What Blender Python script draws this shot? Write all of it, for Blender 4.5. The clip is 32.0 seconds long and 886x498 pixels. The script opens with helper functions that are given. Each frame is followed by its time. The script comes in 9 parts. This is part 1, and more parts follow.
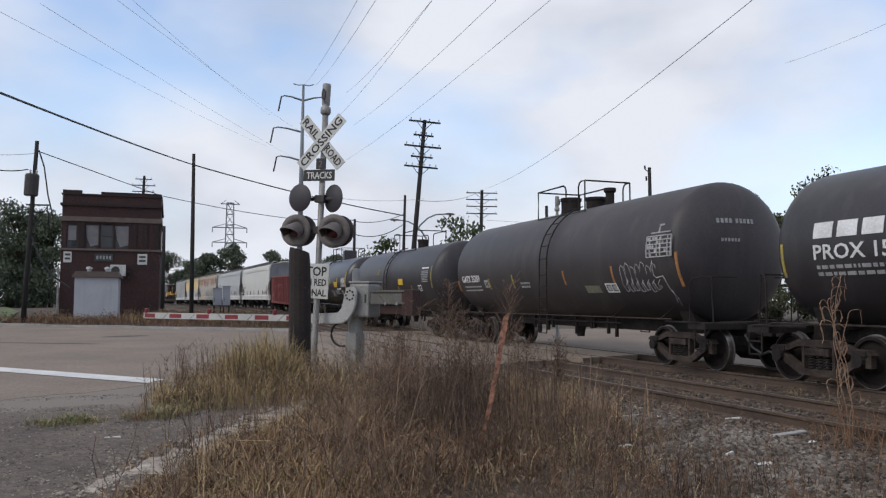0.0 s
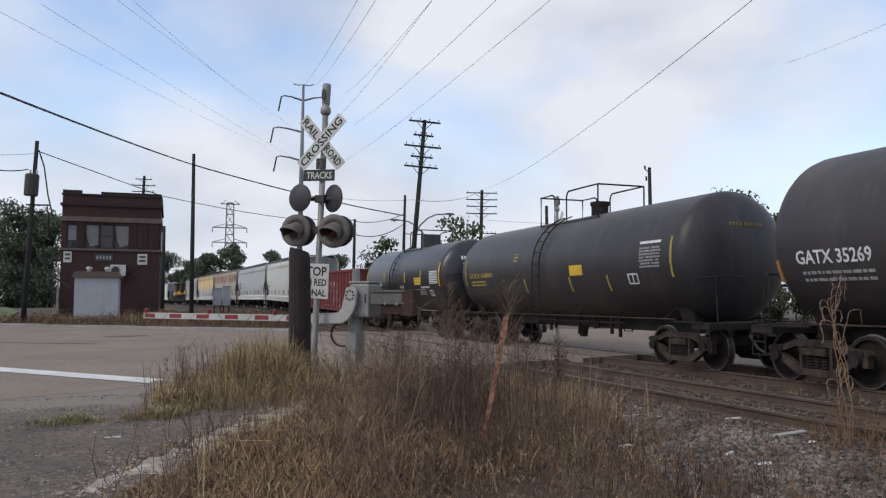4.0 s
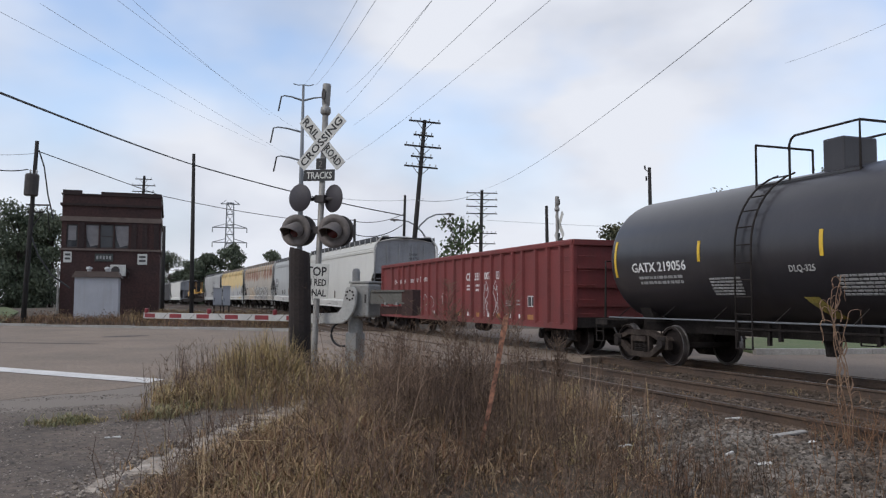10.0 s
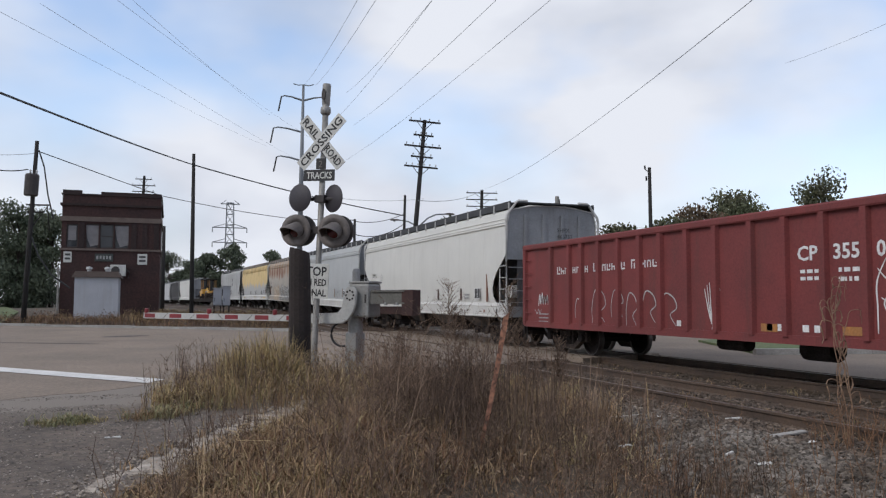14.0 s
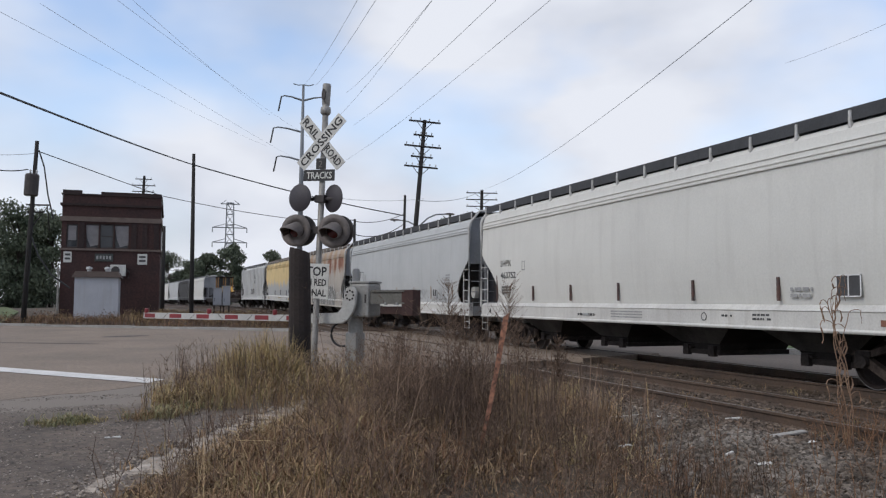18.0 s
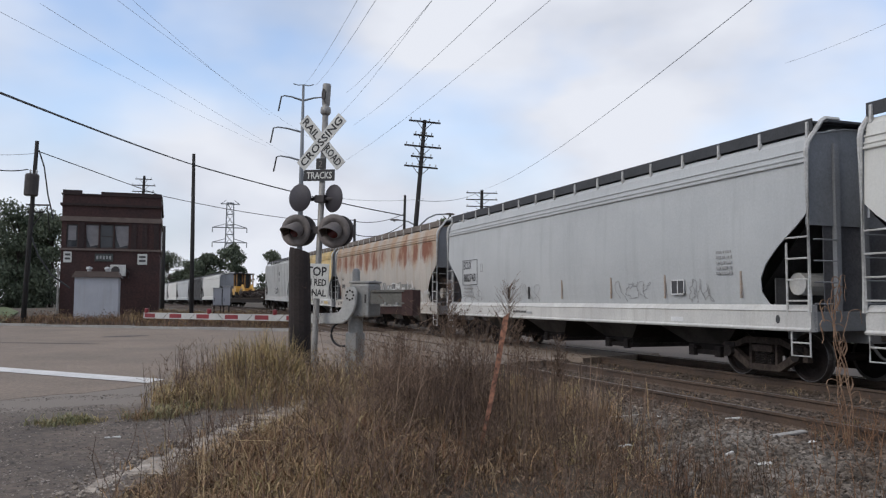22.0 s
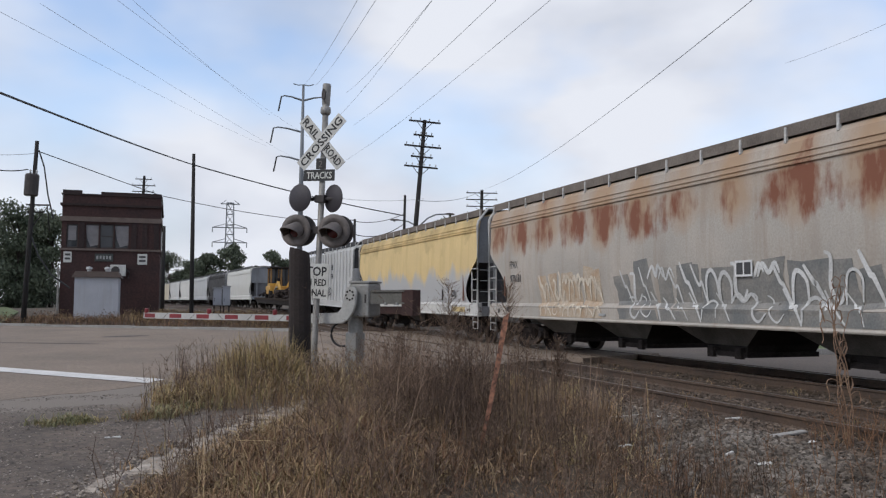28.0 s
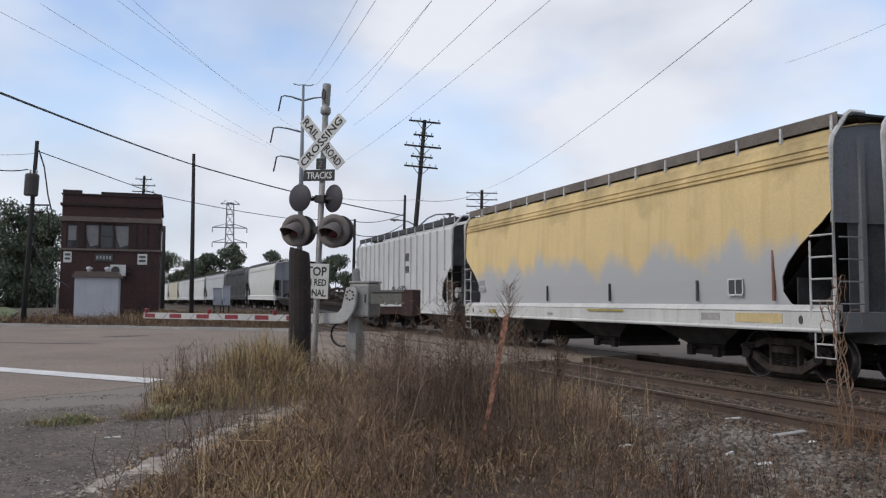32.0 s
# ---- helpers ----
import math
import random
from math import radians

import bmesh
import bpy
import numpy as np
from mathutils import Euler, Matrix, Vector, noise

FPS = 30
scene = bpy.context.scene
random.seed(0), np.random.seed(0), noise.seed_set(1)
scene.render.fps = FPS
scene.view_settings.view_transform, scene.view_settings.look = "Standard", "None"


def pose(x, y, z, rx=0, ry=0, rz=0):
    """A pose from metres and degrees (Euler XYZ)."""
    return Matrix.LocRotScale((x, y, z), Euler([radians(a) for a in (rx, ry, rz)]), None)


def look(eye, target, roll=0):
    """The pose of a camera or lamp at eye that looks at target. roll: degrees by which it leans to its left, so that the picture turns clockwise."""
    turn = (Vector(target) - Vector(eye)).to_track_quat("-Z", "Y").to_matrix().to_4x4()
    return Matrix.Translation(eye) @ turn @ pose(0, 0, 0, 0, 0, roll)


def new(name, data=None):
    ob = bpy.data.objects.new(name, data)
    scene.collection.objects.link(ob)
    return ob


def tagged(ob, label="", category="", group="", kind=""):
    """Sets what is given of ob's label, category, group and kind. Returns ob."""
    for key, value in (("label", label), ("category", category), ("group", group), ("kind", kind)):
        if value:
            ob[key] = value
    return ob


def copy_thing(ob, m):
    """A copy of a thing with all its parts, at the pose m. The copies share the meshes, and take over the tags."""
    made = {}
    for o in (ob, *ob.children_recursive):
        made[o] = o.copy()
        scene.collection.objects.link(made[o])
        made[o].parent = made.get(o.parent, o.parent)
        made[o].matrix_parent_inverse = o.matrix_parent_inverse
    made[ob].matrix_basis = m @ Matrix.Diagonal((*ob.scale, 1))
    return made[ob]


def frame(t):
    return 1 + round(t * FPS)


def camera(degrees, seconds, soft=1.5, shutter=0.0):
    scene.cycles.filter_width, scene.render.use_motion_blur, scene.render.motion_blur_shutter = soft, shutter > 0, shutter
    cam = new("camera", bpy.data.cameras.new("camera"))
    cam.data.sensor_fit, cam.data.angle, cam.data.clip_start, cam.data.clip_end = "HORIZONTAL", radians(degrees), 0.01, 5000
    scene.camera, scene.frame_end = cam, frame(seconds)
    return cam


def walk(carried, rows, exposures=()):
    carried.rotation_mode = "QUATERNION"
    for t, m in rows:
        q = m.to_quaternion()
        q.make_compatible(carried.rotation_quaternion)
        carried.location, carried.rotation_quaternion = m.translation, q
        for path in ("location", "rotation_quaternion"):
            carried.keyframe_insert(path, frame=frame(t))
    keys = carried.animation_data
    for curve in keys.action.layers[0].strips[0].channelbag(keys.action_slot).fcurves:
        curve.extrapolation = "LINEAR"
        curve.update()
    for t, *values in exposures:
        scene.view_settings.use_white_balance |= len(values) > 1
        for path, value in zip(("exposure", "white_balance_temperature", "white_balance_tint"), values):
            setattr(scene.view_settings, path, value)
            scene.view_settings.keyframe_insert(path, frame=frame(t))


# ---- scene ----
cam = camera(57.25, 32.0, soft=1.25)
EYE = pose(0, 0, 1.41, 93.713, 0, -20.007) @ pose(0, 0, 0, 0, 0, 0.25)
walk(cam, [(0, EYE), (32, EYE)])

# ---------------------------------------------------------------- light
SUN_EL, SUN_AZ = 42, 258          # degrees; azimuth clockwise from +Y
world = bpy.data.worlds.new("cloudy_sky")
scene.world = world
world.use_nodes = True


def node(tree, kind, **sockets):
    n = tree.nodes.new(kind)
    for k, v in sockets.items():
        n.inputs[k.replace("_", " ")].default_value = v
    return n


def ramp(tree, fac, stops):
    n = tree.nodes.new("ShaderNodeValToRGB")
    while len(n.color_ramp.elements) < len(stops):
        n.color_ramp.elements.new(0.5)
    for e, (p, c) in zip(n.color_ramp.elements, stops):
        e.position = p
        e.color = (c, c, c, 1) if isinstance(c, (int, float)) else (*c, 1)
    tree.links.new(fac, n.inputs[0])
    return n.outputs[0]


def mix(tree, fac, a, b, blend="MIX"):
    n = tree.nodes.new("ShaderNodeMix")
    n.data_type, n.blend_type = "RGBA", blend
    for sock, v in ((n.inputs[0], fac), (n.inputs[6], a), (n.inputs[7], b)):
        if isinstance(v, (int, float)):
            sock.default_value = v
        elif isinstance(v, tuple):
            sock.default_value = (*v, 1)
        else:
            tree.links.new(v, sock)
    return n.outputs[2]


def build_sky():
    t = world.node_tree
    t.nodes.clear()
    out, bg = t.nodes.new("ShaderNodeOutputWorld"), t.nodes.new("ShaderNodeBackground")
    sky = t.nodes.new("ShaderNodeTexSky")
    sky.sky_type, sky.sun_disc = "NISHITA", False
    sky.sun_elevation, sky.sun_rotation = radians(SUN_EL), radians(SUN_AZ)
    blue = mix(t, 1.0, sky.outputs[0], (0.25, 0.25, 0.26), "MULTIPLY")
    co = t.nodes.new("ShaderNodeTexCoord")
    mp = t.nodes.new("ShaderNodeMapping")
    mp.inputs["Scale"].default_value = (1.0, 1.0, 1.9)
    mp.inputs["Location"].default_value = SKY_SHIFT
    t.links.new(co.outputs["Generated"], mp.inputs[0])
    n1 = node(t, "ShaderNodeTexNoise", Scale=2.6, Detail=4.0, Roughness=0.45)
    n2 = node(t, "ShaderNodeTexNoise", Scale=5.0, Detail=4.0, Roughness=0.45)
    t.links.new(mp.outputs[0], n1.inputs[0])
    t.links.new(mp.outputs[0], n2.inputs[0])
    cover = ramp(t, n1.outputs[0], [(0.34, 0.0), (0.56, 1.0)])
    grey = ramp(t, n2.outputs[0], [(0.30, (0.70, 0.745, 0.85)), (0.44, (0.82, 0.86, 0.965)), (0.58, (0.935, 0.97, 1.06))])
    sep = t.nodes.new("ShaderNodeSeparateXYZ")
    t.links.new(co.outputs["Generated"], sep.inputs[0])
    low = ramp(t, sep.outputs[2], [(0.0, 1.0), (0.24, 0.0)])
    hazy = mix(t, low, cover, (1.0, 1.0, 1.0))
    t.links.new(mix(t, hazy, blue, grey), bg.inputs[0])
    bg.inputs[1].default_value = SKY_POWER
    t.links.new(bg.outputs[0], out.inputs[0])


SKY_SHIFT, SKY_POWER = (0.35, 0.1, 0.0), 0.86
build_sky()
sun = new("sun", bpy.data.lights.new("sun", "SUN"))
sun.data.energy, sun.data.angle, sun.data.color = 1.15, radians(25), (1.0, 0.95, 0.85)
sun.matrix_world = look((0, 0, 60), (-60 * math.sin(radians(SUN_AZ)) / math.tan(radians(SUN_EL)), -60 * math.cos(radians(SUN_AZ)) / math.tan(radians(SUN_EL)), 0))
scene.view_settings.exposure = 0.0


# ---------------------------------------------------------------- materials
def mat(name, c1, c2=None, scale=1.5, rough=0.7, metal=0.0, fine=0.25, fscale=25.0, bump=0.0, bscale=40.0, streak=None, vary=0.0, island=0.0):
    """c1, c2: the two tones that large noise mixes; fine: the depth of the small grain; streak: colour, amount and scale of marks that run down;
    vary, island: how much pieces differ, object by object or island by island."""
    m = bpy.data.materials.new(name)
    m.use_nodes = True
    t = m.node_tree
    b = t.nodes["Principled BSDF"]
    co = t.nodes.new("ShaderNodeTexCoord").outputs["Object"]
    n1 = node(t, "ShaderNodeTexNoise", Scale=scale, Detail=5.0, Roughness=0.6)
    n2 = node(t, "ShaderNodeTexNoise", Scale=fscale, Detail=4.0, Roughness=0.65)
    t.links.new(co, n1.inputs[0])
    t.links.new(co, n2.inputs[0])
    col = mix(t, ramp(t, n1.outputs[0], [(0.36, 0.0), (0.66, 1.0)]), c1, c2 or tuple(v * 0.8 for v in c1))
    col = mix(t, 1.0, col, ramp(t, n2.outputs[0], [(0.3, 1 - fine), (0.7, 1 + fine * 0.35)]), "MULTIPLY")
    if streak:
        mp = t.nodes.new("ShaderNodeMapping")
        mp.inputs["Scale"].default_value = (1.0, 1.0, 0.09)
        t.links.new(co, mp.inputs[0])
        n3 = node(t, "ShaderNodeTexNoise", Scale=streak[2], Detail=4.0, Roughness=0.6)
        t.links.new(mp.outputs[0], n3.inputs[0])
        col = mix(t, ramp(t, n3.outputs[0], [(0.5, 0.0), (0.75, streak[1])]), col, streak[0])
    if vary or island:
        src = t.nodes.new("ShaderNodeObjectInfo").outputs["Random"] if vary else t.nodes.new("ShaderNodeNewGeometry").outputs["Random Per Island"]
        k = vary or island
        col = mix(t, 1.0, col, ramp(t, src, [(0.0, 1 - k), (1.0, 1 + k)]), "MULTIPLY")
    t.links.new(col, b.inputs["Base Color"])
    b.inputs["Roughness"].default_value, b.inputs["Metallic"].default_value = rough, metal
    if bump:
        n4 = node(t, "ShaderNodeTexNoise", Scale=bscale, Detail=5.0, Roughness=0.6)
        t.links.new(co, n4.inputs[0])
        bp = node(t, "ShaderNodeBump", Strength=bump, Distance=0.02)
        t.links.new(n4.outputs[0], bp.inputs["Height"])
        t.links.new(bp.outputs[0], b.inputs["Normal"])
    return m


def banded(m, colour, bands, wobble=1.6, spread=0.5, stretch=(1, 1, 0.35), contrast=(0.45, 0.55), beat=None):
    """Lays a second paint over m between heights: bands is a list of (z in metres, amount) over a span of 0 to 5 m, broken up by noise."""
    t = m.node_tree
    b = t.nodes["Principled BSDF"]
    co = t.nodes.new("ShaderNodeTexCoord").outputs["Object"]
    sep = t.nodes.new("ShaderNodeSeparateXYZ")
    t.links.new(co, sep.inputs[0])
    z = t.nodes.new("ShaderNodeMath")
    z.operation = "MULTIPLY"
    z.inputs[1].default_value = 0.2
    t.links.new(sep.outputs[2], z.inputs[0])
    base = ramp(t, z.outputs[0], [(h / 5, a) for h, a in bands])
    mp = t.nodes.new("ShaderNodeMapping")
    mp.inputs["Scale"].default_value = stretch
    t.links.new(co, mp.inputs[0])
    n = node(t, "ShaderNodeTexNoise", Scale=wobble, Detail=5.0, Roughness=0.62)
    t.links.new(mp.outputs[0], n.inputs[0])
    off = t.nodes.new("ShaderNodeMath")
    off.operation = "MULTIPLY_ADD"
    off.inputs[1].default_value, off.inputs[2].default_value = 2 * spread, -spread
    t.links.new(n.outputs[0], off.inputs[0])
    s = t.nodes.new("ShaderNodeMath")
    s.operation = "ADD"
    t.links.new(base, s.inputs[0])
    t.links.new(off.outputs[0], s.inputs[1])
    total = s.outputs[0]
    if beat:
        # patches that come back with every panel of the side
        ph = t.nodes.new("ShaderNodeMath")
        ph.operation = "MULTIPLY"
        ph.inputs[1].default_value = math.tau / beat[0]
        t.links.new(sep.outputs[1], ph.inputs[0])
        si = t.nodes.new("ShaderNodeMath")
        si.operation = "SINE"
        t.links.new(ph.outputs[0], si.inputs[0])
        ad = t.nodes.new("ShaderNodeMath")
        ad.operation = "MULTIPLY_ADD"
        ad.inputs[1].default_value = beat[1]
        t.links.new(si.outputs[0], ad.inputs[0])
        t.links.new(total, ad.inputs[2])
        total = ad.outputs[0]
    old = b.inputs["Base Color"].links[0].from_socket
    t.links.new(mix(t, ramp(t, total, [(contrast[0], 0.0), (contrast[1], 1.0)]), old, colour), b.inputs["Base Color"])
    return m


ASPHALT = mat("old_asphalt", (0.252, 0.195, 0.149), (0.191, 0.149, 0.115), 0.3, 0.92, fine=0.35, fscale=18, bump=0.25, bscale=60)
SHOULDER = mat("broken_shoulder", (0.157, 0.121, 0.095), (0.088, 0.069, 0.055), 1.2, 0.95, fine=0.55, fscale=14, bump=0.5, bscale=25)


def worn_into(m, colour, line, width):
    """Lets a second surface show through towards a line (x, y of a point, slope), in ragged patches."""
    t = m.node_tree
    b = t.nodes["Principled BSDF"]
    co = t.nodes.new("ShaderNodeTexCoord").outputs["Object"]
    sep = t.nodes.new("ShaderNodeSeparateXYZ")
    t.links.new(co, sep.inputs[0])
    d = t.nodes.new("ShaderNodeMath")
    d.operation = "MULTIPLY_ADD"
    d.inputs[1].default_value, d.inputs[2].default_value = -line[2] / width, (line[0] * line[2] - line[1]) / width + 1.0
    t.links.new(sep.outputs[0], d.inputs[0])
    e = t.nodes.new("ShaderNodeMath")
    e.operation = "MULTIPLY_ADD"
    e.inputs[1].default_value = 1 / width
    t.links.new(sep.outputs[1], e.inputs[0])
    t.links.new(d.outputs[0], e.inputs[2])
    n = node(t, "ShaderNodeTexNoise", Scale=1.7, Detail=6.0, Roughness=0.65)
    t.links.new(co, n.inputs[0])
    total = t.nodes.new("ShaderNodeMath")
    total.operation = "ADD"
    t.links.new(e.outputs[0], total.inputs[0])
    t.links.new(n.outputs[0], total.inputs[1])
    old = b.inputs["Base Color"].links[0].from_socket
    t.links.new(mix(t, ramp(t, total.outputs[0], [(0.55, 0.0), (1.0, 0.45), (1.45, 1.0)]), old, colour), b.inputs["Base Color"])


worn_into(SHOULDER, (0.195, 0.165, 0.138), (-1.9, 13.2, 0.3), 2.6)
DIRT = mat("dry_ground", (0.115, 0.085, 0.062), (0.078, 0.062, 0.042), 0.5, 0.97, fine=0.5, fscale=9, bump=0.5, bscale=18)
LAWN = mat("green_verge", (0.10, 0.14, 0.05), (0.14, 0.15, 0.07), 0.6, 0.95, fine=0.5, fscale=12, bump=0.5, bscale=20)
BALLAST = mat("ballast_bed", (0.134, 0.105, 0.084), (0.082, 0.062, 0.048), 0.9, 0.95, fine=0.6, fscale=16, bump=0.8, bscale=22)
STONE = mat("ballast_stone", (0.204, 0.180, 0.157), (0.103, 0.082, 0.065), 1.1, 0.9, fine=0.35, fscale=12, island=0.62)
BROWN_STONE = mat("rusty_ballast_stone", (0.139, 0.104, 0.079), (0.077, 0.058, 0.045), 0.6, 0.92, fine=0.3, island=0.6)
TIE = mat("creosoted_wood", (0.085, 0.068, 0.055), (0.05, 0.042, 0.037), 2.0, 0.95, fine=0.4, bump=0.4, vary=0.3)
TAR = mat("dark_tar", (0.060, 0.050, 0.046), (0.10, 0.082, 0.07), 1.5, 0.85, fine=0.4)
RAIL = mat("rusty_rail", (0.108, 0.070, 0.047), (0.066, 0.045, 0.034), 1.5, 0.75, fine=0.35, bump=0.15)
RAILHEAD = mat("worn_rail", (0.33, 0.29, 0.26), (0.20, 0.15, 0.12), 0.7, 0.42, 0.7, fine=0.25)
SANDY = mat("crumbling_sandy_concrete", (0.46, 0.40, 0.335), (0.26, 0.215, 0.175), 2.6, 0.95, fine=0.45, fscale=14, bump=0.5, bscale=22)
CONCRETE = mat("weathered_concrete", (0.40, 0.385, 0.36), (0.28, 0.265, 0.245), 1.2, 0.9, fine=0.3, bump=0.3)
WHITE_LINE = mat("road_paint", (0.72, 0.70, 0.67), (0.56, 0.54, 0.52), 2.0, 0.8, fine=0.25)
BLACK_TANK = mat("black_tank_paint", (0.030, 0.0275, 0.030), (0.044, 0.0395, 0.042), 0.6, 0.42, fine=0.2, streak=((0.085, 0.08, 0.075), 0.35, 3.0))
GREY_TANK = mat("dusty_tank_paint", (0.039, 0.0345, 0.037), (0.058, 0.0505, 0.053), 0.5, 0.5, fine=0.25, streak=((0.10, 0.09, 0.08), 0.4, 2.5))
NEW_TANK = mat("glossy_tank_paint", (0.022, 0.0207, 0.025), (0.033, 0.030, 0.035), 0.5, 0.32, fine=0.15, streak=((0.06, 0.058, 0.055), 0.25, 2.5))
UNDER = mat("grimy_steel", (0.041, 0.035, 0.033), (0.025, 0.0215, 0.0205), 3.0, 0.92, fine=0.4, bump=0.2)
WHEEL = mat("wheel_steel", (0.034, 0.027, 0.025), (0.021, 0.0175, 0.0165), 3.0, 0.92, 0.0, fine=0.35)
TREAD = mat("polished_tread", (0.19, 0.175, 0.165), (0.09, 0.08, 0.075), 3.0, 0.4, 0.7, fine=0.2)
# near-black for the bays: the shade beneath the car put into their colour
BAY = mat("hopper_bay_shade", (0.037, 0.033, 0.031), (0.023, 0.0205, 0.0195), 1.5, 0.95, fine=0.3)
FRAME = mat("truck_casting", (0.080, 0.063, 0.054), (0.034, 0.027, 0.024), 4.0, 0.95, fine=0.4, bump=0.25)
STENCIL = mat("white_stencil", (0.74, 0.74, 0.73), (0.6, 0.6, 0.6), 4.0, 0.7, fine=0.2)
DIM_STENCIL = mat("faded_stencil", (0.36, 0.36, 0.355), (0.26, 0.26, 0.26), 6.0, 0.8, fine=0.3)
DARK_STENCIL = mat("dark_stencil", (0.06, 0.06, 0.062), None, 4.0, 0.7, fine=0.2)
YELLOW_MARK = mat("yellow_reflector", (0.72, 0.47, 0.04), (0.6, 0.38, 0.03), 4.0, 0.5, fine=0.15)
FADED_WHITE = mat("rubbed_white_paint", (0.50, 0.50, 0.49), (0.30, 0.30, 0.295), 4.0, 0.8, fine=0.35)
DULL_YELLOW = mat("faded_yellow_mark", (0.42, 0.33, 0.07), (0.26, 0.21, 0.07), 6.0, 0.8, fine=0.3)
ORANGE_MARK = mat("faded_orange_reflector", (0.42, 0.18, 0.05), (0.3, 0.15, 0.06), 6.0, 0.8, fine=0.3)
OXIDE = mat("oxide_red_paint", (0.195, 0.036, 0.034), (0.145, 0.030, 0.029), 0.7, 0.72, fine=0.25, streak=((0.085, 0.035, 0.03), 0.5, 3.0))
HOP_WHITE = mat("white_hopper_paint", (0.605, 0.60, 0.565), (0.56, 0.555, 0.525), 0.5, 0.6, fine=0.08, streak=((0.40, 0.385, 0.36), 0.3, 4.0))
HOP_GREY = mat("grey_hopper_paint", (0.455, 0.467, 0.468), (0.405, 0.417, 0.42), 0.5, 0.6, fine=0.10, streak=((0.25, 0.25, 0.25), 0.3, 4.0))
HOP_RUST = mat("rusting_grey_hopper_paint", (0.46, 0.415, 0.365), (0.37, 0.345, 0.31), 0.5, 0.68, fine=0.18, streak=((0.27, 0.20, 0.14), 0.5, 3.0))
banded(HOP_RUST, (0.37, 0.255, 0.165), [(2.4, 0.0), (2.9, 0.40), (3.3, 0.62), (3.9, 0.66), (4.3, 0.6)], 0.8, 0.5, (0.2, 1.0, 0.35), (0.35, 0.75), (1.58, 0.12))
banded(HOP_RUST, (0.195, 0.070, 0.036), [(2.6, 0.0), (2.95, 0.44), (3.3, 0.60), (3.7, 0.57), (3.8, 0.28), (3.95, 0.2)], 2.3, 0.95, (0.2, 0.8, 0.30), (0.42, 0.72), (1.58, 0.11))
HOP_YELLOW = mat("yellow_hopper_paint", (0.70, 0.525, 0.25), (0.63, 0.475, 0.235), 0.6, 0.68, fine=0.12, streak=((0.42, 0.30, 0.11), 0.4, 3.5))
banded(HOP_YELLOW, (0.415, 0.415, 0.415), [(1.5, 0.95), (2.1, 0.74), (2.6, 0.40), (3.0, 0.12), (3.3, 0.0)], 1.15, 0.6, (0.2, 1.0, 0.42), (0.39, 0.65), (1.9, 0.12))
banded(HOP_YELLOW, (0.36, 0.265, 0.12), [(2.7, 0.0), (3.4, 0.22), (3.7, 0.3), (3.8, 0.50), (4.3, 0.62)], 1.3, 0.75, (0.2, 0.7, 0.9), (0.35, 0.8))
HOP_RIB = mat("ribbed_white_hopper_paint", (0.55, 0.55, 0.54), (0.47, 0.47, 0.46), 0.5, 0.6, fine=0.12, streak=((0.33, 0.31, 0.29), 0.4, 4.0))
HOP_SILL = mat("white_sill_paint", (0.595, 0.585, 0.55), (0.49, 0.48, 0.46), 1.0, 0.6, fine=0.15, streak=((0.3, 0.27, 0.24), 0.4, 5.0))
# end greys hold the shade of the end faces as well as their paint
HOP_END = mat("shaded_end_paint", (0.26, 0.27, 0.285), (0.20, 0.205, 0.215), 0.8, 0.65, fine=0.2, streak=((0.13, 0.12, 0.115), 0.5, 3.0))
# serves dark grey steel and the painted shade of the end notches
HOP_DARK = mat("hopper_grey_and_shade", (0.085, 0.083, 0.084), (0.045, 0.044, 0.045), 1.2, 0.8, fine=0.3)
END_LOW = mat("shaded_low_end_paint", (0.140, 0.140, 0.150), (0.085, 0.084, 0.090), 1.0, 0.8, fine=0.3)
PLATE = mat("grey_bay_plate", (0.135, 0.125, 0.118), (0.06, 0.055, 0.052), 1.5, 0.85, fine=0.35)
HOP_CREAM = mat("cream_hopper_paint", (0.50, 0.45, 0.33), (0.44, 0.40, 0.30), 0.5, 0.65, fine=0.12, streak=((0.33, 0.27, 0.18), 0.4, 4.0))
GRIMY_WALK = mat("grimy_walkway_steel", (0.20, 0.17, 0.145), (0.12, 0.10, 0.085), 1.5, 0.85, fine=0.35)
GALV = mat("galvanised_steel", (0.42, 0.43, 0.43), (0.34, 0.345, 0.35), 3.0, 0.5, 0.35, fine=0.2)
WALKWAY = mat("roofwalk_grating", (0.055, 0.058, 0.064), (0.04, 0.042, 0.046), 3.0, 0.8, fine=0.3)
RUNGS = mat("white_grab_iron", (0.55, 0.55, 0.54), (0.4, 0.39, 0.37), 5.0, 0.6, fine=0.25)
ORANGE = mat("machine_orange", (0.55, 0.31, 0.045), (0.42, 0.23, 0.04), 2.0, 0.5, fine=0.2)
AMBER = mat("grimy_amber_paint", (0.30, 0.155, 0.035), (0.16, 0.085, 0.03), 2.0, 0.6, fine=0.3)
GLASS = mat("dark_window_glass", (0.03, 0.035, 0.04), (0.022, 0.025, 0.03), 1.0, 0.08, fine=0.05)
BRICK = mat("brown_brick", (0.060, 0.028, 0.025), (0.038, 0.021, 0.020), 0.8, 0.92, fine=0.45, fscale=7, bump=0.4, bscale=14)
BRICK_DARK = mat("dark_brick", (0.036, 0.021, 0.020), (0.027, 0.018, 0.018), 0.8, 0.92, fine=0.4, fscale=7)
BAND = mat("limestone_band", (0.15, 0.115, 0.10), (0.11, 0.085, 0.075), 1.2, 0.9, fine=0.25)
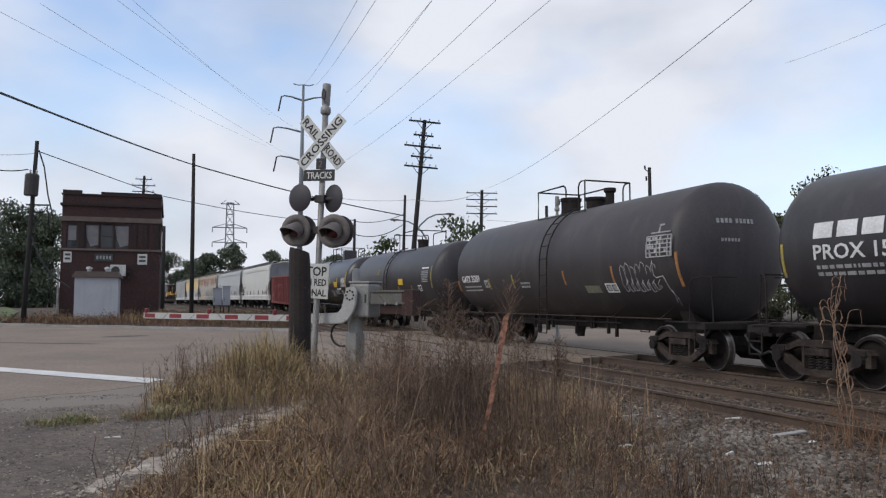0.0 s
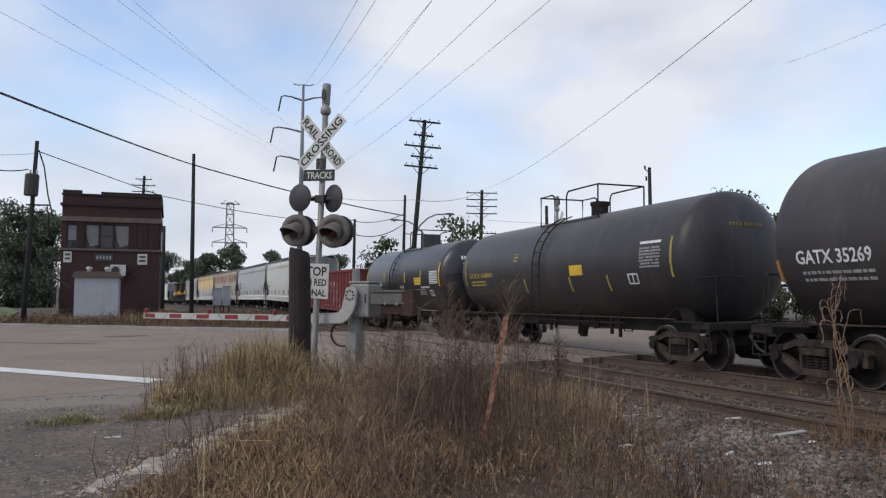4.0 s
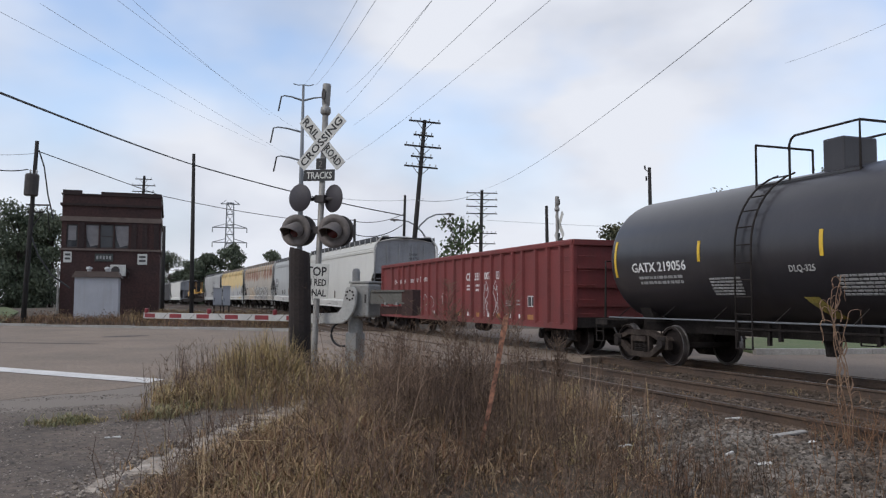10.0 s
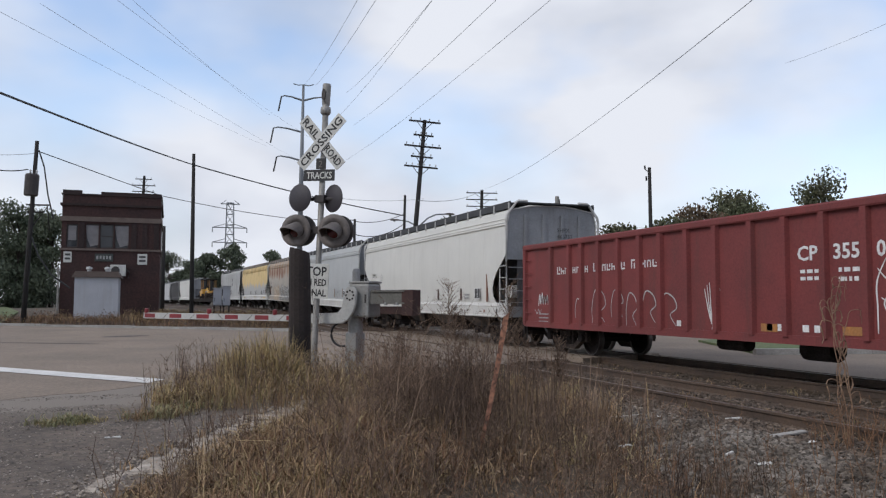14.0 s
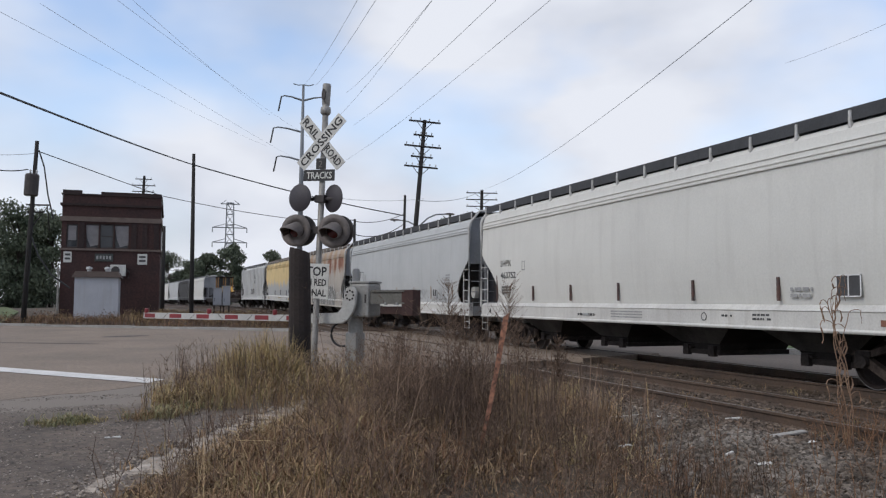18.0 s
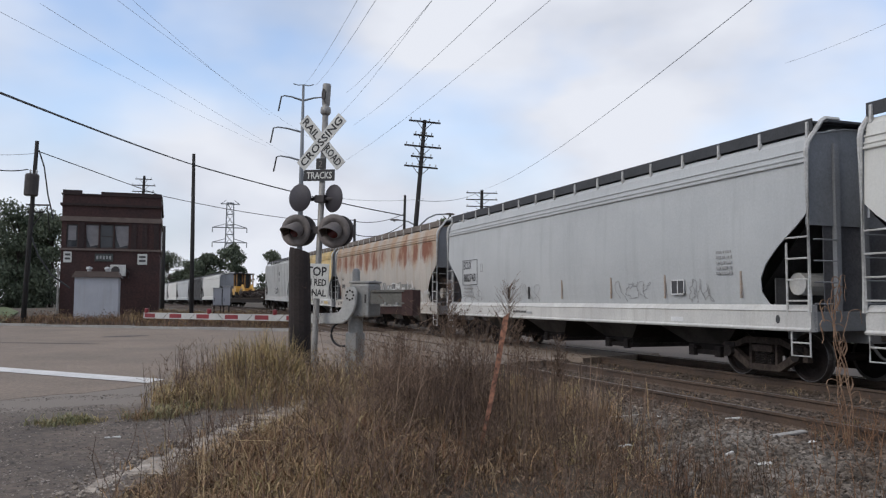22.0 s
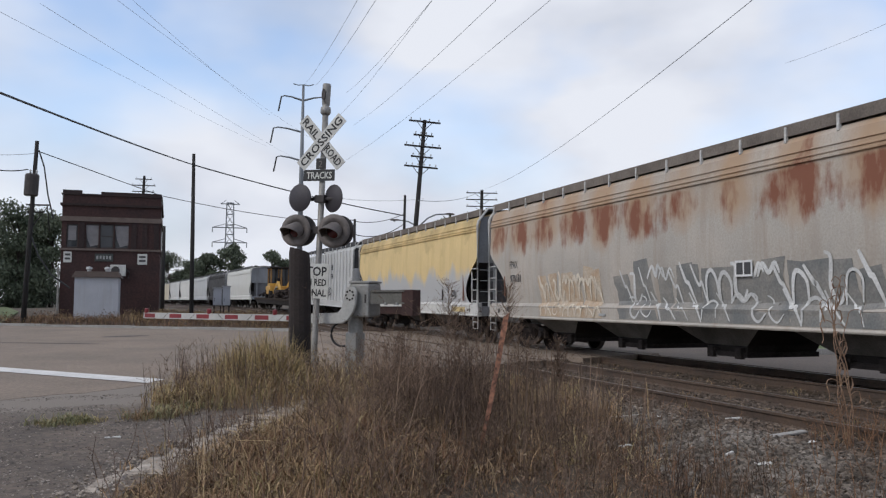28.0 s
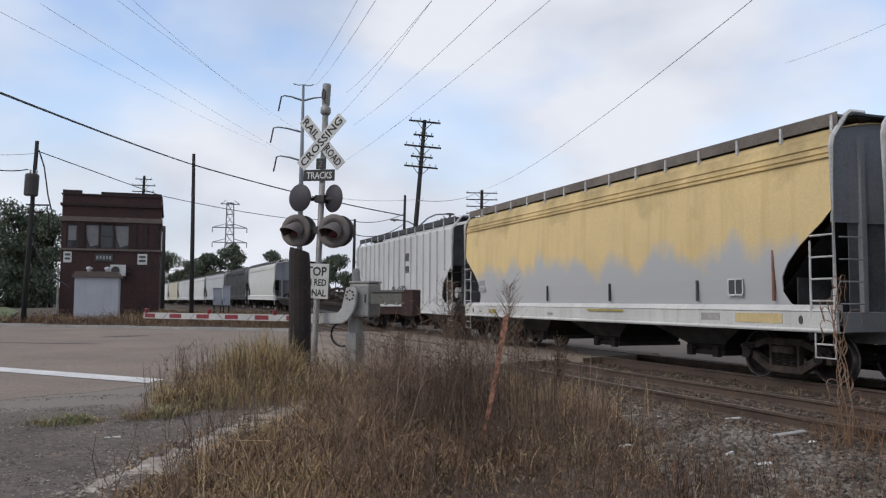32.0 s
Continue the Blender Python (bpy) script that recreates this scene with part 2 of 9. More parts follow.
BOARD = mat("dark_name_board", (0.050, 0.058, 0.056), (0.036, 0.042, 0.042), 2.0, 0.7, fine=0.3)
SHED = mat("pale_metal_shed", (0.42, 0.43, 0.46), (0.36, 0.37, 0.40), 0.8, 0.6, fine=0.1, streak=((0.3, 0.28, 0.26), 0.3, 4.0))
SIGN_WHITE = mat("sign_white", (0.60, 0.60, 0.57), (0.48, 0.475, 0.45), 3.0, 0.6, fine=0.2)
SIGN_BLACK = mat("sign_black", (0.022, 0.022, 0.024), None, 3.0, 0.6, fine=0.2)
MAST = mat("weathered_aluminium_mast", (0.30, 0.29, 0.275), (0.21, 0.20, 0.185), 1.5, 0.55, 0.4, fine=0.25)
HOOD = mat("faded_signal_black", (0.035, 0.031, 0.031), (0.055, 0.046, 0.044), 3.0, 0.7, fine=0.3)
HOOD_OUT = mat("chalky_signal_back", (0.185, 0.16, 0.148), (0.12, 0.105, 0.098), 2.0, 0.8, fine=0.25)
LENS = mat("unlit_red_lens", (0.10, 0.018, 0.02), (0.07, 0.012, 0.014), 3.0, 0.2, fine=0.1)
SILVER = mat("silver_case_paint", (0.315, 0.315, 0.305), (0.25, 0.248, 0.24), 1.5, 0.5, 0.25, fine=0.2, streak=((0.25, 0.22, 0.2), 0.4, 6.0))
GATE_WHITE = mat("gate_white", (0.46, 0.46, 0.445), (0.37, 0.365, 0.35), 2.0, 0.5, fine=0.15)
GATE_RED = mat("gate_red", (0.22, 0.017, 0.024), (0.165, 0.015, 0.020), 2.0, 0.45, fine=0.15)
POST = mat("tarred_post", (0.020, 0.015, 0.014), (0.034, 0.024, 0.021), 1.5, 0.9, fine=0.4, bump=0.4, bscale=20, streak=((0.02, 0.015, 0.014), 0.6, 8.0))
POLE = mat("weathered_pole_wood", (0.026, 0.023, 0.022), (0.017, 0.016, 0.016), 1.0, 0.95, fine=0.3)
STEEL_FAR = mat("grey_steel_mast", (0.20, 0.215, 0.23), (0.16, 0.17, 0.185), 0.2, 0.6, 0.3, fine=0.15)
WIRE = mat("overhead_wire_metal", (0.30, 0.32, 0.35), None, 1.0, 0.6, 0.2, fine=0.1)
CABLE = mat("black_cable", (0.025, 0.025, 0.028), None, 1.0, 0.7, fine=0.1)
LEAF = mat("tree_leaves", (0.075, 0.105, 0.045), (0.055, 0.08, 0.035), 0.3, 0.85, fine=0.3, fscale=3, island=0.45)
# far foliage is paler and greyer: haze is mixed into the leaf colour
LEAF_WOOD = mat("hazy_wood_leaves", (0.105, 0.125, 0.082), (0.078, 0.095, 0.062), 0.3, 0.9, fine=0.25, fscale=3, island=0.4)
LEAF_GREY = mat("hazy_far_tree_leaves", (0.11, 0.13, 0.095), (0.085, 0.10, 0.075), 0.3, 0.9, fine=0.25, fscale=3, island=0.35)
BARK = mat("tree_bark", (0.07, 0.055, 0.045), (0.045, 0.037, 0.03), 2.0, 0.95, fine=0.4)
DRY = mat("dry_grass", (0.385, 0.260, 0.147), (0.200, 0.128, 0.076), 1.1, 0.9, fine=0.2, island=0.5)
GREENISH = mat("fading_green_grass", (0.319, 0.265, 0.128), (0.402, 0.305, 0.166), 1.0, 0.9, fine=0.2, island=0.45)
STALK = mat("brown_weed_stalk", (0.201, 0.142, 0.104), (0.058, 0.041, 0.035), 0.9, 0.95, fine=0.2, island=0.6)
RED_WEED = mat("reddish_weed", (0.235, 0.136, 0.082), (0.150, 0.088, 0.056), 1.2, 0.9, fine=0.2, island=0.4)
SEED = mat("brown_seed_heads", (0.170, 0.115, 0.085), (0.118, 0.082, 0.063), 1.2, 0.95, fine=0.2, island=0.4)
STRAW = mat("pale_straw", (0.440, 0.325, 0.182), (0.360, 0.258, 0.146), 1.0, 0.85, fine=0.15, island=0.35)
OLIVE = mat("olive_brown_grass", (0.285, 0.205, 0.105), (0.130, 0.088, 0.051), 1.2, 0.9, fine=0.2, island=0.5)
GOLD = mat("golden_grass", (0.44, 0.315, 0.150), (0.28, 0.20, 0.098), 1.0, 0.88, fine=0.2, island=0.4)
FRESH = mat("fading_tuft_grass", (0.185, 0.19, 0.088), (0.235, 0.205, 0.11), 1.5, 0.85, fine=0.2, island=0.4)
DEAD_LEAF = mat("curled_dead_leaf", (0.270, 0.205, 0.141), (0.150, 0.110, 0.077), 1.5, 0.95, fine=0.2, island=0.5)
VINE = mat("withered_vine", (0.32, 0.205, 0.13), (0.17, 0.10, 0.068), 2.0, 0.9, fine=0.25)
STAKE = mat("weathered_orange_stake", (0.42, 0.195, 0.12), (0.09, 0.05, 0.038), 22.0, 0.85, fine=0.35, bump=0.3)
LITTER = mat("pale_litter", (0.62, 0.61, 0.58), (0.5, 0.49, 0.46), 5.0, 0.8, fine=0.2)
# dull, dusty surfaces shine less than clean paint
for m, gloss in ((UNDER, 0.12), (WHEEL, 0.1), (FRAME, 0.12), (BAY, 0.05), (HOP_DARK, 0.15), (GREY_TANK, 0.32), (BLACK_TANK, 0.34), (STALK, 0.1), (DEAD_LEAF, 0.1), (OLIVE, 0.15), (SEED, 0.1), (RED_WEED, 0.15), (DRY, 0.2), (GREENISH, 0.2), (TIE, 0.1), (BALLAST, 0.1), (STONE, 0.2)):
    m.node_tree.nodes["Principled BSDF"].inputs["Specular IOR Level"].default_value = gloss


# ---------------------------------------------------------------- mesh tools
def thing(name, label, category, m=None, group="", kind=""):
    ob = tagged(new(name), label, category, group, kind)
    ob.empty_display_size = 0.3
    if m is not None:
        ob.matrix_basis = m
    return ob


def mesh(name, bm, material, smooth=False):
    me = bpy.data.meshes.new(name)
    bmesh.ops.recalc_face_normals(bm, faces=bm.faces)
    bm.to_mesh(me)
    bm.free()
    me.materials.append(material)
    if smooth:
        for p in me.polygons:
            p.use_smooth = True
    return me


def part(name, bm, material, parent, label="", smooth=False):
    ob = new(name, mesh(name, bm, material, smooth))
    ob.parent = parent
    return tagged(ob, label)


def single(name, bm, material, label, category, m=None, group="", kind="", smooth=False):
    ob = tagged(new(name, mesh(name, bm, material, smooth)), label, category, group, kind)
    if m is not None:
        ob.matrix_basis = m
    return ob


def raw(name, verts, faces, material):
    me = bpy.data.meshes.new(name)
    me.from_pydata(verts, [], faces)
    me.materials.append(material)
    me.update()
    return me


def box(bm, x0, x1, y0, y1, z0, z1, m=None, bevel=0.0):
    c = Matrix.Translation(((x0 + x1) / 2, (y0 + y1) / 2, (z0 + z1) / 2)) @ Matrix.Diagonal((abs(x1 - x0), abs(y1 - y0), abs(z1 - z0), 1))
    made = bmesh.ops.create_cube(bm, size=1, matrix=(m or Matrix()) @ c)["verts"]
    if bevel:
        edges = list({e for v in made for e in v.link_edges})
        bmesh.ops.bevel(bm, geom=edges, offset=bevel, segments=2, affect="EDGES", profile=0.6)
    return bm


def rod(bm, p, q, r, n=8, r2=None):
    p, q = Vector(p), Vector(q)
    d = q - p
    m = Matrix.Translation((p + q) / 2) @ d.to_track_quat("Z", "Y").to_matrix().to_4x4()
    bmesh.ops.create_cone(bm, cap_ends=True, segments=n, radius1=r, radius2=r if r2 is None else r2, depth=d.length, matrix=m)
    return bm


def tube(bm, pts, r, n=6):
    pts = [Vector(p) for p in pts]
    rings = []
    for i, p in enumerate(pts):
        d = (pts[min(i + 1, len(pts) - 1)] - pts[max(i - 1, 0)]).normalized()
        q = d.to_track_quat("Z", "Y")
        rad = r[i] if isinstance(r, (list, tuple)) else r
        rings.append([bm.verts.new(p + q @ Vector((rad * math.cos(k * math.tau / n), rad * math.sin(k * math.tau / n), 0))) for k in range(n)])
    for a, b in zip(rings, rings[1:]):
        for k in range(n):
            bm.faces.new((a[k], a[(k + 1) % n], b[(k + 1) % n], b[k]))
    bm.faces.new(rings[0][::-1])
    bm.faces.new(rings[-1])
    return bm


def prism(bm, outline, a, b, axis="y"):
    """A flat outline drawn out from a to b along an axis. Outline: (x, z) for y, (y, z) for x, (x, y) for z."""
    def at(u, v, w):
        return (u, w, v) if axis == "y" else (w, u, v) if axis == "x" else (u, v, w)
    lo = [bm.verts.new(at(u, v, a)) for u, v in outline]
    hi = [bm.verts.new(at(u, v, b)) for u, v in outline]
    n = len(outline)
    bm.faces.new(lo)
    bm.faces.new(hi[::-1])
    for k in range(n):
        bm.faces.new((lo[k], lo[(k + 1) % n], hi[(k + 1) % n], hi[k]))
    return bm


def lathe(bm, profile, m, n=32, caps=True):
    """profile: (radius, height) along the local z axis of m."""
    rings = []
    for r, h in profile:
        if r < 1e-5:
            rings.append([bm.verts.new(m @ Vector((0, 0, h)))])
        else:
            rings.append([bm.verts.new(m @ Vector((r * math.cos(k * math.tau / n), r * math.sin(k * math.tau / n), h))) for k in range(n)])
    for a, b in zip(rings, rings[1:]):
        for k in range(n):
            k2 = (k + 1) % n
            if len(a) == 1:
                bm.faces.new((a[0], b[k], b[k2]))
            elif len(b) == 1:
                bm.faces.new((a[k], a[k2], b[0]))
            else:
                bm.faces.new((a[k], a[k2], b[k2], b[k]))
    for ring in (rings[0], rings[-1]):
        if caps and len(ring) > 1:
            bm.faces.new(ring)
    return bm


def B():
    return bmesh.new()


def letters(text, height, depth=0.004, narrow=1.0, bold=0.0):
    """The outline of a word as a bmesh in the xy plane, its lower left corner at the origin."""
    cu = bpy.data.curves.new("word", "FONT")
    cu.body, cu.size, cu.extrude, cu.resolution_u = text, height / 0.72, depth, 2
    cu.offset = bold * height
    ob = bpy.data.objects.new("word", cu)
    scene.collection.objects.link(ob)
    bpy.context.view_layer.update()
    me = bpy.data.meshes.new_from_object(ob.evaluated_get(bpy.context.evaluated_depsgraph_get()))
    bm = B()
    bm.from_mesh(me)
    bpy.data.objects.remove(ob)
    bpy.data.curves.remove(cu)
    bpy.data.meshes.remove(me)
    if bm.verts:
        x0, y0 = min(v.co.x for v in bm.verts), min(v.co.y for v in bm.verts)
        for v in bm.verts:
            v.co.x, v.co.y = (v.co.x - x0) * narrow, v.co.y - y0
    return bm


# ---------------------------------------------------------------- lie of the land
def smooth(a, b, x):
    k = min(1, max(0, (x - a) / (b - a)))
    return k * k * (3 - 2 * k)


def rise(y):
    """The land and the line climb a little beyond the crossing."""
    return 0.62 * smooth(28, 88, y)


def bend(y):
    """The line swings gently away beyond the crossing."""
    d = max(0, y - 78)
    return 0.35 * smooth(48, 74, y) - 0.075 * d * d / (d + 16.4)


NEAR_TRACK, FAR_TRACK = 8.46, 11.99


def kerb_x(y):
    """The line of the sunken kerb beside the road."""
    return float(np.interp(y, [6.43, 7.12, 8.21, 9.62, 10.86, 12.15], [-0.71, -0.42, 0.02, 0.68, 1.35, 2.09])) + 0.1


def ground_z(x, y):
    z = rise(y) - 0.13 + 0.02 * math.sin(x * 0.9 + 1) * math.sin(y * 0.7)
    # soil washed up against the kerb
    if 4 < y < 15 and -3 < x < 7:
        d = x - kerb_x(y)
        z += 0.075 * smooth(-0.5, 0.0, d) * smooth(2.4, 0.9, d) * smooth(4.5, 6.0, y) * smooth(14.0, 12.5, y)
    # a trough for the ballast bed
    u = x - bend(y)
    return z - 0.35 * smooth(4.0, 4.8, u) * smooth(14.4, 13.7, u)


# ---------------------------------------------------------------- ground, road, tracks
def spread(lo, hi, near_lo, near_hi, step, grow=1.5):
    """Grid lines: fine between near_lo and near_hi, ever wider out to lo and hi."""
    out = list(np.arange(near_lo, near_hi + 1e-6, step))
    s, v = step, near_hi
    while v < hi:
        s *= grow
        v = min(hi, v + s)
        out.append(v)
    s, v = step, near_lo
    while v > lo:
        s *= grow
        v = max(lo, v - s)
        out.insert(0, v)
    return out


def sheet(name, xs, ys, zf, material, label, category):
    verts = [(x, y, zf(x, y)) for y in ys for x in xs]
    w = len(xs)
    faces = [(j * w + i, j * w + i + 1, (j + 1) * w + i + 1, (j + 1) * w + i) for j in range(len(ys) - 1) for i in range(w - 1)]
    ob = new(name, raw(name, verts, faces, material))
    return tagged(ob, label, category, kind="structure")


def paving(name, outline, lift, material, label, category):
    """A sheet cut to an outline, that follows the rise of the land, with a skirt below its rim."""
    bm = B()
    bm.faces.new([bm.verts.new((x, y, 0)) for x, y in outline])
    ys = np.arange(28, 92, 4.0)
    for y in ys:
        bmesh.ops.bisect_plane(bm, geom=bm.verts[:] + bm.edges[:] + bm.faces[:], plane_co=(0, y, 0), plane_no=(0, 1, 0))
    rim = [e for e in bm.edges if e.is_boundary]
    made = bmesh.ops.extrude_edge_only(bm, edges=rim)["geom"]
    low = {v for v in made if isinstance(v, bmesh.types.BMVert)}
    for v in bm.verts:
        v.co.z = rise(v.co.y) + lift - (0.25 if v in low else 0)
    bmesh.ops.triangulate(bm, faces=bm.faces)
    return single(name, bm, material, label, category, kind="structure")


sheet("ground", spread(-2500, 2500, -24, 40, 0.4), spread(-60, 4000, -4, 60, 0.4), ground_z, DIRT, "dry bare ground with withered grass beside the tracks", "ground")
rng = random.Random(55)
CRUMBLED = [(x, float(np.interp(x, [-8, -1.95, -1.39, -0.79, -0.31, 0.3], [11.8, 13.33, 13.59, 14.04, 14.6, 15.2])) + 0.28 * noise.noise(Vector((x * 1.1, 3, 0))) + 0.12 * noise.noise(Vector((x * 5, 7, 0)))) for x in np.arange(-7.8, 0.2, 0.09)]
paving("road", [(-140, -40), (-8, 11.6)] + CRUMBLED + [(0.3, 15.2), (4.2, 16.3), (7.0, 17.4), (7.0, 37.0), (3.5, 39.8), (-7, 46.5), (-60, 76), (-140, 90)], -0.0355, ASPHALT, "worn light grey asphalt road with faint cracks", "road")
paving("crossing_apron", [(9.95, 19.2), (10.5, 19.4), (10.5, 34.5), (9.95, 34.5)], 0.0, ASPHALT, "asphalt strip between the two tracks at the crossing", "road")
for x, w in ((6.94, 0.70), (7.81, 1.30), (9.27, 0.70), (10.50, 0.67), (11.34, 1.30), (12.80, 0.75)):
    y = 17.1 + (x - 7) * 0.36
    paving("crossing_panel", [(x, y), (x + w, y + 0.36 * w), (x + w, 36.6), (x, 36.6)], -0.006, ASPHALT, "worn asphalt laid beside the rails at the crossing", "road")
paving("road_beyond", [(13.5, 6), (18.5, 10), (60, 12), (140, 18), (140, 60), (60, 44), (25, 38), (13.5, 40)], -0.06, ASPHALT, "pale asphalt road on the other side of the railway", "road")
paving("shoulder", [(-140, -60), (-30, -40), (-2.7, -6), (-0.15, 6.6), (0.55, 8.6), (1.5, 10.6), (2.3, 12.6), (1.3, 15.3), (0.3, 15.8), (-1.9, 14.3), (-8, 12.6), (-140, -39.5)], -0.04, SHOULDER, "dark crumbling gravel shoulder of the road", "pavement")
paving("green_verge", [(-140, 92), (-60, 78), (-9, 50), (-7.2, 47.2), (-9.5, 72), (-16, 110), (-140, 160)], -0.04, LAWN, "mown green verge behind the road", "lawn")
paving("green_island", [(16.6, 19.2), (18.6, 18.5), (30, 17.5), (34, 24), (24, 27), (19.5, 25.5)], 0.02, LAWN, "green grass island behind a pale kerb", "lawn")


def kerb(pts, width, top, name, label):
    bm = B()
    for p, q in zip(pts, pts[1:]):
        d = (Vector(q) - Vector(p)).normalized()
        n = Vector((-d.y, d.x)) * width
        gap = d * 0.012
        a, b = Vector(p) + gap, Vector(q) - gap
        z = rise((p[1] + q[1]) / 2) + top + random.uniform(-0.02, 0.012)
        n = n * random.uniform(0.8, 1.15)
        vs = [bm.verts.new((*c, zz)) for zz in (z - 0.3, z) for c in (a, b, b + n, a + n)]
        for f in ((0, 1, 2, 3), (4, 5, 6, 7), (0, 1, 5, 4), (1, 2, 6, 5), (2, 3, 7, 6), (3, 0, 4, 7)):
            bm.faces.new([vs[k] for k in f])
    return single(name, bm, CONCRETE, label, "kerb", kind="structure")


def along(pts, step):
    out = []
    for p, q in zip(pts, pts[1:]):
        n = max(1, int((Vector(q) - Vector(p)).length / step))
        out += [tuple(Vector(p).lerp(Vector(q), k / n)) for k in range(n)]
    return out + [pts[-1]]


kerb(along([(-60, 76.2), (-7, 46.7), (3.6, 40.0), (6.6, 37.6)], 2.4), 0.3, 0.07, "kerb", "worn pale concrete kerb along the road")


def sunken_kerb():
    """Ragged slabs, half washed over, that crumble towards their ends."""
    rng = random.Random(19)
    y = 6.75
    bm = B()
    while y < 12.3:
        length = rng.uniform(0.35, 0.8)
        n, w = 7, 5
        wide = 0.58 * smooth(6.3, 7.4, y) * (1.0 - 0.55 * smooth(10.5, 12.4, y))
        base = -0.028 + rng.uniform(-0.022, 0.010)
        grid = []
        for k in range(n + 1):
            yy = y + length * k / n
            row = []
            for i in range(w + 1):
                f = i / w
                rag = 0.13 * noise.noise(Vector((yy * 3.1, f * 2, 4))) + 0.09 * noise.noise(Vector((yy * 9.0, f, 8)))
                x = kerb_x(yy) - 0.05 + (wide + rag) * f + (rag if i == 0 else 0)
                edge = min(f, 1 - f, k / n, 1 - k / n)
                z = base + 0.03 * noise.noise(Vector((x * 6, yy * 6, 2))) - (0.06 if f in (0, 1) else 0.018 if edge == 0 else 0)
                row.append(bm.verts.new((x, yy - 0.35 * wide * f + rng.uniform(-0.012, 0.012), z)))
            grid.append(row)
        for k in range(n):
            for i in range(w):
                bm.faces.new((grid[k][i], grid[k][i + 1], grid[k + 1][i + 1], grid[k + 1][i]))
        y += length + rng.uniform(-0.03, 0.02)
    single("kerb", bm, SANDY, "broken sunken concrete kerb among weeds", "kerb", kind="structure")


sunken_kerb()
kerb(along([(16.3, 18.75), (18.1, 18.25), (29, 17.2)], 1.8), 0.22, 0.10, "kerb", "white concrete kerb of the grass island")
bm = B()
vs = [bm.verts.new((x, y, -0.025)) for x, y in ((-7.4, 24.97), (-7.4, 24.05), (0.03, 15.18), (0.36, 15.78))]
bm.faces.new(vs)
single("stop_line", bm, WHITE_LINE, "white painted stop line on the road", "road marking", kind="structure")
bm = B()
for x, y, a, w, l in ((-0.75, 34.6, -31, 0.42, 1.05), (-3.0, 30, 30, 0.18, 2.2), (-6, 26, 12, 0.2, 2.0)):
    bmesh.ops.create_circle(bm, cap_ends=True, segments=14, radius=1, matrix=pose(x, y, rise(y) - 0.027, 0, 0, -a) @ Matrix.Diagonal((l, w, 1, 1)))
single("road_patch", bm, TAR, "dark tar patches on the road", "road patch", kind="structure")

RAIL_OUTLINE = [(-0.07, -0.17), (0.07, -0.17), (0.07, -0.155), (0.012, -0.135), (0.012, -0.045), (0.036, -0.034), (0.036, -0.005), (0.028, 0.0), (-0.028, 0.0), (-0.036, -0.005), (-0.036, -0.034), (-0.012, -0.045), (-0.012, -0.135), (-0.07, -0.155)]


def lay_track(name, x0, label, y_to, tie_to):
    track = thing(name, label, "railway track", kind="structure")
    ys = list(np.arange(-40, 36, 19.0)) + list(np.arange(36, 120, 6.0)) + list(np.arange(120, y_to + 1, 20.0))
    for side in (-0.7525, 0.7525):
        bm = B()
        rings = [[bm.verts.new((x0 + bend(y) + side + u, y, rise(y) + v)) for u, v in RAIL_OUTLINE] for y in ys]
        n = len(RAIL_OUTLINE)
        for a, b in zip(rings, rings[1:]):
            for k in range(n):
                bm.faces.new((a[k], a[(k + 1) % n], b[(k + 1) % n], b[k]))
        rail = part("rail", bm, RAIL, track, "rusty steel rail")
        bm = B()
        for a, b in zip(ys, ys[1:]):
            vs = [bm.verts.new((x0 + bend(y) + side + u, y, rise(y) + 0.0015)) for y, u in ((a, -0.022), (a, 0.022), (b, 0.022), (b, -0.022))]
            bm.faces.new(vs)
        part("running_surface", bm, RAILHEAD, rail, "worn shiny top of the rail")
    bm = B()
    box(bm, -1.28, 1.28, -0.115, 0.115, -0.34, -0.172, bevel=0.012)
    me = mesh("sleeper", bm, TIE)
    y = -6.0
    while y < tie_to:
        ob = new("sleeper", me)
        ob.parent = track
        ob.matrix_basis = pose(x0 + bend(y) + random.uniform(-0.05, 0.05), y, rise(y) + random.uniform(-0.012, 0.004), 0, random.uniform(-0.4, 0.4), random.uniform(-1.2, 1.2))
        y += 0.53
    return track


lay_track("near_track", NEAR_TRACK, "rusty unused railway track in stony ballast", 420, 46)
lay_track("far_track", FAR_TRACK, "railway track under the train", 420, 46)


def ballast_z(x, y):
    d = x - bend(y)
    top = -0.225
    if d < NEAR_TRACK - 1.5:
        top -= 0.10 * smooth(0, 1.6, NEAR_TRACK - 1.5 - d)
    if d > FAR_TRACK + 1.35:
        top -= 0.16 * smooth(0, 1.0, d - FAR_TRACK - 1.35)
    if NEAR_TRACK + 1.3 < d < FAR_TRACK - 1.3:
        top += 0.03
    return rise(y) + top + 0.04 * noise.noise(Vector((x * 1.1, y * 1.1, 0)))


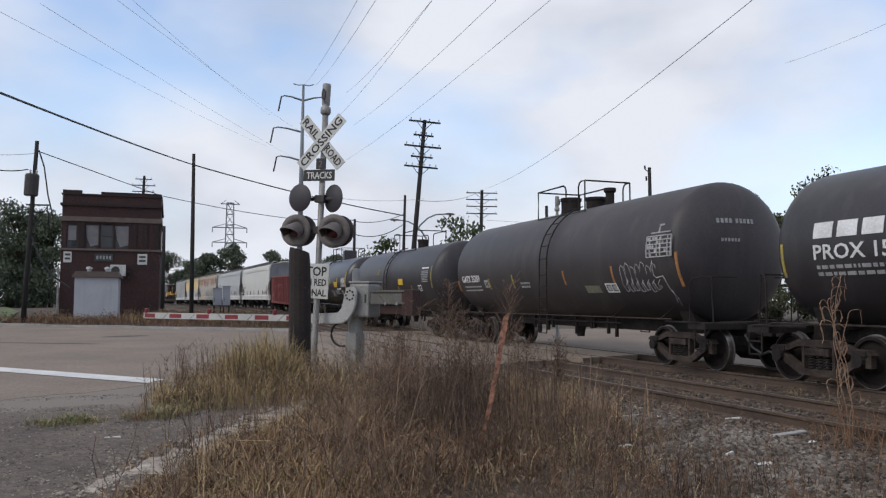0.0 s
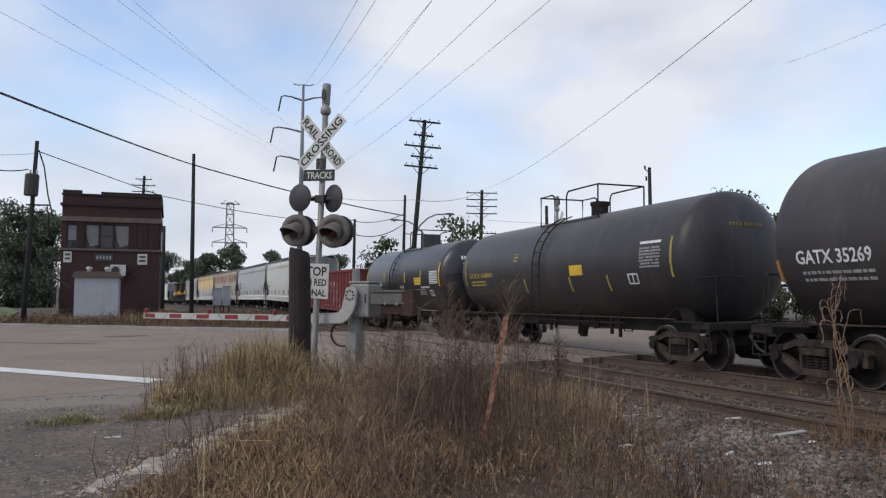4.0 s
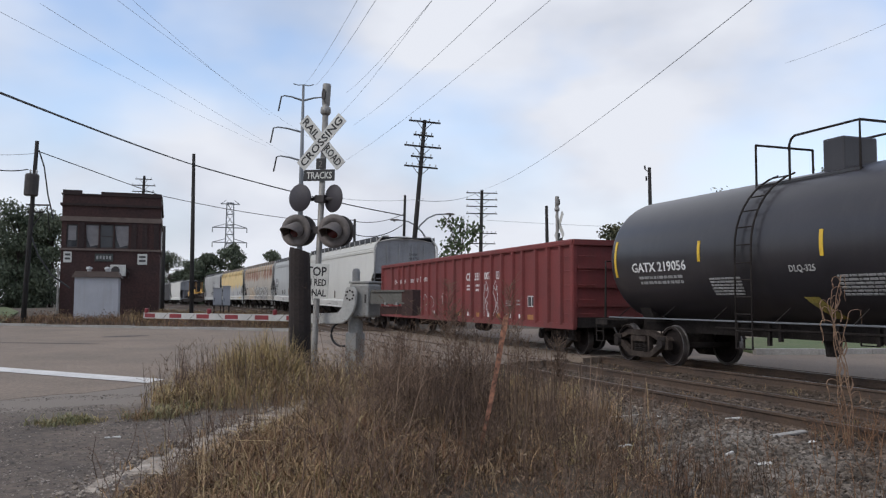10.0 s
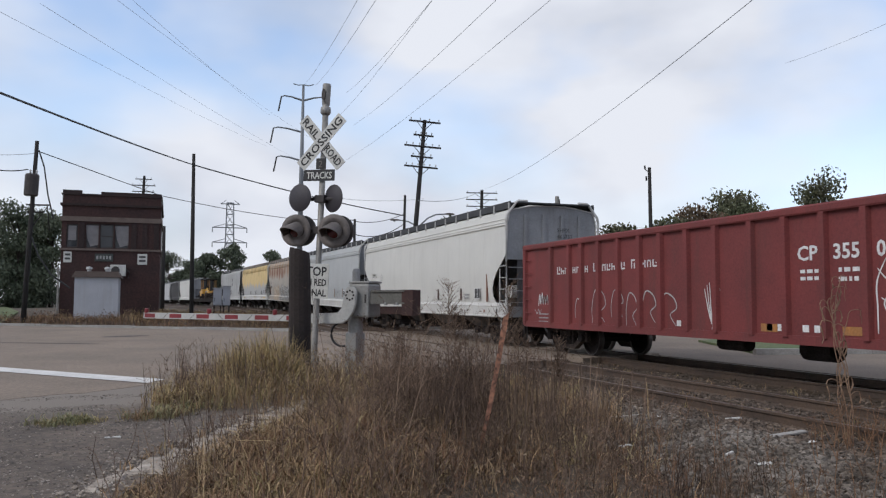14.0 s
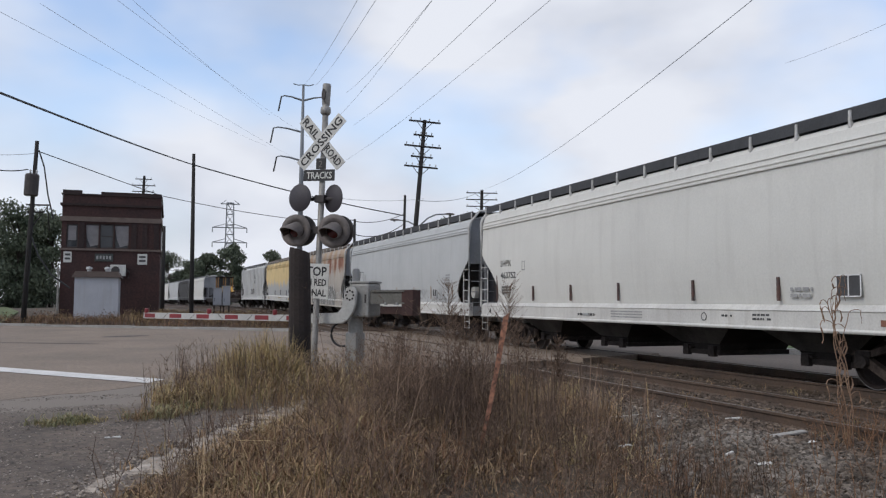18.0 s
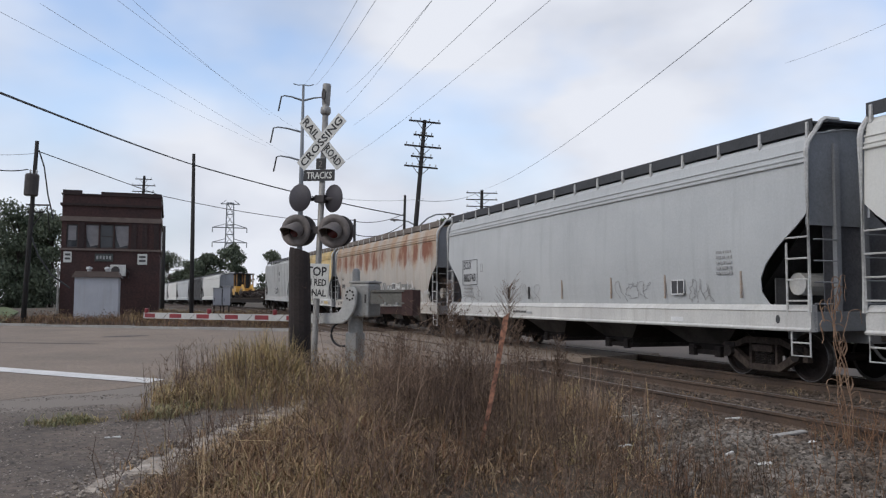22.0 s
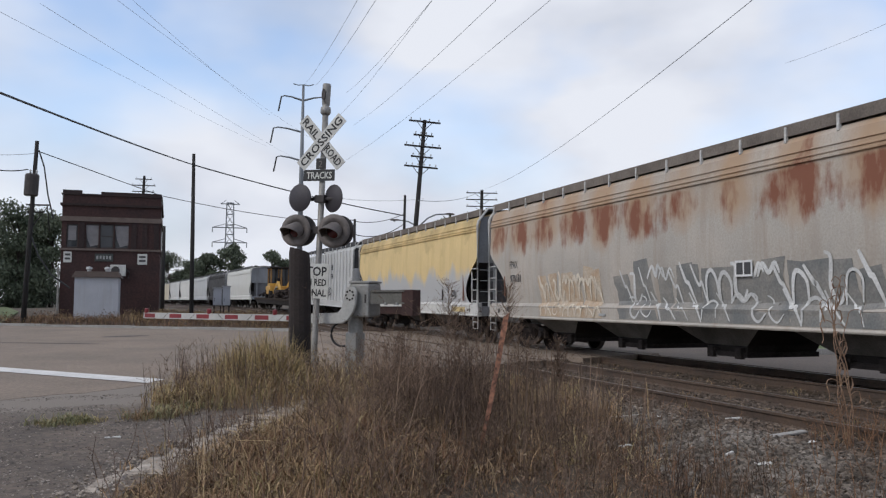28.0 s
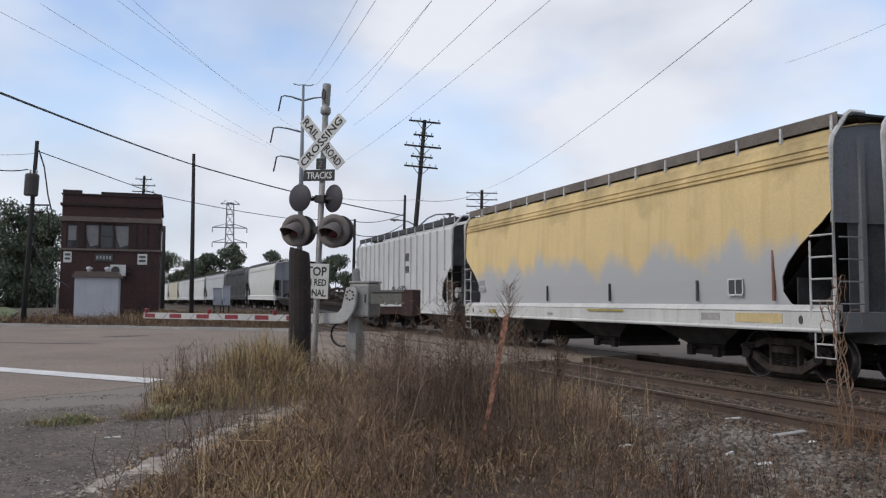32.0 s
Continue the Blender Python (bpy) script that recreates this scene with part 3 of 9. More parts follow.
def build_bed():
    ys = list(np.arange(-10, 30, 0.3)) + list(np.arange(30, 120, 2.5)) + list(np.arange(120, 421, 12.0))
    us = np.arange(3.8, 14.7, 0.3)
    verts = []
    for y in ys:
        for u in us:
            z = ballast_z(u + bend(y), y) + 0.06
            edge = min(u - 3.8, 14.5 - u)
            if edge < 0.9:
                rim = rise(y) - 0.2
                z = rim + (z - rim) * smooth(0, 0.9, edge)
            verts.append((u + bend(y), y, z))
    w = len(us)
    faces = [(j * w + i, j * w + i + 1, (j + 1) * w + i + 1, (j + 1) * w + i) for j in range(len(ys) - 1) for i in range(w - 1)]
    tagged(new("ballast", raw("ballast", verts, faces, BALLAST)), "grey and brown stone ballast bed of the railway", "ballast", kind="structure")


build_bed()
ROCK = [Vector(v).normalized() for v in ((1, 0, 0.2), (-1, 0.2, 0), (0, 1, -0.2), (0.1, -1, 0), (0, 0.1, 1), (0, 0, -1))]
ROCK_FACES = [(0, 2, 4), (2, 1, 4), (1, 3, 4), (3, 0, 4), (2, 0, 5), (1, 2, 5), (3, 1, 5), (0, 3, 5)]


def rocks(name, count, place, size, material, label, category):
    rng = random.Random(7)
    verts, faces = [], []
    for _ in range(count):
        x, y, z = place(rng)
        s = rng.uniform(*size)
        q = Euler([rng.uniform(0, 6) for _ in range(3)]).to_matrix()
        k = len(verts)
        for v in ROCK:
            p = q @ (v * s * rng.uniform(0.7, 1.3))
            verts.append((x + p.x, y + p.y, z + p.z * 0.75))
        faces += [tuple(k + i for i in f) for f in ROCK_FACES]
    return tagged(new(name, raw(name, verts, faces, material)), label, category, kind="stuff")


def ballast_spot(rng):
    y = rng.triangular(1, 22, 5) if rng.random() < 0.85 else rng.uniform(-1, 45)
    x = rng.triangular(4.0, 9.5, 6.0) if rng.random() < 0.65 else rng.uniform(5.8, 13.8)
    return x + bend(y), y, ballast_z(x + bend(y), y) + rng.uniform(0.058, 0.075)


def cess_spot(rng):
    p = ballast_spot(rng)
    while p[0] - bend(p[1]) > 7.0:
        p = ballast_spot(rng)
    return p


def track_spot(rng):
    p = ballast_spot(rng)
    while p[0] - bend(p[1]) < 6.7:
        p = ballast_spot(rng)
    return p


rocks("ballast_stones", 25000, cess_spot, (0.014, 0.047), STONE, "loose grey ballast stones beside the track", "stones")
rocks("ballast_stones", 15000, track_spot, (0.018, 0.044), BROWN_STONE, "rusty brown ballast stones between the rails", "stones")


def gravel_spot(rng):
    while True:
        y = rng.uniform(5.5, 13.6)
        edge = -0.6 + (y - 6) * 0.36
        x = rng.uniform(edge - 5.5, edge + 0.2)
        if rng.random() < 0.42 + 1.1 * noise.noise(Vector((x * 1.3, y * 1.3, 1))) - 0.07 * max(0, y - 9):
            return x, y, -0.039


def rubble_spot(rng):
    y = rng.uniform(6.6, 12.6)
    side = rng.choice((-0.06, 0.5, 0.25, 0.0))
    return kerb_x(y) + side * (1.0 - 0.5 * smooth(10.5, 12.4, y)) + rng.gauss(0, 0.09), y, -0.03


PALE_GRAVEL = mat("pale_gravel", (0.258, 0.225, 0.195), (0.134, 0.112, 0.095), 3.0, 0.9, island=0.6)
rocks("shoulder_gravel", 11000, gravel_spot, (0.004, 0.017), PALE_GRAVEL, "loose grey gravel on the shoulder", "gravel")
rocks("shoulder_stones", 160, gravel_spot, (0.016, 0.036), PALE_GRAVEL, "larger loose stones on the shoulder", "gravel")
rocks("kerb_rubble", 700, rubble_spot, (0.006, 0.026), SANDY, "crumbs of broken concrete along the kerb", "rubble")
for x, y, a, l in ((7.05, 7.24, 35, 0.13), (7.2, 6.2, 80, 0.14), (5.87, 6.67, 10, 0.15), (-0.3, 9.36, 5, 0.12), (6.6, 9.5, 50, 0.1), (4.6, 7.2, 20, 0.12)):
    bm = B()
    for v in bmesh.ops.create_grid(bm, x_segments=4, y_segments=2, size=0.5)["verts"]:
        v.co.z = random.uniform(-0.08, 0.12)
        v.co.y *= random.uniform(0.3, 0.45)
    bmesh.ops.solidify(bm, geom=bm.faces[:], thickness=0.04)
    z = ballast_z(x, y) + 0.10 if x > 5.6 else -0.04
    single("litter", bm, LITTER, "crumpled pale scrap of litter on the ground", "litter", pose(x, y, z, 0, 0, a) @ Matrix.Diagonal((l * 1.3, l * 1.3, l, 1)), "scraps of litter")


for name, x, y, a, l, w, m, label in (("lath", 7.42, 8.99, -12, 0.22, 0.035, LITTER, "short white lath on the stones"), ("board", 7.15, 7.75, 4, 0.62, 0.10, CONCRETE, "weathered grey board lying in the ballast"), ("lath", 5.96, 7.29, 28, 0.16, 0.03, LITTER, "short white lath on the stones"), ("board", 6.3, 9.9, -8, 0.5, 0.08, CONCRETE, "weathered grey board lying in the ballast")):
    bm = B()
    box(bm, -l / 2, l / 2, -w / 2, w / 2, 0, 0.022, bevel=0.005)
    single(name, bm, m, label, "scrap wood", pose(x, y, ballast_z(x, y) + 0.075, 2, -3, a), "scraps of wood")


# ---------------------------------------------------------------- the train
R_WHEEL = 0.44
TRAIN, WHEELSETS = [], []


def add_truck(car, y, spin=True):
    bm = B()
    box(bm, -0.95, 0.95, y - 0.16, y + 0.16, 0.42, 0.68, bevel=0.03)
    truck = part("truck", bm, FRAME, car, "grimy cast steel bogie")
    top = [(-1.15, 0.57), (-1.06, 0.65), (-0.74, 0.66), (-0.44, 0.77), (0.44, 0.77), (0.74, 0.66), (1.06, 0.65), (1.15, 0.57), (0.72, 0.56), (0.44, 0.65), (-0.44, 0.65), (-0.72, 0.56)]
    low = [(-1.02, 0.58), (-0.90, 0.58), (-0.36, 0.27), (0.36, 0.27), (0.90, 0.58), (1.02, 0.58), (0.98, 0.46), (0.42, 0.15), (-0.42, 0.15), (-0.98, 0.46)]
    for side in (-1, 1):
        x = side * 1.0
        bm = B()
        for ring, t in ((top, 0.075), (low, 0.065)):
            prism(bm, [(y + a, b) for a, b in ring], x - t, x + t, "x")
        for a in (-0.37, 0.31):
            box(bm, x - 0.06, x + 0.06, y + a, y + a + 0.06, 0.24, 0.70)
        for a in (-1.10, 0.98):
            box(bm, x - 0.06, x + 0.06, y + a, y + a + 0.12, 0.36, 0.60)
        part("side_frame", bm, FRAME, truck, "open cast steel side frame")
        bm = B()
        box(bm, x - 0.1, x + 0.1, y - 0.27, y + 0.27, 0.50, 0.63, bevel=0.02)
        part("bolster_end", bm, FRAME, truck)
        for dy in (-0.17, 0.0, 0.17):
            bm = B()
            tube(bm, [(x + 0.07 * math.cos(k), y + dy + 0.065 * math.sin(k), 0.27 + 0.24 * k / 31.4) for k in np.arange(0, 31.5, 0.8)], 0.018, 5)
            part("spring", bm, UNDER, truck)
        for dy in (-0.889, 0.889):
            bm = B()
            rod(bm, (x + side * 0.06, y + dy, 0.47), (x + side * 0.15, y + dy, 0.47), 0.11, 10)
            box(bm, x - 0.1, x + 0.1, y + dy - 0.14, y + dy + 0.14, 0.55, 0.64)
            part("axle_bearing", bm, UNDER, truck, "roller bearing cap")
    for dy in (-0.889, 0.889):
        bm = B()
        rod(bm, (-1.12, 0, 0), (1.12, 0, 0), 0.075, 10)
        axle = part("wheelset", bm, WHEEL, car, "steel axle with two wheels")
        axle.matrix_basis = pose(0, y + dy, R_WHEEL)
        for side in (-1, 1):
            m = pose(side * 0.7525, 0, 0, 0, 90 * side, 0)
            bm = B()
            lathe(bm, [(0.10, 0.09), (0.12, 0.06), (0.20, -0.01), (0.36, 0.0), (0.37, 0.062), (0.422, 0.062)], m, 28, False)
            lathe(bm, [(0.405, -0.07), (0.37, -0.066), (0.3, -0.03), (0.12, -0.03)], m, 28, False)
            wheel = part("wheel", bm, WHEEL, axle, "dull rusty wheel plate")
            bm = B()
            lathe(bm, [(0.422, 0.062), (R_WHEEL - 0.006, 0.064), (R_WHEEL, 0.055), (R_WHEEL, -0.045), (R_WHEEL + 0.026, -0.052), (R_WHEEL + 0.026, -0.075), (0.405, -0.075)], m, 28, False)
            part("tread", bm, TREAD, wheel, "polished wheel tread")
        if spin:
            WHEELSETS.append((axle, 0, y + dy))


def add_coupler(car, y_end, sign):
    bm = B()
    box(bm, -0.09, 0.09, y_end - 0.5 * sign, y_end + 0.32 * sign, 0.76, 0.98, bevel=0.015)
    prism(bm, [(-0.16, y_end + 0.30 * sign), (0.05, y_end + 0.28 * sign), (0.17, y_end + 0.42 * sign), (0.13, y_end + 0.58 * sign), (0.02, y_end + 0.48 * sign), (-0.17, y_end + 0.56 * sign)], 0.74, 1.0, "z")
    part("coupler", bm, UNDER, car, "heavy steel knuckle coupler")
    bm = B()
    tube(bm, [(-0.35, y_end, 0.75), (-0.33, y_end + 0.2 * sign, 0.5), (-0.3, y_end + 0.45 * sign, 0.38), (-0.28, y_end + 0.62 * sign, 0.45)], 0.028, 6)
    part("air_hose", bm, CABLE, car, "black rubber air hose")


def fit_word(parent, text, height, y0, y1, z, material, x, name="lettering", label="stencilled lettering"):
    """A word on a flat wall that fills the stretch from y0 to y1."""
    bm = letters(text, height, 0.002, 1.0, 0.028)
    k = abs(y1 - y0) / max(v.co.x for v in bm.verts)
    bmesh.ops.transform(bm, matrix=Matrix(((0, 0, -1, x), (-k, 0, 0, y0), (0, 1, 0, z), (0, 0, 0, 1))), verts=bm.verts)
    return part(name, bm, material, parent, label)


def bars(parent, rows, material, x, name="lettering", label="small unreadable lettering"):
    """Plain bars (y, z, length, height) on a wall that faces -x."""
    for group in ([[row] for row in rows] if len(rows) <= 4 else [rows]):
        bm = B()
        for y, z, l, h in group:
            box(bm, x - 0.003, x + 0.003, y - l, y, z, z + h)
        made = part(name, bm, material, parent, label)
    return made


def lines_of(y, z, w, n, h, gap, rng, word=0.12):
    out = []
    for k in range(n):
        yy = y
        while yy > y - w:
            l = min(rng.uniform(0.3, 1.6) * word, yy - (y - w))
            if l > 0.03:
                out.append((yy, z - k * (h + gap), l, h))
            yy -= l + h * 0.7
    return out


def panel_of_bars(parent, y, z, w, h, x, ground=None):
    bm = B()
    t = 0.022
    for a, b, c, d in ((y - w, y, z, z + t), (y - w, y, z + h - t, z + h), (y - w, y - w + t, z, z + h), (y - t, y, z, z + h), (y - w / 2 - t / 2, y - w / 2 + t / 2, z, z + h)):
        box(bm, x - 0.004, x + 0.003, a, b, c, d)
    return part("data_panel", bm, ground or STENCIL, parent, "white framed data panel")


def wrap(bm, zc, r):
    """Bends a flat drawing in the (y, z) plane at x = 0 round a tank of radius r whose axis lies at zc."""
    for v in bm.verts:
        a = (v.co.z - zc) / r
        rr = r - v.co.x
        v.co.x, v.co.z = -rr * math.cos(a), zc + rr * math.sin(a)


def tank_word(car, text, height, material, y, z, zc, r, wide, name="lettering", label="stencilled lettering"):
    bm = letters(text, height, 0.003, 1.0, 0.02)
    k = wide / max(v.co.x for v in bm.verts)
    for v in bm.verts:
        v.co.x *= k
    bmesh.ops.transform(bm, matrix=Matrix(((0, 0, -1, -0.004), (-1, 0, 0, y), (0, 1, 0, z), (0, 0, 0, 1))), verts=bm.verts)
    wrap(bm, zc, r)
    return part(name, bm, material, car, label)


def tank_bars(car, rows, material, zc, r, name="lettering", label="small unreadable lettering"):
    for group in ([[row] for row in rows] if len(rows) <= 4 else [rows]):
        bm = B()
        for y, z, l, h in group:
            n = max(1, int(h / 0.12))
            rings = [[bm.verts.new((x, yy, z + h * k / n)) for x, yy in ((-0.007, y - l), (-0.007, y), (0.02, y), (0.02, y - l))] for k in range(n + 1)]
            bm.faces.new(rings[0])
            bm.faces.new(rings[-1])
            for lower, upper in zip(rings, rings[1:]):
                for i in range(4):
                    bm.faces.new((lower[i], lower[(i + 1) % 4], upper[(i + 1) % 4], upper[i]))
        bmesh.ops.recalc_face_normals(bm, faces=bm.faces)
        wrap(bm, zc, r)
        made = part(name, bm, material, car, label)
    return made


def wall_x(z):
    """How far a smooth hopper's side, or its sill below, stands from the middle at height z."""
    if z < 1.39:
        return 1.635 if z < 1.0 else float(np.interp(z, [1.01, 1.27, 1.29, 1.39], [1.60, 1.60, 1.615, 1.50]))
    return float(np.interp(z, [b for a, b in SMOOTH_LEVELS[:11]], [a for a, b in SMOOTH_LEVELS[:11]]))


def scrawl(parent, y, z, w, h, material, x, seed, n=6, thick=0.025, name="graffiti", label="scrawled painted graffiti"):
    """Loops and strokes with no letters in them."""
    rng = random.Random(seed)
    bm = B()
    for k in range(n):
        yc = y - w * (k + 0.5) / n
        ph, a, b = rng.uniform(0, 6), rng.uniform(0.5, 0.9) * w / n, rng.uniform(0.3, 0.5) * h
        steps = rng.randint(9, 15)
        pts = [(yc + a * math.sin(ph + i * 0.55 * rng.uniform(0.8, 1.2)), z + h / 2 + b * math.sin(i * 0.37 + ph * 2) * rng.uniform(0.8, 1.1)) for i in range(steps)]
        for (y0, z0), (y1, z1) in zip(pts, pts[1:]):
            d = Vector((y1 - y0, z1 - z0))
            if d.length < 1e-3:
                continue
            nrm = Vector((-d.y, d.x)).normalized() * thick * rng.uniform(0.6, 1.3) / 2
            e = d.normalized() * thick * 0.3
            q = [(y0 - e.x + nrm.x, z0 - e.y + nrm.y), (y1 + e.x + nrm.x, z1 + e.y + nrm.y), (y1 + e.x - nrm.x, z1 + e.y - nrm.y), (y0 - e.x - nrm.x, z0 - e.y - nrm.y)]
            xx = x - rng.uniform(0.0, 0.002)
            if -0.5 < x < -0.003:
                bm.faces.new([bm.verts.new((-wall_x(c[1]) + xx, *c)) for c in q])
                continue
            lo = [bm.verts.new((xx - 0.002, *c)) for c in q]
            hi = [bm.verts.new((xx + 0.002, *c)) for c in q]
            bm.faces.new(lo)
            bm.faces.new(hi[::-1])
    return part(name, bm, material, parent, label)


def new_car(name, label, category, u0, u1):
    """u0, u1: the two ends' places along the train, in metres from the camera's own line at the clip's start."""
    car = thing(name, label, category, pose(FAR_TRACK, (u0 + u1) / 2, 0), "cars of the freight train")
    TRAIN.append((car, (u0 + u1) / 2, u1 - u0))
    return car, (u1 - u0) / 2


def tank_car(u0, u1, paint, label, r=1.47, zc=2.44, platform=(-1.9, 1.9), ladder=-0.4, dome=0.0, spin=True, dome_mat=None, box_dome=False, extra_dome=False, rail=0.8, dome_h=0.56, grab=1.95, truck_in=1.0, dome_r=0.40):
    car, hl = new_car("tank_car", label, "tank car", u0, u1)
    head = 0.62
    bm = B()
    prof = [(r * math.sin(k * math.pi / 20), -hl + head * (1 - math.cos(k * math.pi / 20))) for k in range(0, 11)]
    prof += [(r * math.sin(k * math.pi / 20), hl - head * (1 - math.cos(k * math.pi / 20))) for k in range(10, -1, -1)]
    lathe(bm, prof, Matrix(((1, 0, 0, 0), (0, 0, 1, 0), (0, 1, 0, zc), (0, 0, 0, 1))), 56)
    part("tank", bm, paint, car, smooth=True)
    ty = hl - truck_in
    bm = B()
    box(bm, -0.3, 0.3, -hl - 0.42, hl + 0.42, 0.72, 1.02, bevel=0.01)
    part("centre_sill", bm, UNDER, car)
    for s in (-1, 1):
        bm = B()
        box(bm, -1.35, 1.35, s * (hl - 0.15), s * (hl + 0.4), 0.86, 1.0, bevel=0.012)
        part("end_platform", bm, UNDER, car, "grimy steel end platform")
        bm = B()
        prism(bm, [(-0.75, 0.95), (-0.95, 1.38), (-0.7, 1.15), (0.7, 1.15), (0.95, 1.38), (0.75, 0.95)], s * (ty - 0.22), s * (ty + 0.22))
        part("saddle", bm, UNDER, car)
        for sx in (-1, 1):
            bm = B()
            tube(bm, [(sx * 1.34, s * (hl - 0.1), 1.0), (sx * 1.34, s * (hl - 0.1), grab - 0.17), (sx * 1.30, s * (hl - 0.02), grab - 0.03), (sx * 1.1, s * (hl + 0.28), grab), (sx * 0.5, s * (hl + 0.36), grab)], 0.018, 6)
            rod(bm, (sx * 1.1, s * (hl + 0.36), 1.0), (sx * 1.1, s * (hl + 0.3), grab), 0.016, 6)
            part("end_handrail", bm, UNDER, car, "bent steel handrail")
            bm = B()
            rod(bm, (sx * 1.3, s * (hl - 1.0), 1.0), (sx * 1.36, s * (hl + 0.25), 1.0), 0.02, 5)
            rod(bm, (sx * 1.33, s * (hl + 0.05), 0.95), (sx * 1.33, s * (hl + 0.05), 0.45), 0.018, 5)
            rod(bm, (sx * 1.33, s * (hl + 0.38), 0.95), (sx * 1.33, s * (hl + 0.38), 0.45), 0.018, 5)
            for z in (0.46, 0.7):
                rod(bm, (sx * 1.33, s * (hl + 0.05), z), (sx * 1.33, s * (hl + 0.38), z), 0.016, 5)
            part("stirrup", bm, UNDER, car, "end ladder stirrup")
        add_truck(car, s * ty, spin)
        add_coupler(car, s * (hl + 0.4), s)
    for sx in (-1, 1):
        bm = B()
        rod(bm, (sx * 1.5, -hl + 0.5, 1.06), (sx * 1.5, hl - 0.5, 1.06), 0.017, 6)
        part("side_handrail", bm, STEEL_FAR if paint is NEW_TANK else FRAME, car, "long side grab rail")
        for k in range(7):
            y = -hl + 0.9 + (2 * hl - 1.8) * k / 6
            bm = B()
            rod(bm, (sx * 1.5, y, 1.06), (sx * 1.15, y, 1.32), 0.010, 5)
            part("handrail_stay", bm, UNDER, car)
        for dy in (-0.22, 0.22):
            bm = B()
            tube(bm, [(sx * (r + 0.09), ladder + dy, 0.55)] + [(sx * (r + 0.09) * math.cos(a), ladder + dy, zc + (r + 0.09) * math.sin(a)) for a in np.arange(0, 1.3, 0.14)], 0.02, 6)
            part("ladder_rail", bm, UNDER, car)
        for a in [0.56, 0.88, 1.2, 1.52, 1.84, 2.16] + [zc + (r + 0.09) * math.sin(b) for b in np.arange(0.05, 1.3, 0.22)]:
            b = (a - zc) / (r + 0.09)
            x = r + 0.09 if b < 0 else (r + 0.09) * math.sqrt(max(0, 1 - b * b))
            bm = B()
            rod(bm, (sx * x, ladder - 0.22, a), (sx * x, ladder + 0.22, a), 0.014, 5)
            part("rung", bm, UNDER, car)
    top = zc + r
    a, b = platform
    bm = B()
    for x0, x1 in ((-0.74, -0.42), (0.42, 0.74)):
        box(bm, x0, x1, a, b, top - 0.2, top - 0.15)
        for y in np.arange(a + 0.2, b, 0.8):
            box(bm, x0 + 0.1, x1 - 0.1, y, y + 0.06, top - 0.55, top - 0.2)
    part("platform", bm, WALKWAY, car, "steel grating platform")
    lo, hi = top - 0.2, top + rail
    runs = [(-0.72, b, ladder + 0.36), (-0.72, a, ladder - 0.36), (0.72, b, ladder + 0.36), (0.72, a, ladder - 0.36)]
    for x, y0, y1 in runs:
        d = 1 if y0 > y1 else -1
        bm = B()
        if abs(y0 - y1) > 0.3:
            tube(bm, [(x, y0, lo), (x, y0, hi), (x, y1 + 0.14 * d, hi), (x, y1 + 0.05 * d, hi - 0.05), (x, y1, hi - 0.15), (x, y1, lo)], 0.024, 6)
        else:
            tube(bm, [(x, y0, lo), (x, y0, hi)], 0.024, 6)
        part("railing", bm, UNDER, car, "bent steel safety railing")
    for y in (a, b):
        bm = B()
        tube(bm, [(-0.72, y, hi), (0.72, y, hi)], 0.024, 6)
        part("railing", bm, UNDER, car, "steel safety railing")
    bm = B()
    if box_dome:
        box(bm, -0.40, 0.40, dome - 0.24, dome + 0.24, top - 0.12, top + 0.54, bevel=0.04)
    else:
        lathe(bm, [(0.0, top - 0.2), (dome_r, top - 0.2), (dome_r, top + dome_h - 0.1), (dome_r + 0.03, top + dome_h - 0.1), (dome_r + 0.03, top + dome_h), (0.0, top + dome_h + 0.02)], pose(0, dome, 0), 24)
    part("dome", bm, dome_mat or UNDER, car, "valve dome on top of the tank")
    if extra_dome:
        bm = B()
        lathe(bm, [(0.0, top - 0.2), (0.28, top - 0.2), (0.28, top + 0.22), (0.32, top + 0.22), (0.32, top + 0.30), (0.0, top + 0.32)], pose(0, dome - 1.45, 0), 18)
        part("manway", bm, UNDER, car, "round manway")
        bm = B()
        lathe(bm, [(0.0, top - 0.2), (0.12, top - 0.2), (0.12, top + 0.35), (0.17, top + 0.38), (0.17, top + 0.48), (0.0, top + 0.5)], pose(0, dome - 2.2, 0), 14)
        part("relief_valve", bm, UNDER, car, "safety relief valve")
    bm = B()
    lathe(bm, [(0.0, 0.42), (0.11, 0.42), (0.13, 0.6), (0.2, 0.85), (0.2, 1.0)], pose(0, 0.2, 0), 12)
    part("outlet_valve", bm, UNDER, car)
    for y in (-2.6, -2.2, -1.5, -1.35, -0.5, 0.9, 1.2, 2.1):
        bm = B()
        box(bm, -0.55, -0.48, y, y + 0.07, 0.62 + 0.1 * math.sin(y * 3), 1.0)
        part("hanger", bm, UNDER, car)
    bm = B()
    rod(bm, (0.7, -2.2, 0.82), (0.7, -1.2, 0.82), 0.16, 10)
    rod(bm, (-0.55, -2.8, 0.88), (-0.55, 2.8, 0.88), 0.025, 6)
    part("brake_gear", bm, UNDER, car)
    return car


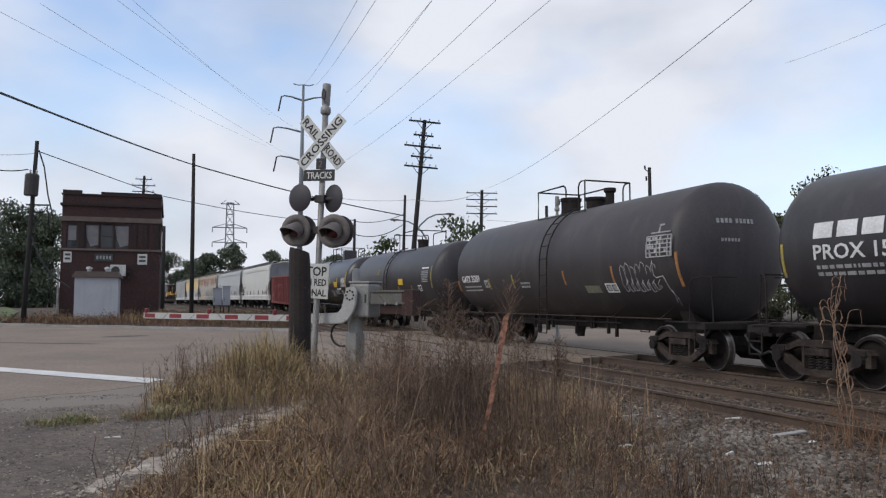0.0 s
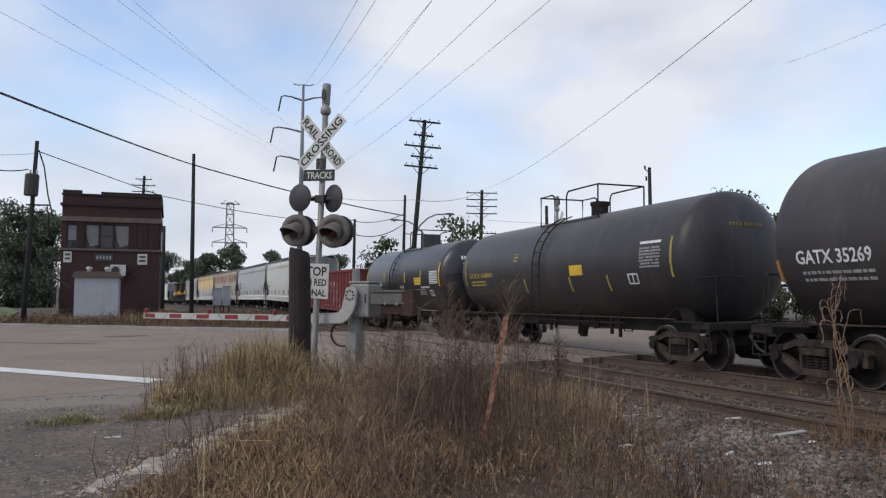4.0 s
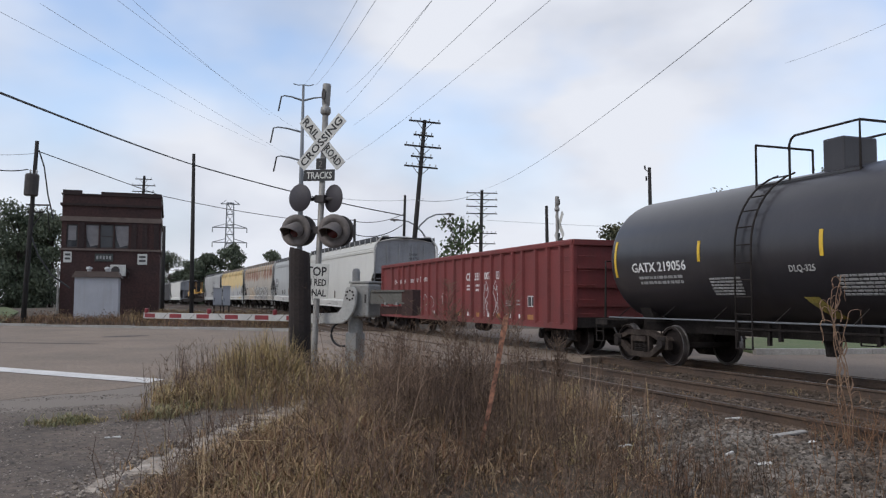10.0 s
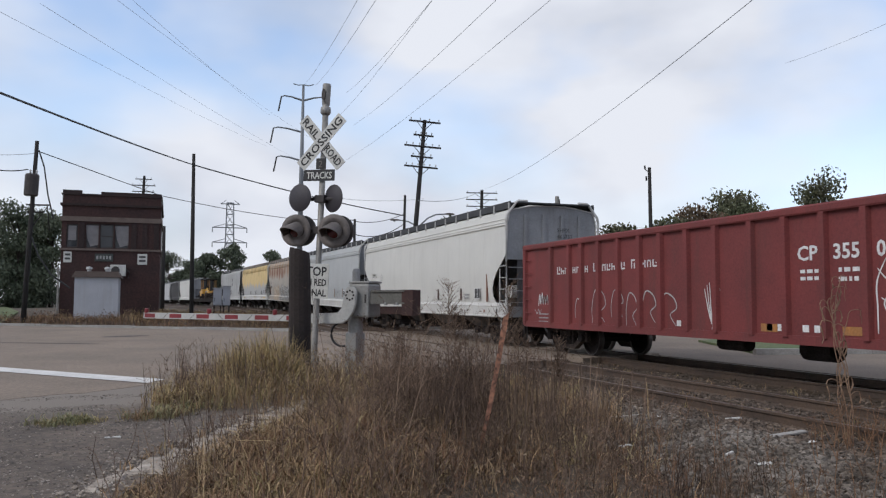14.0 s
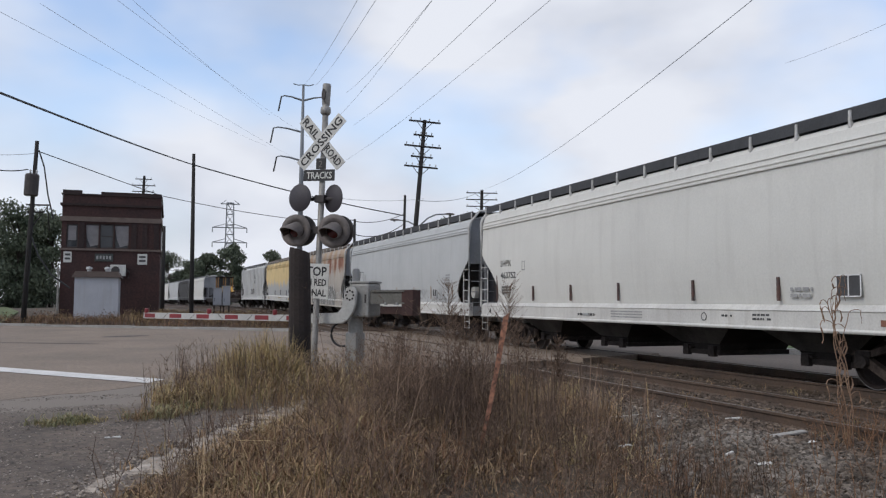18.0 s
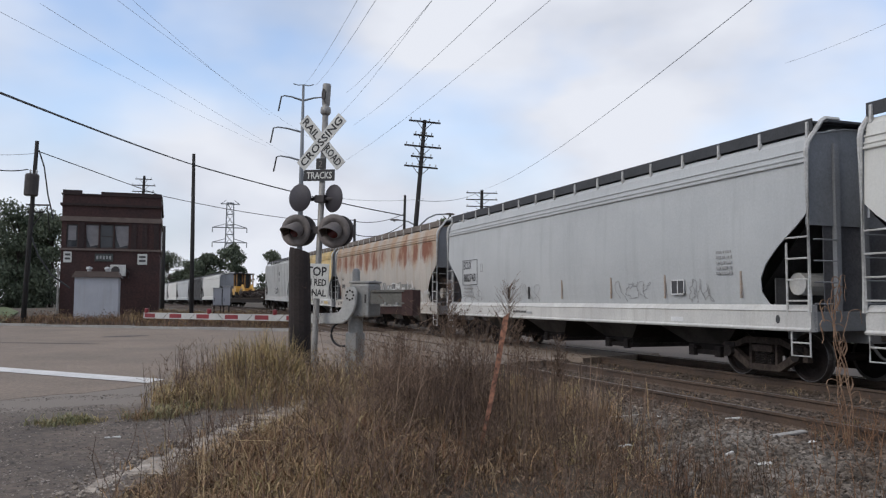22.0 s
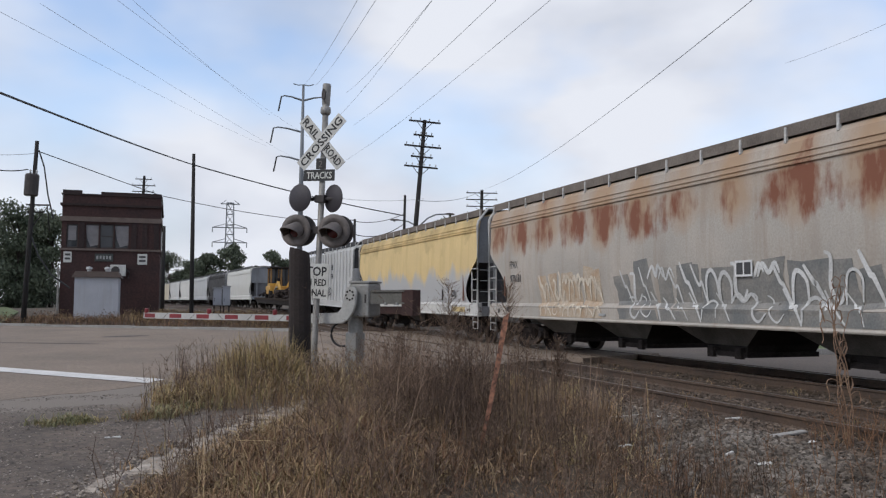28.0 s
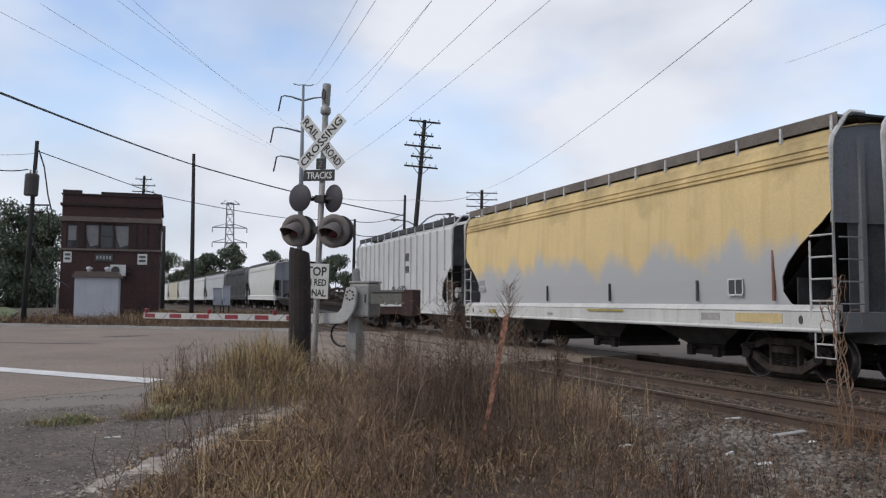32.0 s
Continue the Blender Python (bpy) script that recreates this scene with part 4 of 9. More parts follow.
def hopper_shell(hl, notch_z, notch_d, levels):
    """The curved side and roof sheet; its ends are cut back in a rounded notch below."""
    def half(z):
        return hl - np.interp(z, notch_z, notch_d)
    bm = B()
    rows = []
    for side in (1, -1):
        rows += [[bm.verts.new((side * w, k, z)) for k in (-half(z), half(z))] for w, z in (levels if side == 1 else levels[::-1])]
    # from the +x foot up over the roof to the -x foot
    for p, q in zip(rows, rows[1:]):
        bm.faces.new((p[0], p[1], q[1], q[0]))
    bmesh.ops.remove_doubles(bm, verts=bm.verts, dist=1e-4)
    bmesh.ops.solidify(bm, geom=bm.faces[:], thickness=0.02)
    return bm


SMOOTH_LEVELS = [(1.46, 1.26), (1.50, 1.40), (1.53, 1.6), (1.56, 1.85), (1.58, 2.1), (1.595, 2.35), (1.60, 2.55), (1.60, 2.75), (1.595, 2.95), (1.58, 3.4), (1.565, 3.785), (1.605, 3.80), (1.605, 3.83), (1.572, 3.84), (1.568, 3.872), (1.592, 3.882), (1.59, 3.905), (1.558, 3.915), (1.548, 3.985), (1.572, 3.995), (1.568, 4.02), (1.53, 4.03), (1.50, 4.2), (1.42, 4.3), (0.75, 4.42), (0.0, 4.46)]
FLAT_LEVELS = [(1.56, 1.26), (1.56, 1.6), (1.56, 2.1), (1.56, 2.75), (1.56, 3.6), (1.56, 4.1), (1.46, 4.2), (0.75, 4.36), (0.0, 4.42)]


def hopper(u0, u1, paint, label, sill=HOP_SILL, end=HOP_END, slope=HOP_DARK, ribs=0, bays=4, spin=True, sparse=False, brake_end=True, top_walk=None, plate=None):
    car, hl = new_car("covered_hopper", label, "hopper car", u0, u1)
    nz, nd = [1.26, 1.34, 1.5, 1.75, 2.0, 2.25, 2.5, 2.75, 2.9, 5], [0.72, 1.0, 1.2, 1.25, 1.15, 0.92, 0.6, 0.25, 0.03, 0.03]
    levels = FLAT_LEVELS if ribs else SMOOTH_LEVELS
    body = part("body", hopper_shell(hl, nz, nd, levels), paint, car)
    if ribs:
        for sx in (-1, 1):
            for k in range(ribs):
                y = -hl + 0.08 + (2 * hl - 0.16) * k / (ribs - 1)
                lo = 1.26 if abs(y) < hl - 1.3 else 2.6
                bm = B()
                box(bm, sx * 1.56, sx * 1.625, y - 0.05, y + 0.05, lo, 4.12)
                part("rib", bm, paint, body)
    for sx in (-1, 1):
        bm = B()
        prism(bm, [(sx * 1.46, 0.93), (sx * 1.62, 0.93), (sx * 1.635, 0.955), (sx * 1.635, 0.97), (sx * 1.60, 1.0), (sx * 1.60, 1.265), (sx * 1.615, 1.285), (sx * 1.503, 1.385), (sx * 1.46, 1.385)], -hl, hl)
        sill_ob = part("side_sill", bm, sill, car, "pale side sill")
        for s in (-1, 1):
            bm = B()
            lathe(bm, [(0.0, 0), (0.075, 0), (0.075, 0.012), (0.0, 0.012)], pose(sx * 1.601, s * (hl - 0.75), 1.13, 0, 90 * sx, 0) @ Matrix.Diagonal((1.0, 0.6, 1, 1)), 12)
            part("jacking_eye", bm, DARK_STENCIL, sill_ob, "dark oval hole")
        if not sparse:
            bm = B()
            box(bm, sx * 1.62 - 0.004, sx * 1.62 + 0.004, hl * 0.2, hl * 0.2 + 0.3, 1.08, 1.14)
            part("placard", bm, GALV, sill_ob)
    for s in (-1, 1):
        e = s * hl
        bm = B()
        prof = [(w, z) for w, z in levels if z >= 2.75]
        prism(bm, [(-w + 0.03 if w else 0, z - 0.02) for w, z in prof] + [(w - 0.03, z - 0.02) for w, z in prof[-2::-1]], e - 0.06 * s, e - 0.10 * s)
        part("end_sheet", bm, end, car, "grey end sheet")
        # slope and bulkhead take a dark grey that stands for the notch's shade
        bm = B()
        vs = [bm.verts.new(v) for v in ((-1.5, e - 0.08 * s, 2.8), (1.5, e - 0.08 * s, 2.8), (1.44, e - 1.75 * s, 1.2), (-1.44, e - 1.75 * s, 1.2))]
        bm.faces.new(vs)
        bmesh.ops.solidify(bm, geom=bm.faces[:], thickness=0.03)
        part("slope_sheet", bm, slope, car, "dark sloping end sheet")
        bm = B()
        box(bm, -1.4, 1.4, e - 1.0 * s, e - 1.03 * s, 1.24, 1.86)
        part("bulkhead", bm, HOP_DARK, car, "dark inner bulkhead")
        # the lower sheet is painted darker still, for shade below the sky-lit end
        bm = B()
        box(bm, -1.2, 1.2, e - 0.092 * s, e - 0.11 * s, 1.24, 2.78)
        part("end_sheet", bm, END_LOW, car, "lower end sheet with shade in its colour")
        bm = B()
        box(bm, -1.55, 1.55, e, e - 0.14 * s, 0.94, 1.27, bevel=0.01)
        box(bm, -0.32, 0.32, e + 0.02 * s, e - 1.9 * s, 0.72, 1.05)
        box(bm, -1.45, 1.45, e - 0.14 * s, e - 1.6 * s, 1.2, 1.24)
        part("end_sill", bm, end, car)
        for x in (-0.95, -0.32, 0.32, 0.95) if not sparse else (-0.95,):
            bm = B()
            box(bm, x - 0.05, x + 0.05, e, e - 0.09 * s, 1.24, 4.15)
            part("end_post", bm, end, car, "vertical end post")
        for sx in (-1, 1):
            bm = B()
            tube(bm, [(sx * 1.61, e, 1.26), (sx * 1.62, e, 3.98), (sx * 1.585, e, 4.12), (sx * 1.29, e, 4.5), (sx * 1.2, e, 4.56), (sx * 0.9, e, 4.56)], 0.044, 6)
            part("corner_post", bm, RUNGS, car, "pale corner post")
            bm = B()
            rod(bm, (sx * 1.60, e - 0.52 * s, 1.2), (sx * 1.60, e - 0.52 * s, 2.45), 0.02, 6)
            part("ladder_rail", bm, RUNGS, car)
            for k in range(4 if not sparse else 0):
                bm = B()
                rod(bm, (sx * 1.61, e, 1.45 + 0.36 * k), (sx * 1.61, e - 0.52 * s, 1.45 + 0.36 * k), 0.016, 5)
                part("rung", bm, RUNGS, car)
            for k in range(4 if not sparse else 0):
                bm = B()
                rod(bm, (sx * 1.55, e + 0.05 * s, 1.4 + 0.36 * k), (sx * 1.05, e + 0.05 * s, 1.4 + 0.36 * k), 0.014, 5)
                part("rung", bm, end, car)
            bm = B()
            tube(bm, [(sx * 1.58, e - 0.04 * s, 0.98), (sx * 1.58, e - 0.04 * s, 0.52), (sx * 1.58, e - 0.46 * s, 0.52), (sx * 1.58, e - 0.46 * s, 0.98)], 0.018, 6)
            rod(bm, (sx * 1.58, e - 0.04 * s, 0.74), (sx * 1.58, e - 0.46 * s, 0.74), 0.016, 5)
            part("stirrup", bm, RUNGS, car, "side stirrup step")
        bm = B()
        box(bm, -1.25, 1.25, e + 0.12 * s, e - 0.35 * s, 4.48, 4.52)
        part("end_platform", bm, WALKWAY, car, "roof end platform")
        add_truck(car, s * (hl - 1.75), spin)
        add_coupler(car, e + 0.02 * s, s)
    for sx in (-1, 1):
        bm = B()
        box(bm, sx * 0.75, sx * 1.46, -hl, hl, 4.46, 4.50)
        # this edge reaches lower, standing in for the shadow under the walkway
        box(bm, sx * 1.46, sx * 1.475, -hl, hl, 4.33, 4.545)
        walkway = part("roofwalk", bm, top_walk or WALKWAY, car, "weathered steel roof walkway with shadow in its edge")
        n = int(2 * hl / 1.15)
        for k in range(n + 1):
            y = -hl + 0.1 + (2 * hl - 0.2) * k / n
            bm = B()
            prism(bm, [(sx * 1.44, 4.22), (sx * 1.51, 4.22), (sx * 1.50, 4.50), (sx * 1.477, 4.50)], y - 0.025, y + 0.025)
            part("bracket", bm, RUNGS, walkway)
    bm = B()
    box(bm, -0.4, 0.4, -hl + 0.6, hl - 0.6, 4.40, 4.62, bevel=0.04)
    part("hatch_cover", bm, paint, car, "trough hatch cover along the roof")
    pitch = 3.4 if bays == 4 else 3.9
    for k in range(bays):
        y = pitch * (k - (bays - 1) / 2)
        # the bay carries painted shade; its side plates stay paler, as lit faces
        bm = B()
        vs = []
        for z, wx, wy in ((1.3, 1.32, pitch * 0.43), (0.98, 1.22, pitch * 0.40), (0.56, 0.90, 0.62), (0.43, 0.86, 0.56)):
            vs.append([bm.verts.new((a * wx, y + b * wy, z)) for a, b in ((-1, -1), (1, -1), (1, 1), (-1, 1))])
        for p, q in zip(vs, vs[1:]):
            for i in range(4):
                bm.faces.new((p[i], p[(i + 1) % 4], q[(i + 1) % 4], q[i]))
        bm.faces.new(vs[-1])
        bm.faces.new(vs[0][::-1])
        bay = part("hopper_bay", bm, BAY, car, "funnel-shaped discharge bay painted dark for shade")
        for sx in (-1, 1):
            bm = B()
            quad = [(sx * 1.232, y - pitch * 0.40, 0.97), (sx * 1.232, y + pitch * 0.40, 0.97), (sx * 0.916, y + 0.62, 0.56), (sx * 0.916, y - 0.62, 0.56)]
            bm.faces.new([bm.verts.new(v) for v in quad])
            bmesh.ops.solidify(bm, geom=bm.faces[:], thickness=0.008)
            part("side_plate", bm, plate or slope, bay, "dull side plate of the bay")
        bm = B()
        box(bm, -0.9, 0.9, y - 0.6, y + 0.6, 0.33, 0.43)
        rod(bm, (-1.0, y + 0.25, 0.47), (1.0, y + 0.25, 0.47), 0.03, 6)
        for dy in (-0.42, 0.42):
            box(bm, -0.98, -0.88, y + dy - 0.09, y + dy + 0.09, 0.30, 0.52)
        part("outlet_gate", bm, UNDER, bay, "steel outlet gate")
    if brake_end:
        bm = B()
        rod(bm, (-1.15, -hl + 0.75, 1.75), (-0.3, -hl + 0.75, 1.75), 0.2, 14)
        part("brake_reservoir", bm, sill, car, "pale cylindrical brake reservoir")
        bm = B()
        lathe(bm, [(0.25, -0.02), (0.28, 0.0), (0.25, 0.02)], pose(0.4, -hl - 0.12, 2.35, 90, 0, 0), 16)
        rod(bm, (0.4, -hl - 0.12, 2.35), (0.4, -hl, 2.35), 0.03, 6)
        part("hand_brake", bm, UNDER, car, "hand brake wheel")
    return car


def reflectors(car, ys, material, x=-1.575, z=1.62, h=0.42, w=0.07):
    for y in ys:
        bm = B()
        box(bm, x - 0.02, x + 0.02, y - w / 2, y + w / 2, z, z + h)
        part("reflector", bm, material, car, "upright reflector strip")


def ribbon(bm, pts, width, lift, wall=wall_x):
    """A painted stroke on the curved side: pts are (y, z); width swells and tapers."""
    path = []
    for i in range(len(pts) - 1):
        p0, p1, p2, p3 = (Vector(pts[max(0, min(len(pts) - 1, i + k))]) for k in (-1, 0, 1, 2))
        for k in range(6):
            f = k / 6
            path.append(0.5 * ((2 * p1) + (p2 - p0) * f + (2 * p0 - 5 * p1 + 4 * p2 - p3) * f * f + (3 * p1 - p0 - 3 * p2 + p3) * f ** 3))
    path.append(Vector(pts[-1]))
    rows = []
    for i, p in enumerate(path):
        d = (path[min(i + 1, len(path) - 1)] - path[max(i - 1, 0)]).normalized()
        n = Vector((-d.y, d.x)) * width / 2 * (0.45 + 0.55 * math.sin(math.pi * min(1, (i + 1) / len(path))))
        rows.append([bm.verts.new((-wall(q.y) - lift, q.x, q.y)) for q in (p + n, p - n)])
    for p, q in zip(rows, rows[1:]):
        bm.faces.new((p[0], p[1], q[1], q[0]))


GONDOLA_RIBS = (-9.14, -8.5, -7.75, -7.0, -6.12, -5.45, -4.63, -3.8, -2.96, -2.12, -1.25, -0.4, 0.6, 1.5, 2.42, 3.22, 4.11, 5.0, 5.84, 6.49, 7.52, 9.14)


def gondola(u0, u1):
    car, hl = new_car("gondola_car", "oxide red steel gondola car with ribbed sides and white graffiti", "gondola car", u0, u1)
    lo, hi, w = 0.80, 3.06, 1.47
    rng = random.Random(11)
    for sx in (-1, 1):
        bm = B()
        box(bm, sx * w, sx * (w - 0.02), -hl, hl, lo, hi)
        side = part("side_panel", bm, OXIDE, car, "dented red side sheet")
        bm = B()
        prism(bm, [(sx * (w - 0.06), hi - 0.12), (sx * (w + 0.075), hi - 0.14), (sx * (w + 0.09), hi - 0.11), (sx * (w + 0.09), hi - 0.02), (sx * (w + 0.07), hi + 0.012), (sx * (w - 0.06), hi + 0.012)], -hl, hl)
        part("top_chord", bm, OXIDE, side, "heavy top chord")
        bm = B()
        prism(bm, [(sx * (w - 0.05), lo - 0.1), (sx * (w + 0.05), lo - 0.1), (sx * (w + 0.05), lo + 0.06), (sx * (w - 0.05), lo + 0.06)], -hl, hl)
        part("side_sill", bm, OXIDE, side)
        for y in GONDOLA_RIBS:
            bm = B()
            prism(bm, [(sx * w, y - 0.09), (sx * (w + 0.085), y - 0.06), (sx * (w + 0.085), y + 0.06), (sx * w, y + 0.09)], lo + 0.03, hi - 0.13, "z")
            part("rib", bm, OXIDE, side)
    for s in (-1, 1):
        bm = B()
        box(bm, -w + 0.022, w - 0.022, s * (hl - 0.003), s * (hl - 0.05), lo, hi - 0.02)
        end = part("end_panel", bm, OXIDE, car, "red corrugated end")
        for z in (1.3, 1.8, 2.3):
            bm = B()
            box(bm, -w + 0.06, w - 0.06, s * (hl + 0.06), s * (hl - 0.01), z, z + 0.1)
            part("end_rib", bm, OXIDE, end)
        for sx in (-1, 1):
            bm = B()
            box(bm, sx * (w - 0.05), sx * (w + 0.07), s * (hl - 0.12), s * (hl + 0.04), lo - 0.06, hi - 0.13, bevel=0.012)
            part("corner_post", bm, OXIDE, end)
            for k in range(5):
                bm = B()
                rod(bm, (sx * (w - 0.06), s * (hl + 0.1), 1.1 + 0.38 * k), (sx * (w - 0.55), s * (hl + 0.1), 1.1 + 0.38 * k), 0.014, 5)
                part("rung", bm, OXIDE, end)
        bm = B()
        box(bm, -w - 0.05, w + 0.05, s * (hl + 0.08), s * (hl - 0.08), hi - 0.14, hi + 0.008)
        part("end_chord", bm, OXIDE, car)
        bm = B()
        box(bm, -1.4, 1.4, s * (hl + 0.02), s * (hl - 0.2), 0.75, 1.02)
        box(bm, -0.3, 0.3, s * hl, s * (hl - 2.4), 0.7, 1.0)
        part("end_sill", bm, UNDER, car)
        for sx in (-1, 1):
            for k in range(5):
                bm = B()
                rod(bm, (sx * (w + 0.06), s * (hl - 0.04), 1.1 + 0.38 * k), (sx * (w + 0.06), s * (hl - 0.46), 1.1 + 0.38 * k), 0.014, 5)
                part("rung", bm, OXIDE, car)
            bm = B()
            tube(bm, [(sx * 1.5, s * (hl - 0.05), 0.85), (sx * 1.5, s * (hl - 0.05), 0.45), (sx * 1.5, s * (hl - 0.45), 0.45), (sx * 1.5, s * (hl - 0.45), 0.85)], 0.018, 5)
            part("stirrup", bm, UNDER, car)
        add_truck(car, s * (hl - 1.75))
        add_coupler(car, s * (hl + 0.1), s)
    bm = B()
    box(bm, -w + 0.03, w - 0.03, -hl + 0.05, hl - 0.05, lo - 0.02, lo + 0.04)
    part("floor", bm, UNDER, car)
    bm = B()
    prism(bm, [(-hl + 2, 0.95), (hl - 2, 0.95), (hl - 3.4, 0.62), (-hl + 3.4, 0.62)], -0.25, 0.25, "x")
    for y in np.arange(-hl + 2.5, hl - 2.4, 1.3):
        prism(bm, [(-1.45, 0.9), (1.45, 0.9), (0.3, 0.66), (-0.3, 0.66)], y - 0.03, y + 0.03)
    rod(bm, (-0.8, 0.5, 0.6), (-0.8, 1.3, 0.6), 0.15, 10)
    rod(bm, (-0.7, -1.6, 0.58), (-0.7, -0.9, 0.58), 0.2, 10)
    part("underframe", bm, UNDER, car)
    x = -w - 0.006
    for text, a, b in (("CP", -1.52, -1.97), ("355", -2.3, -2.82), ("007", -3.14, -3.66)):
        fit_word(car, text, 0.25, a, b, 2.13, STENCIL, x)
    # the owner's name at the far end, as plain upright shapes
    for k in range(23):
        if k in (8, 16):
            continue
        y, h = 7.2 - 0.212 * k, 0.21 if k in (0, 9, 17) else 0.165
        bm = B()
        t = 0.036
        for a, b, c, d in ((y - t, y, 0, h), (y - 0.15, y - 0.15 + t, 0 if k % 3 else h * 0.45, h if k % 4 != 1 else h * 0.6), (y - 0.15, y, (0, h * 0.42, h - t)[k % 3], (t, h * 0.42 + t, h)[k % 3])):
            box(bm, x - 0.003, x + 0.003, a, b, 2.16 + 0.002 * k + c, 2.16 + 0.002 * k + d)
        part("lettering", bm, STENCIL, car, "white painted letter shape")
    bars(car, lines_of(-1.58, 1.92, 0.4, 2, 0.06, 0.06, rng) + lines_of(-2.4, 1.92, 0.45, 2, 0.07, 0.08, rng), STENCIL, x)
    bars(car, lines_of(-4.85, 1.42, 0.5, 3, 0.03, 0.04, rng) + lines_of(-5.65, 1.42, 0.35, 2, 0.05, 0.06, rng), DIM_STENCIL, x)
    for y in (-0.75, -1.6, -3.4, -4.9, -5.8, 1.9):
        bars(car, [(y, 0.92, 0.14, 0.12), (y - 0.26, 0.92, 0.14, 0.12)], STENCIL, x)
    for y in (-0.6, -2.45, -4.15, -6.4):
        bars(car, [(y, 0.90, 0.42, 0.14)], ORANGE_MARK, x, "reflector", "dirty orange reflector strip")
    bm = B()
    box(bm, x - 0.002, x + 0.003, -6.92, -6.43, 1.28, 1.59)
    part("data_panel", bm, DARK_STENCIL, car, "black data panel")
    panel_of_bars(car, -6.42, 1.27, 0.51, 0.32, x - 0.004)
    panel_of_bars(car, -4.12, 2.14, 0.23, 0.24, x)
    flat = [lambda z: w + 0.006]

    def tag(pts, width, paint, label):
        bm = B()
        ribbon(bm, pts, width, 0.002, flat[0])
        part("graffiti", bm, paint, car, label)
    # tall thin figures between the ribs
    for y0, lean in ((-3.25, 0.1), (-4.0, -0.12)):
        tag([(y0 + 0.12, 0.95), (y0 + 0.02 + lean, 1.35), (y0 + 0.12, 1.75), (y0 - 0.05, 2.1)], 0.03, STENCIL, "thin white painted figure")
        tag([(y0 - 0.05, 2.1), (y0 - 0.22, 1.7), (y0 - 0.1 + lean, 1.4), (y0 - 0.3, 1.0)], 0.03, STENCIL, "thin white painted figure")
        tag([(y0 + 0.05, 1.5), (y0 - 0.18, 1.35), (y0 - 0.05, 1.2), (y0 - 0.22, 1.05)], 0.026, STENCIL, "thin white painted figure")
        tag([(y0 + 0.1, 1.95), (y0 - 0.08, 1.78), (y0 - 0.24, 1.92)], 0.024, STENCIL, "thin white painted figure")
    # a bristling plume
    for k in range(7):
        a = -0.9 + 0.3 * k
        tag([(0.72 + 0.05 * math.sin(k), 0.88), (0.74 + 0.12 * a, 1.2), (0.74 + 0.26 * a, 1.45 + 0.38 * math.cos(a))], 0.03, STENCIL, "white painted plume stroke")
    tag([(0.9, 1.3), (0.7, 1.18), (0.55, 1.32)], 0.03, STENCIL, "white painted plume stroke")
    # big rounded hoops across the panels
    for y0, wide, lo, hi in ((5.35, 0.62, 0.9, 1.72), (4.45, 0.5, 1.05, 1.70), (3.8, 0.42, 0.86, 1.62), (3.15, 0.5, 0.95, 1.66), (2.45, 0.55, 0.9, 1.6), (6.2, 0.35, 1.0, 1.5)):
        tag([(y0, lo), (y0 + 0.02, (lo + hi) / 2), (y0 - wide * 0.25, hi), (y0 - wide * 0.8, hi - 0.08), (y0 - wide, (lo + hi) / 2 + 0.05), (y0 - wide * 0.6, lo + 0.25), (y0 - wide * 0.95, lo + 0.02)], 0.03, FADED_WHITE, "faded white graffiti hoop")
    # a quick tag near the far end
    for k in range(5):
        y0 = 8.25 - 0.15 * k
        tag([(y0 + 0.08, 1.3 + 0.03 * k), (y0, 1.62 + 0.05 * math.sin(k * 2)), (y0 - 0.06, 1.38), (y0 - 0.14, 1.58), (y0 - 0.2, 1.34)], 0.045, STENCIL, "bold white graffiti tag")
    tag([(8.55, 1.2), (8.42, 1.08), (8.34, 1.2), (8.24, 1.1), (8.16, 1.2)], 0.03, FADED_WHITE, "small white graffiti tag")
    bars(car, lines_of(8.3, 1.06, 0.6, 3, 0.035, 0.07, rng), DIM_STENCIL, x)
    bars(car, [(9.22, 1.1, 0.07, 0.95)], DULL_YELLOW, -w - 0.072, "reflector", "dirty yellow strip on the corner post")
    return car


SAGE = mat("sage_placard", (0.22, 0.22, 0.16), (0.15, 0.15, 0.11), 5.0, 0.8, fine=0.3)


# tank cars at the head of the visible part
def slide(car, dy):
    """Moves all the painted marks of a tank along it."""
    for c in car.children:
        if c.name.split(".")[0] in ("lettering", "placard", "placard_frame", "reflector", "data_panel", "panel", "graffiti"):
            c.data.transform(Matrix.Translation((0, dy, 0)))


def tank_scrawl(car, y, z, w, h, material, zc, r, seed, n, thick):
    ob = scrawl(car, y, z, w, h, material, 0.0, seed, n, thick)
    bm = B()
    bm.from_mesh(ob.data)
    wrap(bm, zc, r + 0.004)
    bm.to_mesh(ob.data)
    bm.free()


def frame_bars(y, z, w, h, t=0.03):
    return [(y, z, w, t), (y, z + h - t, w, t), (y, z, t, h), (y - w + t, z, t, h), (y - w / 2 + t / 2, z, t, h)]


def head_bars(car, hl, zc, r, rows, material, label="small unreadable lettering on the tank head"):
    """Plain bars laid on the domed head that faces the road."""
    bm = B()

    def on_head(x, z):
        q = min(0.995, math.hypot(x, z - zc) / r)
        return (x, -hl + 0.62 * (1 - math.sqrt(1 - q * q)) - 0.012, z)
    for x, z, w, h in rows:
        n = max(1, int(w / 0.12))
        for k in range(n):
            a, b = x + w * k / n, x + w * (k + 1) / n
            bm.faces.new([bm.verts.new(on_head(*p)) for p in ((a, z), (b, z), (b, z + h), (a, z + h))])
    part("lettering", bm, material, car, label)


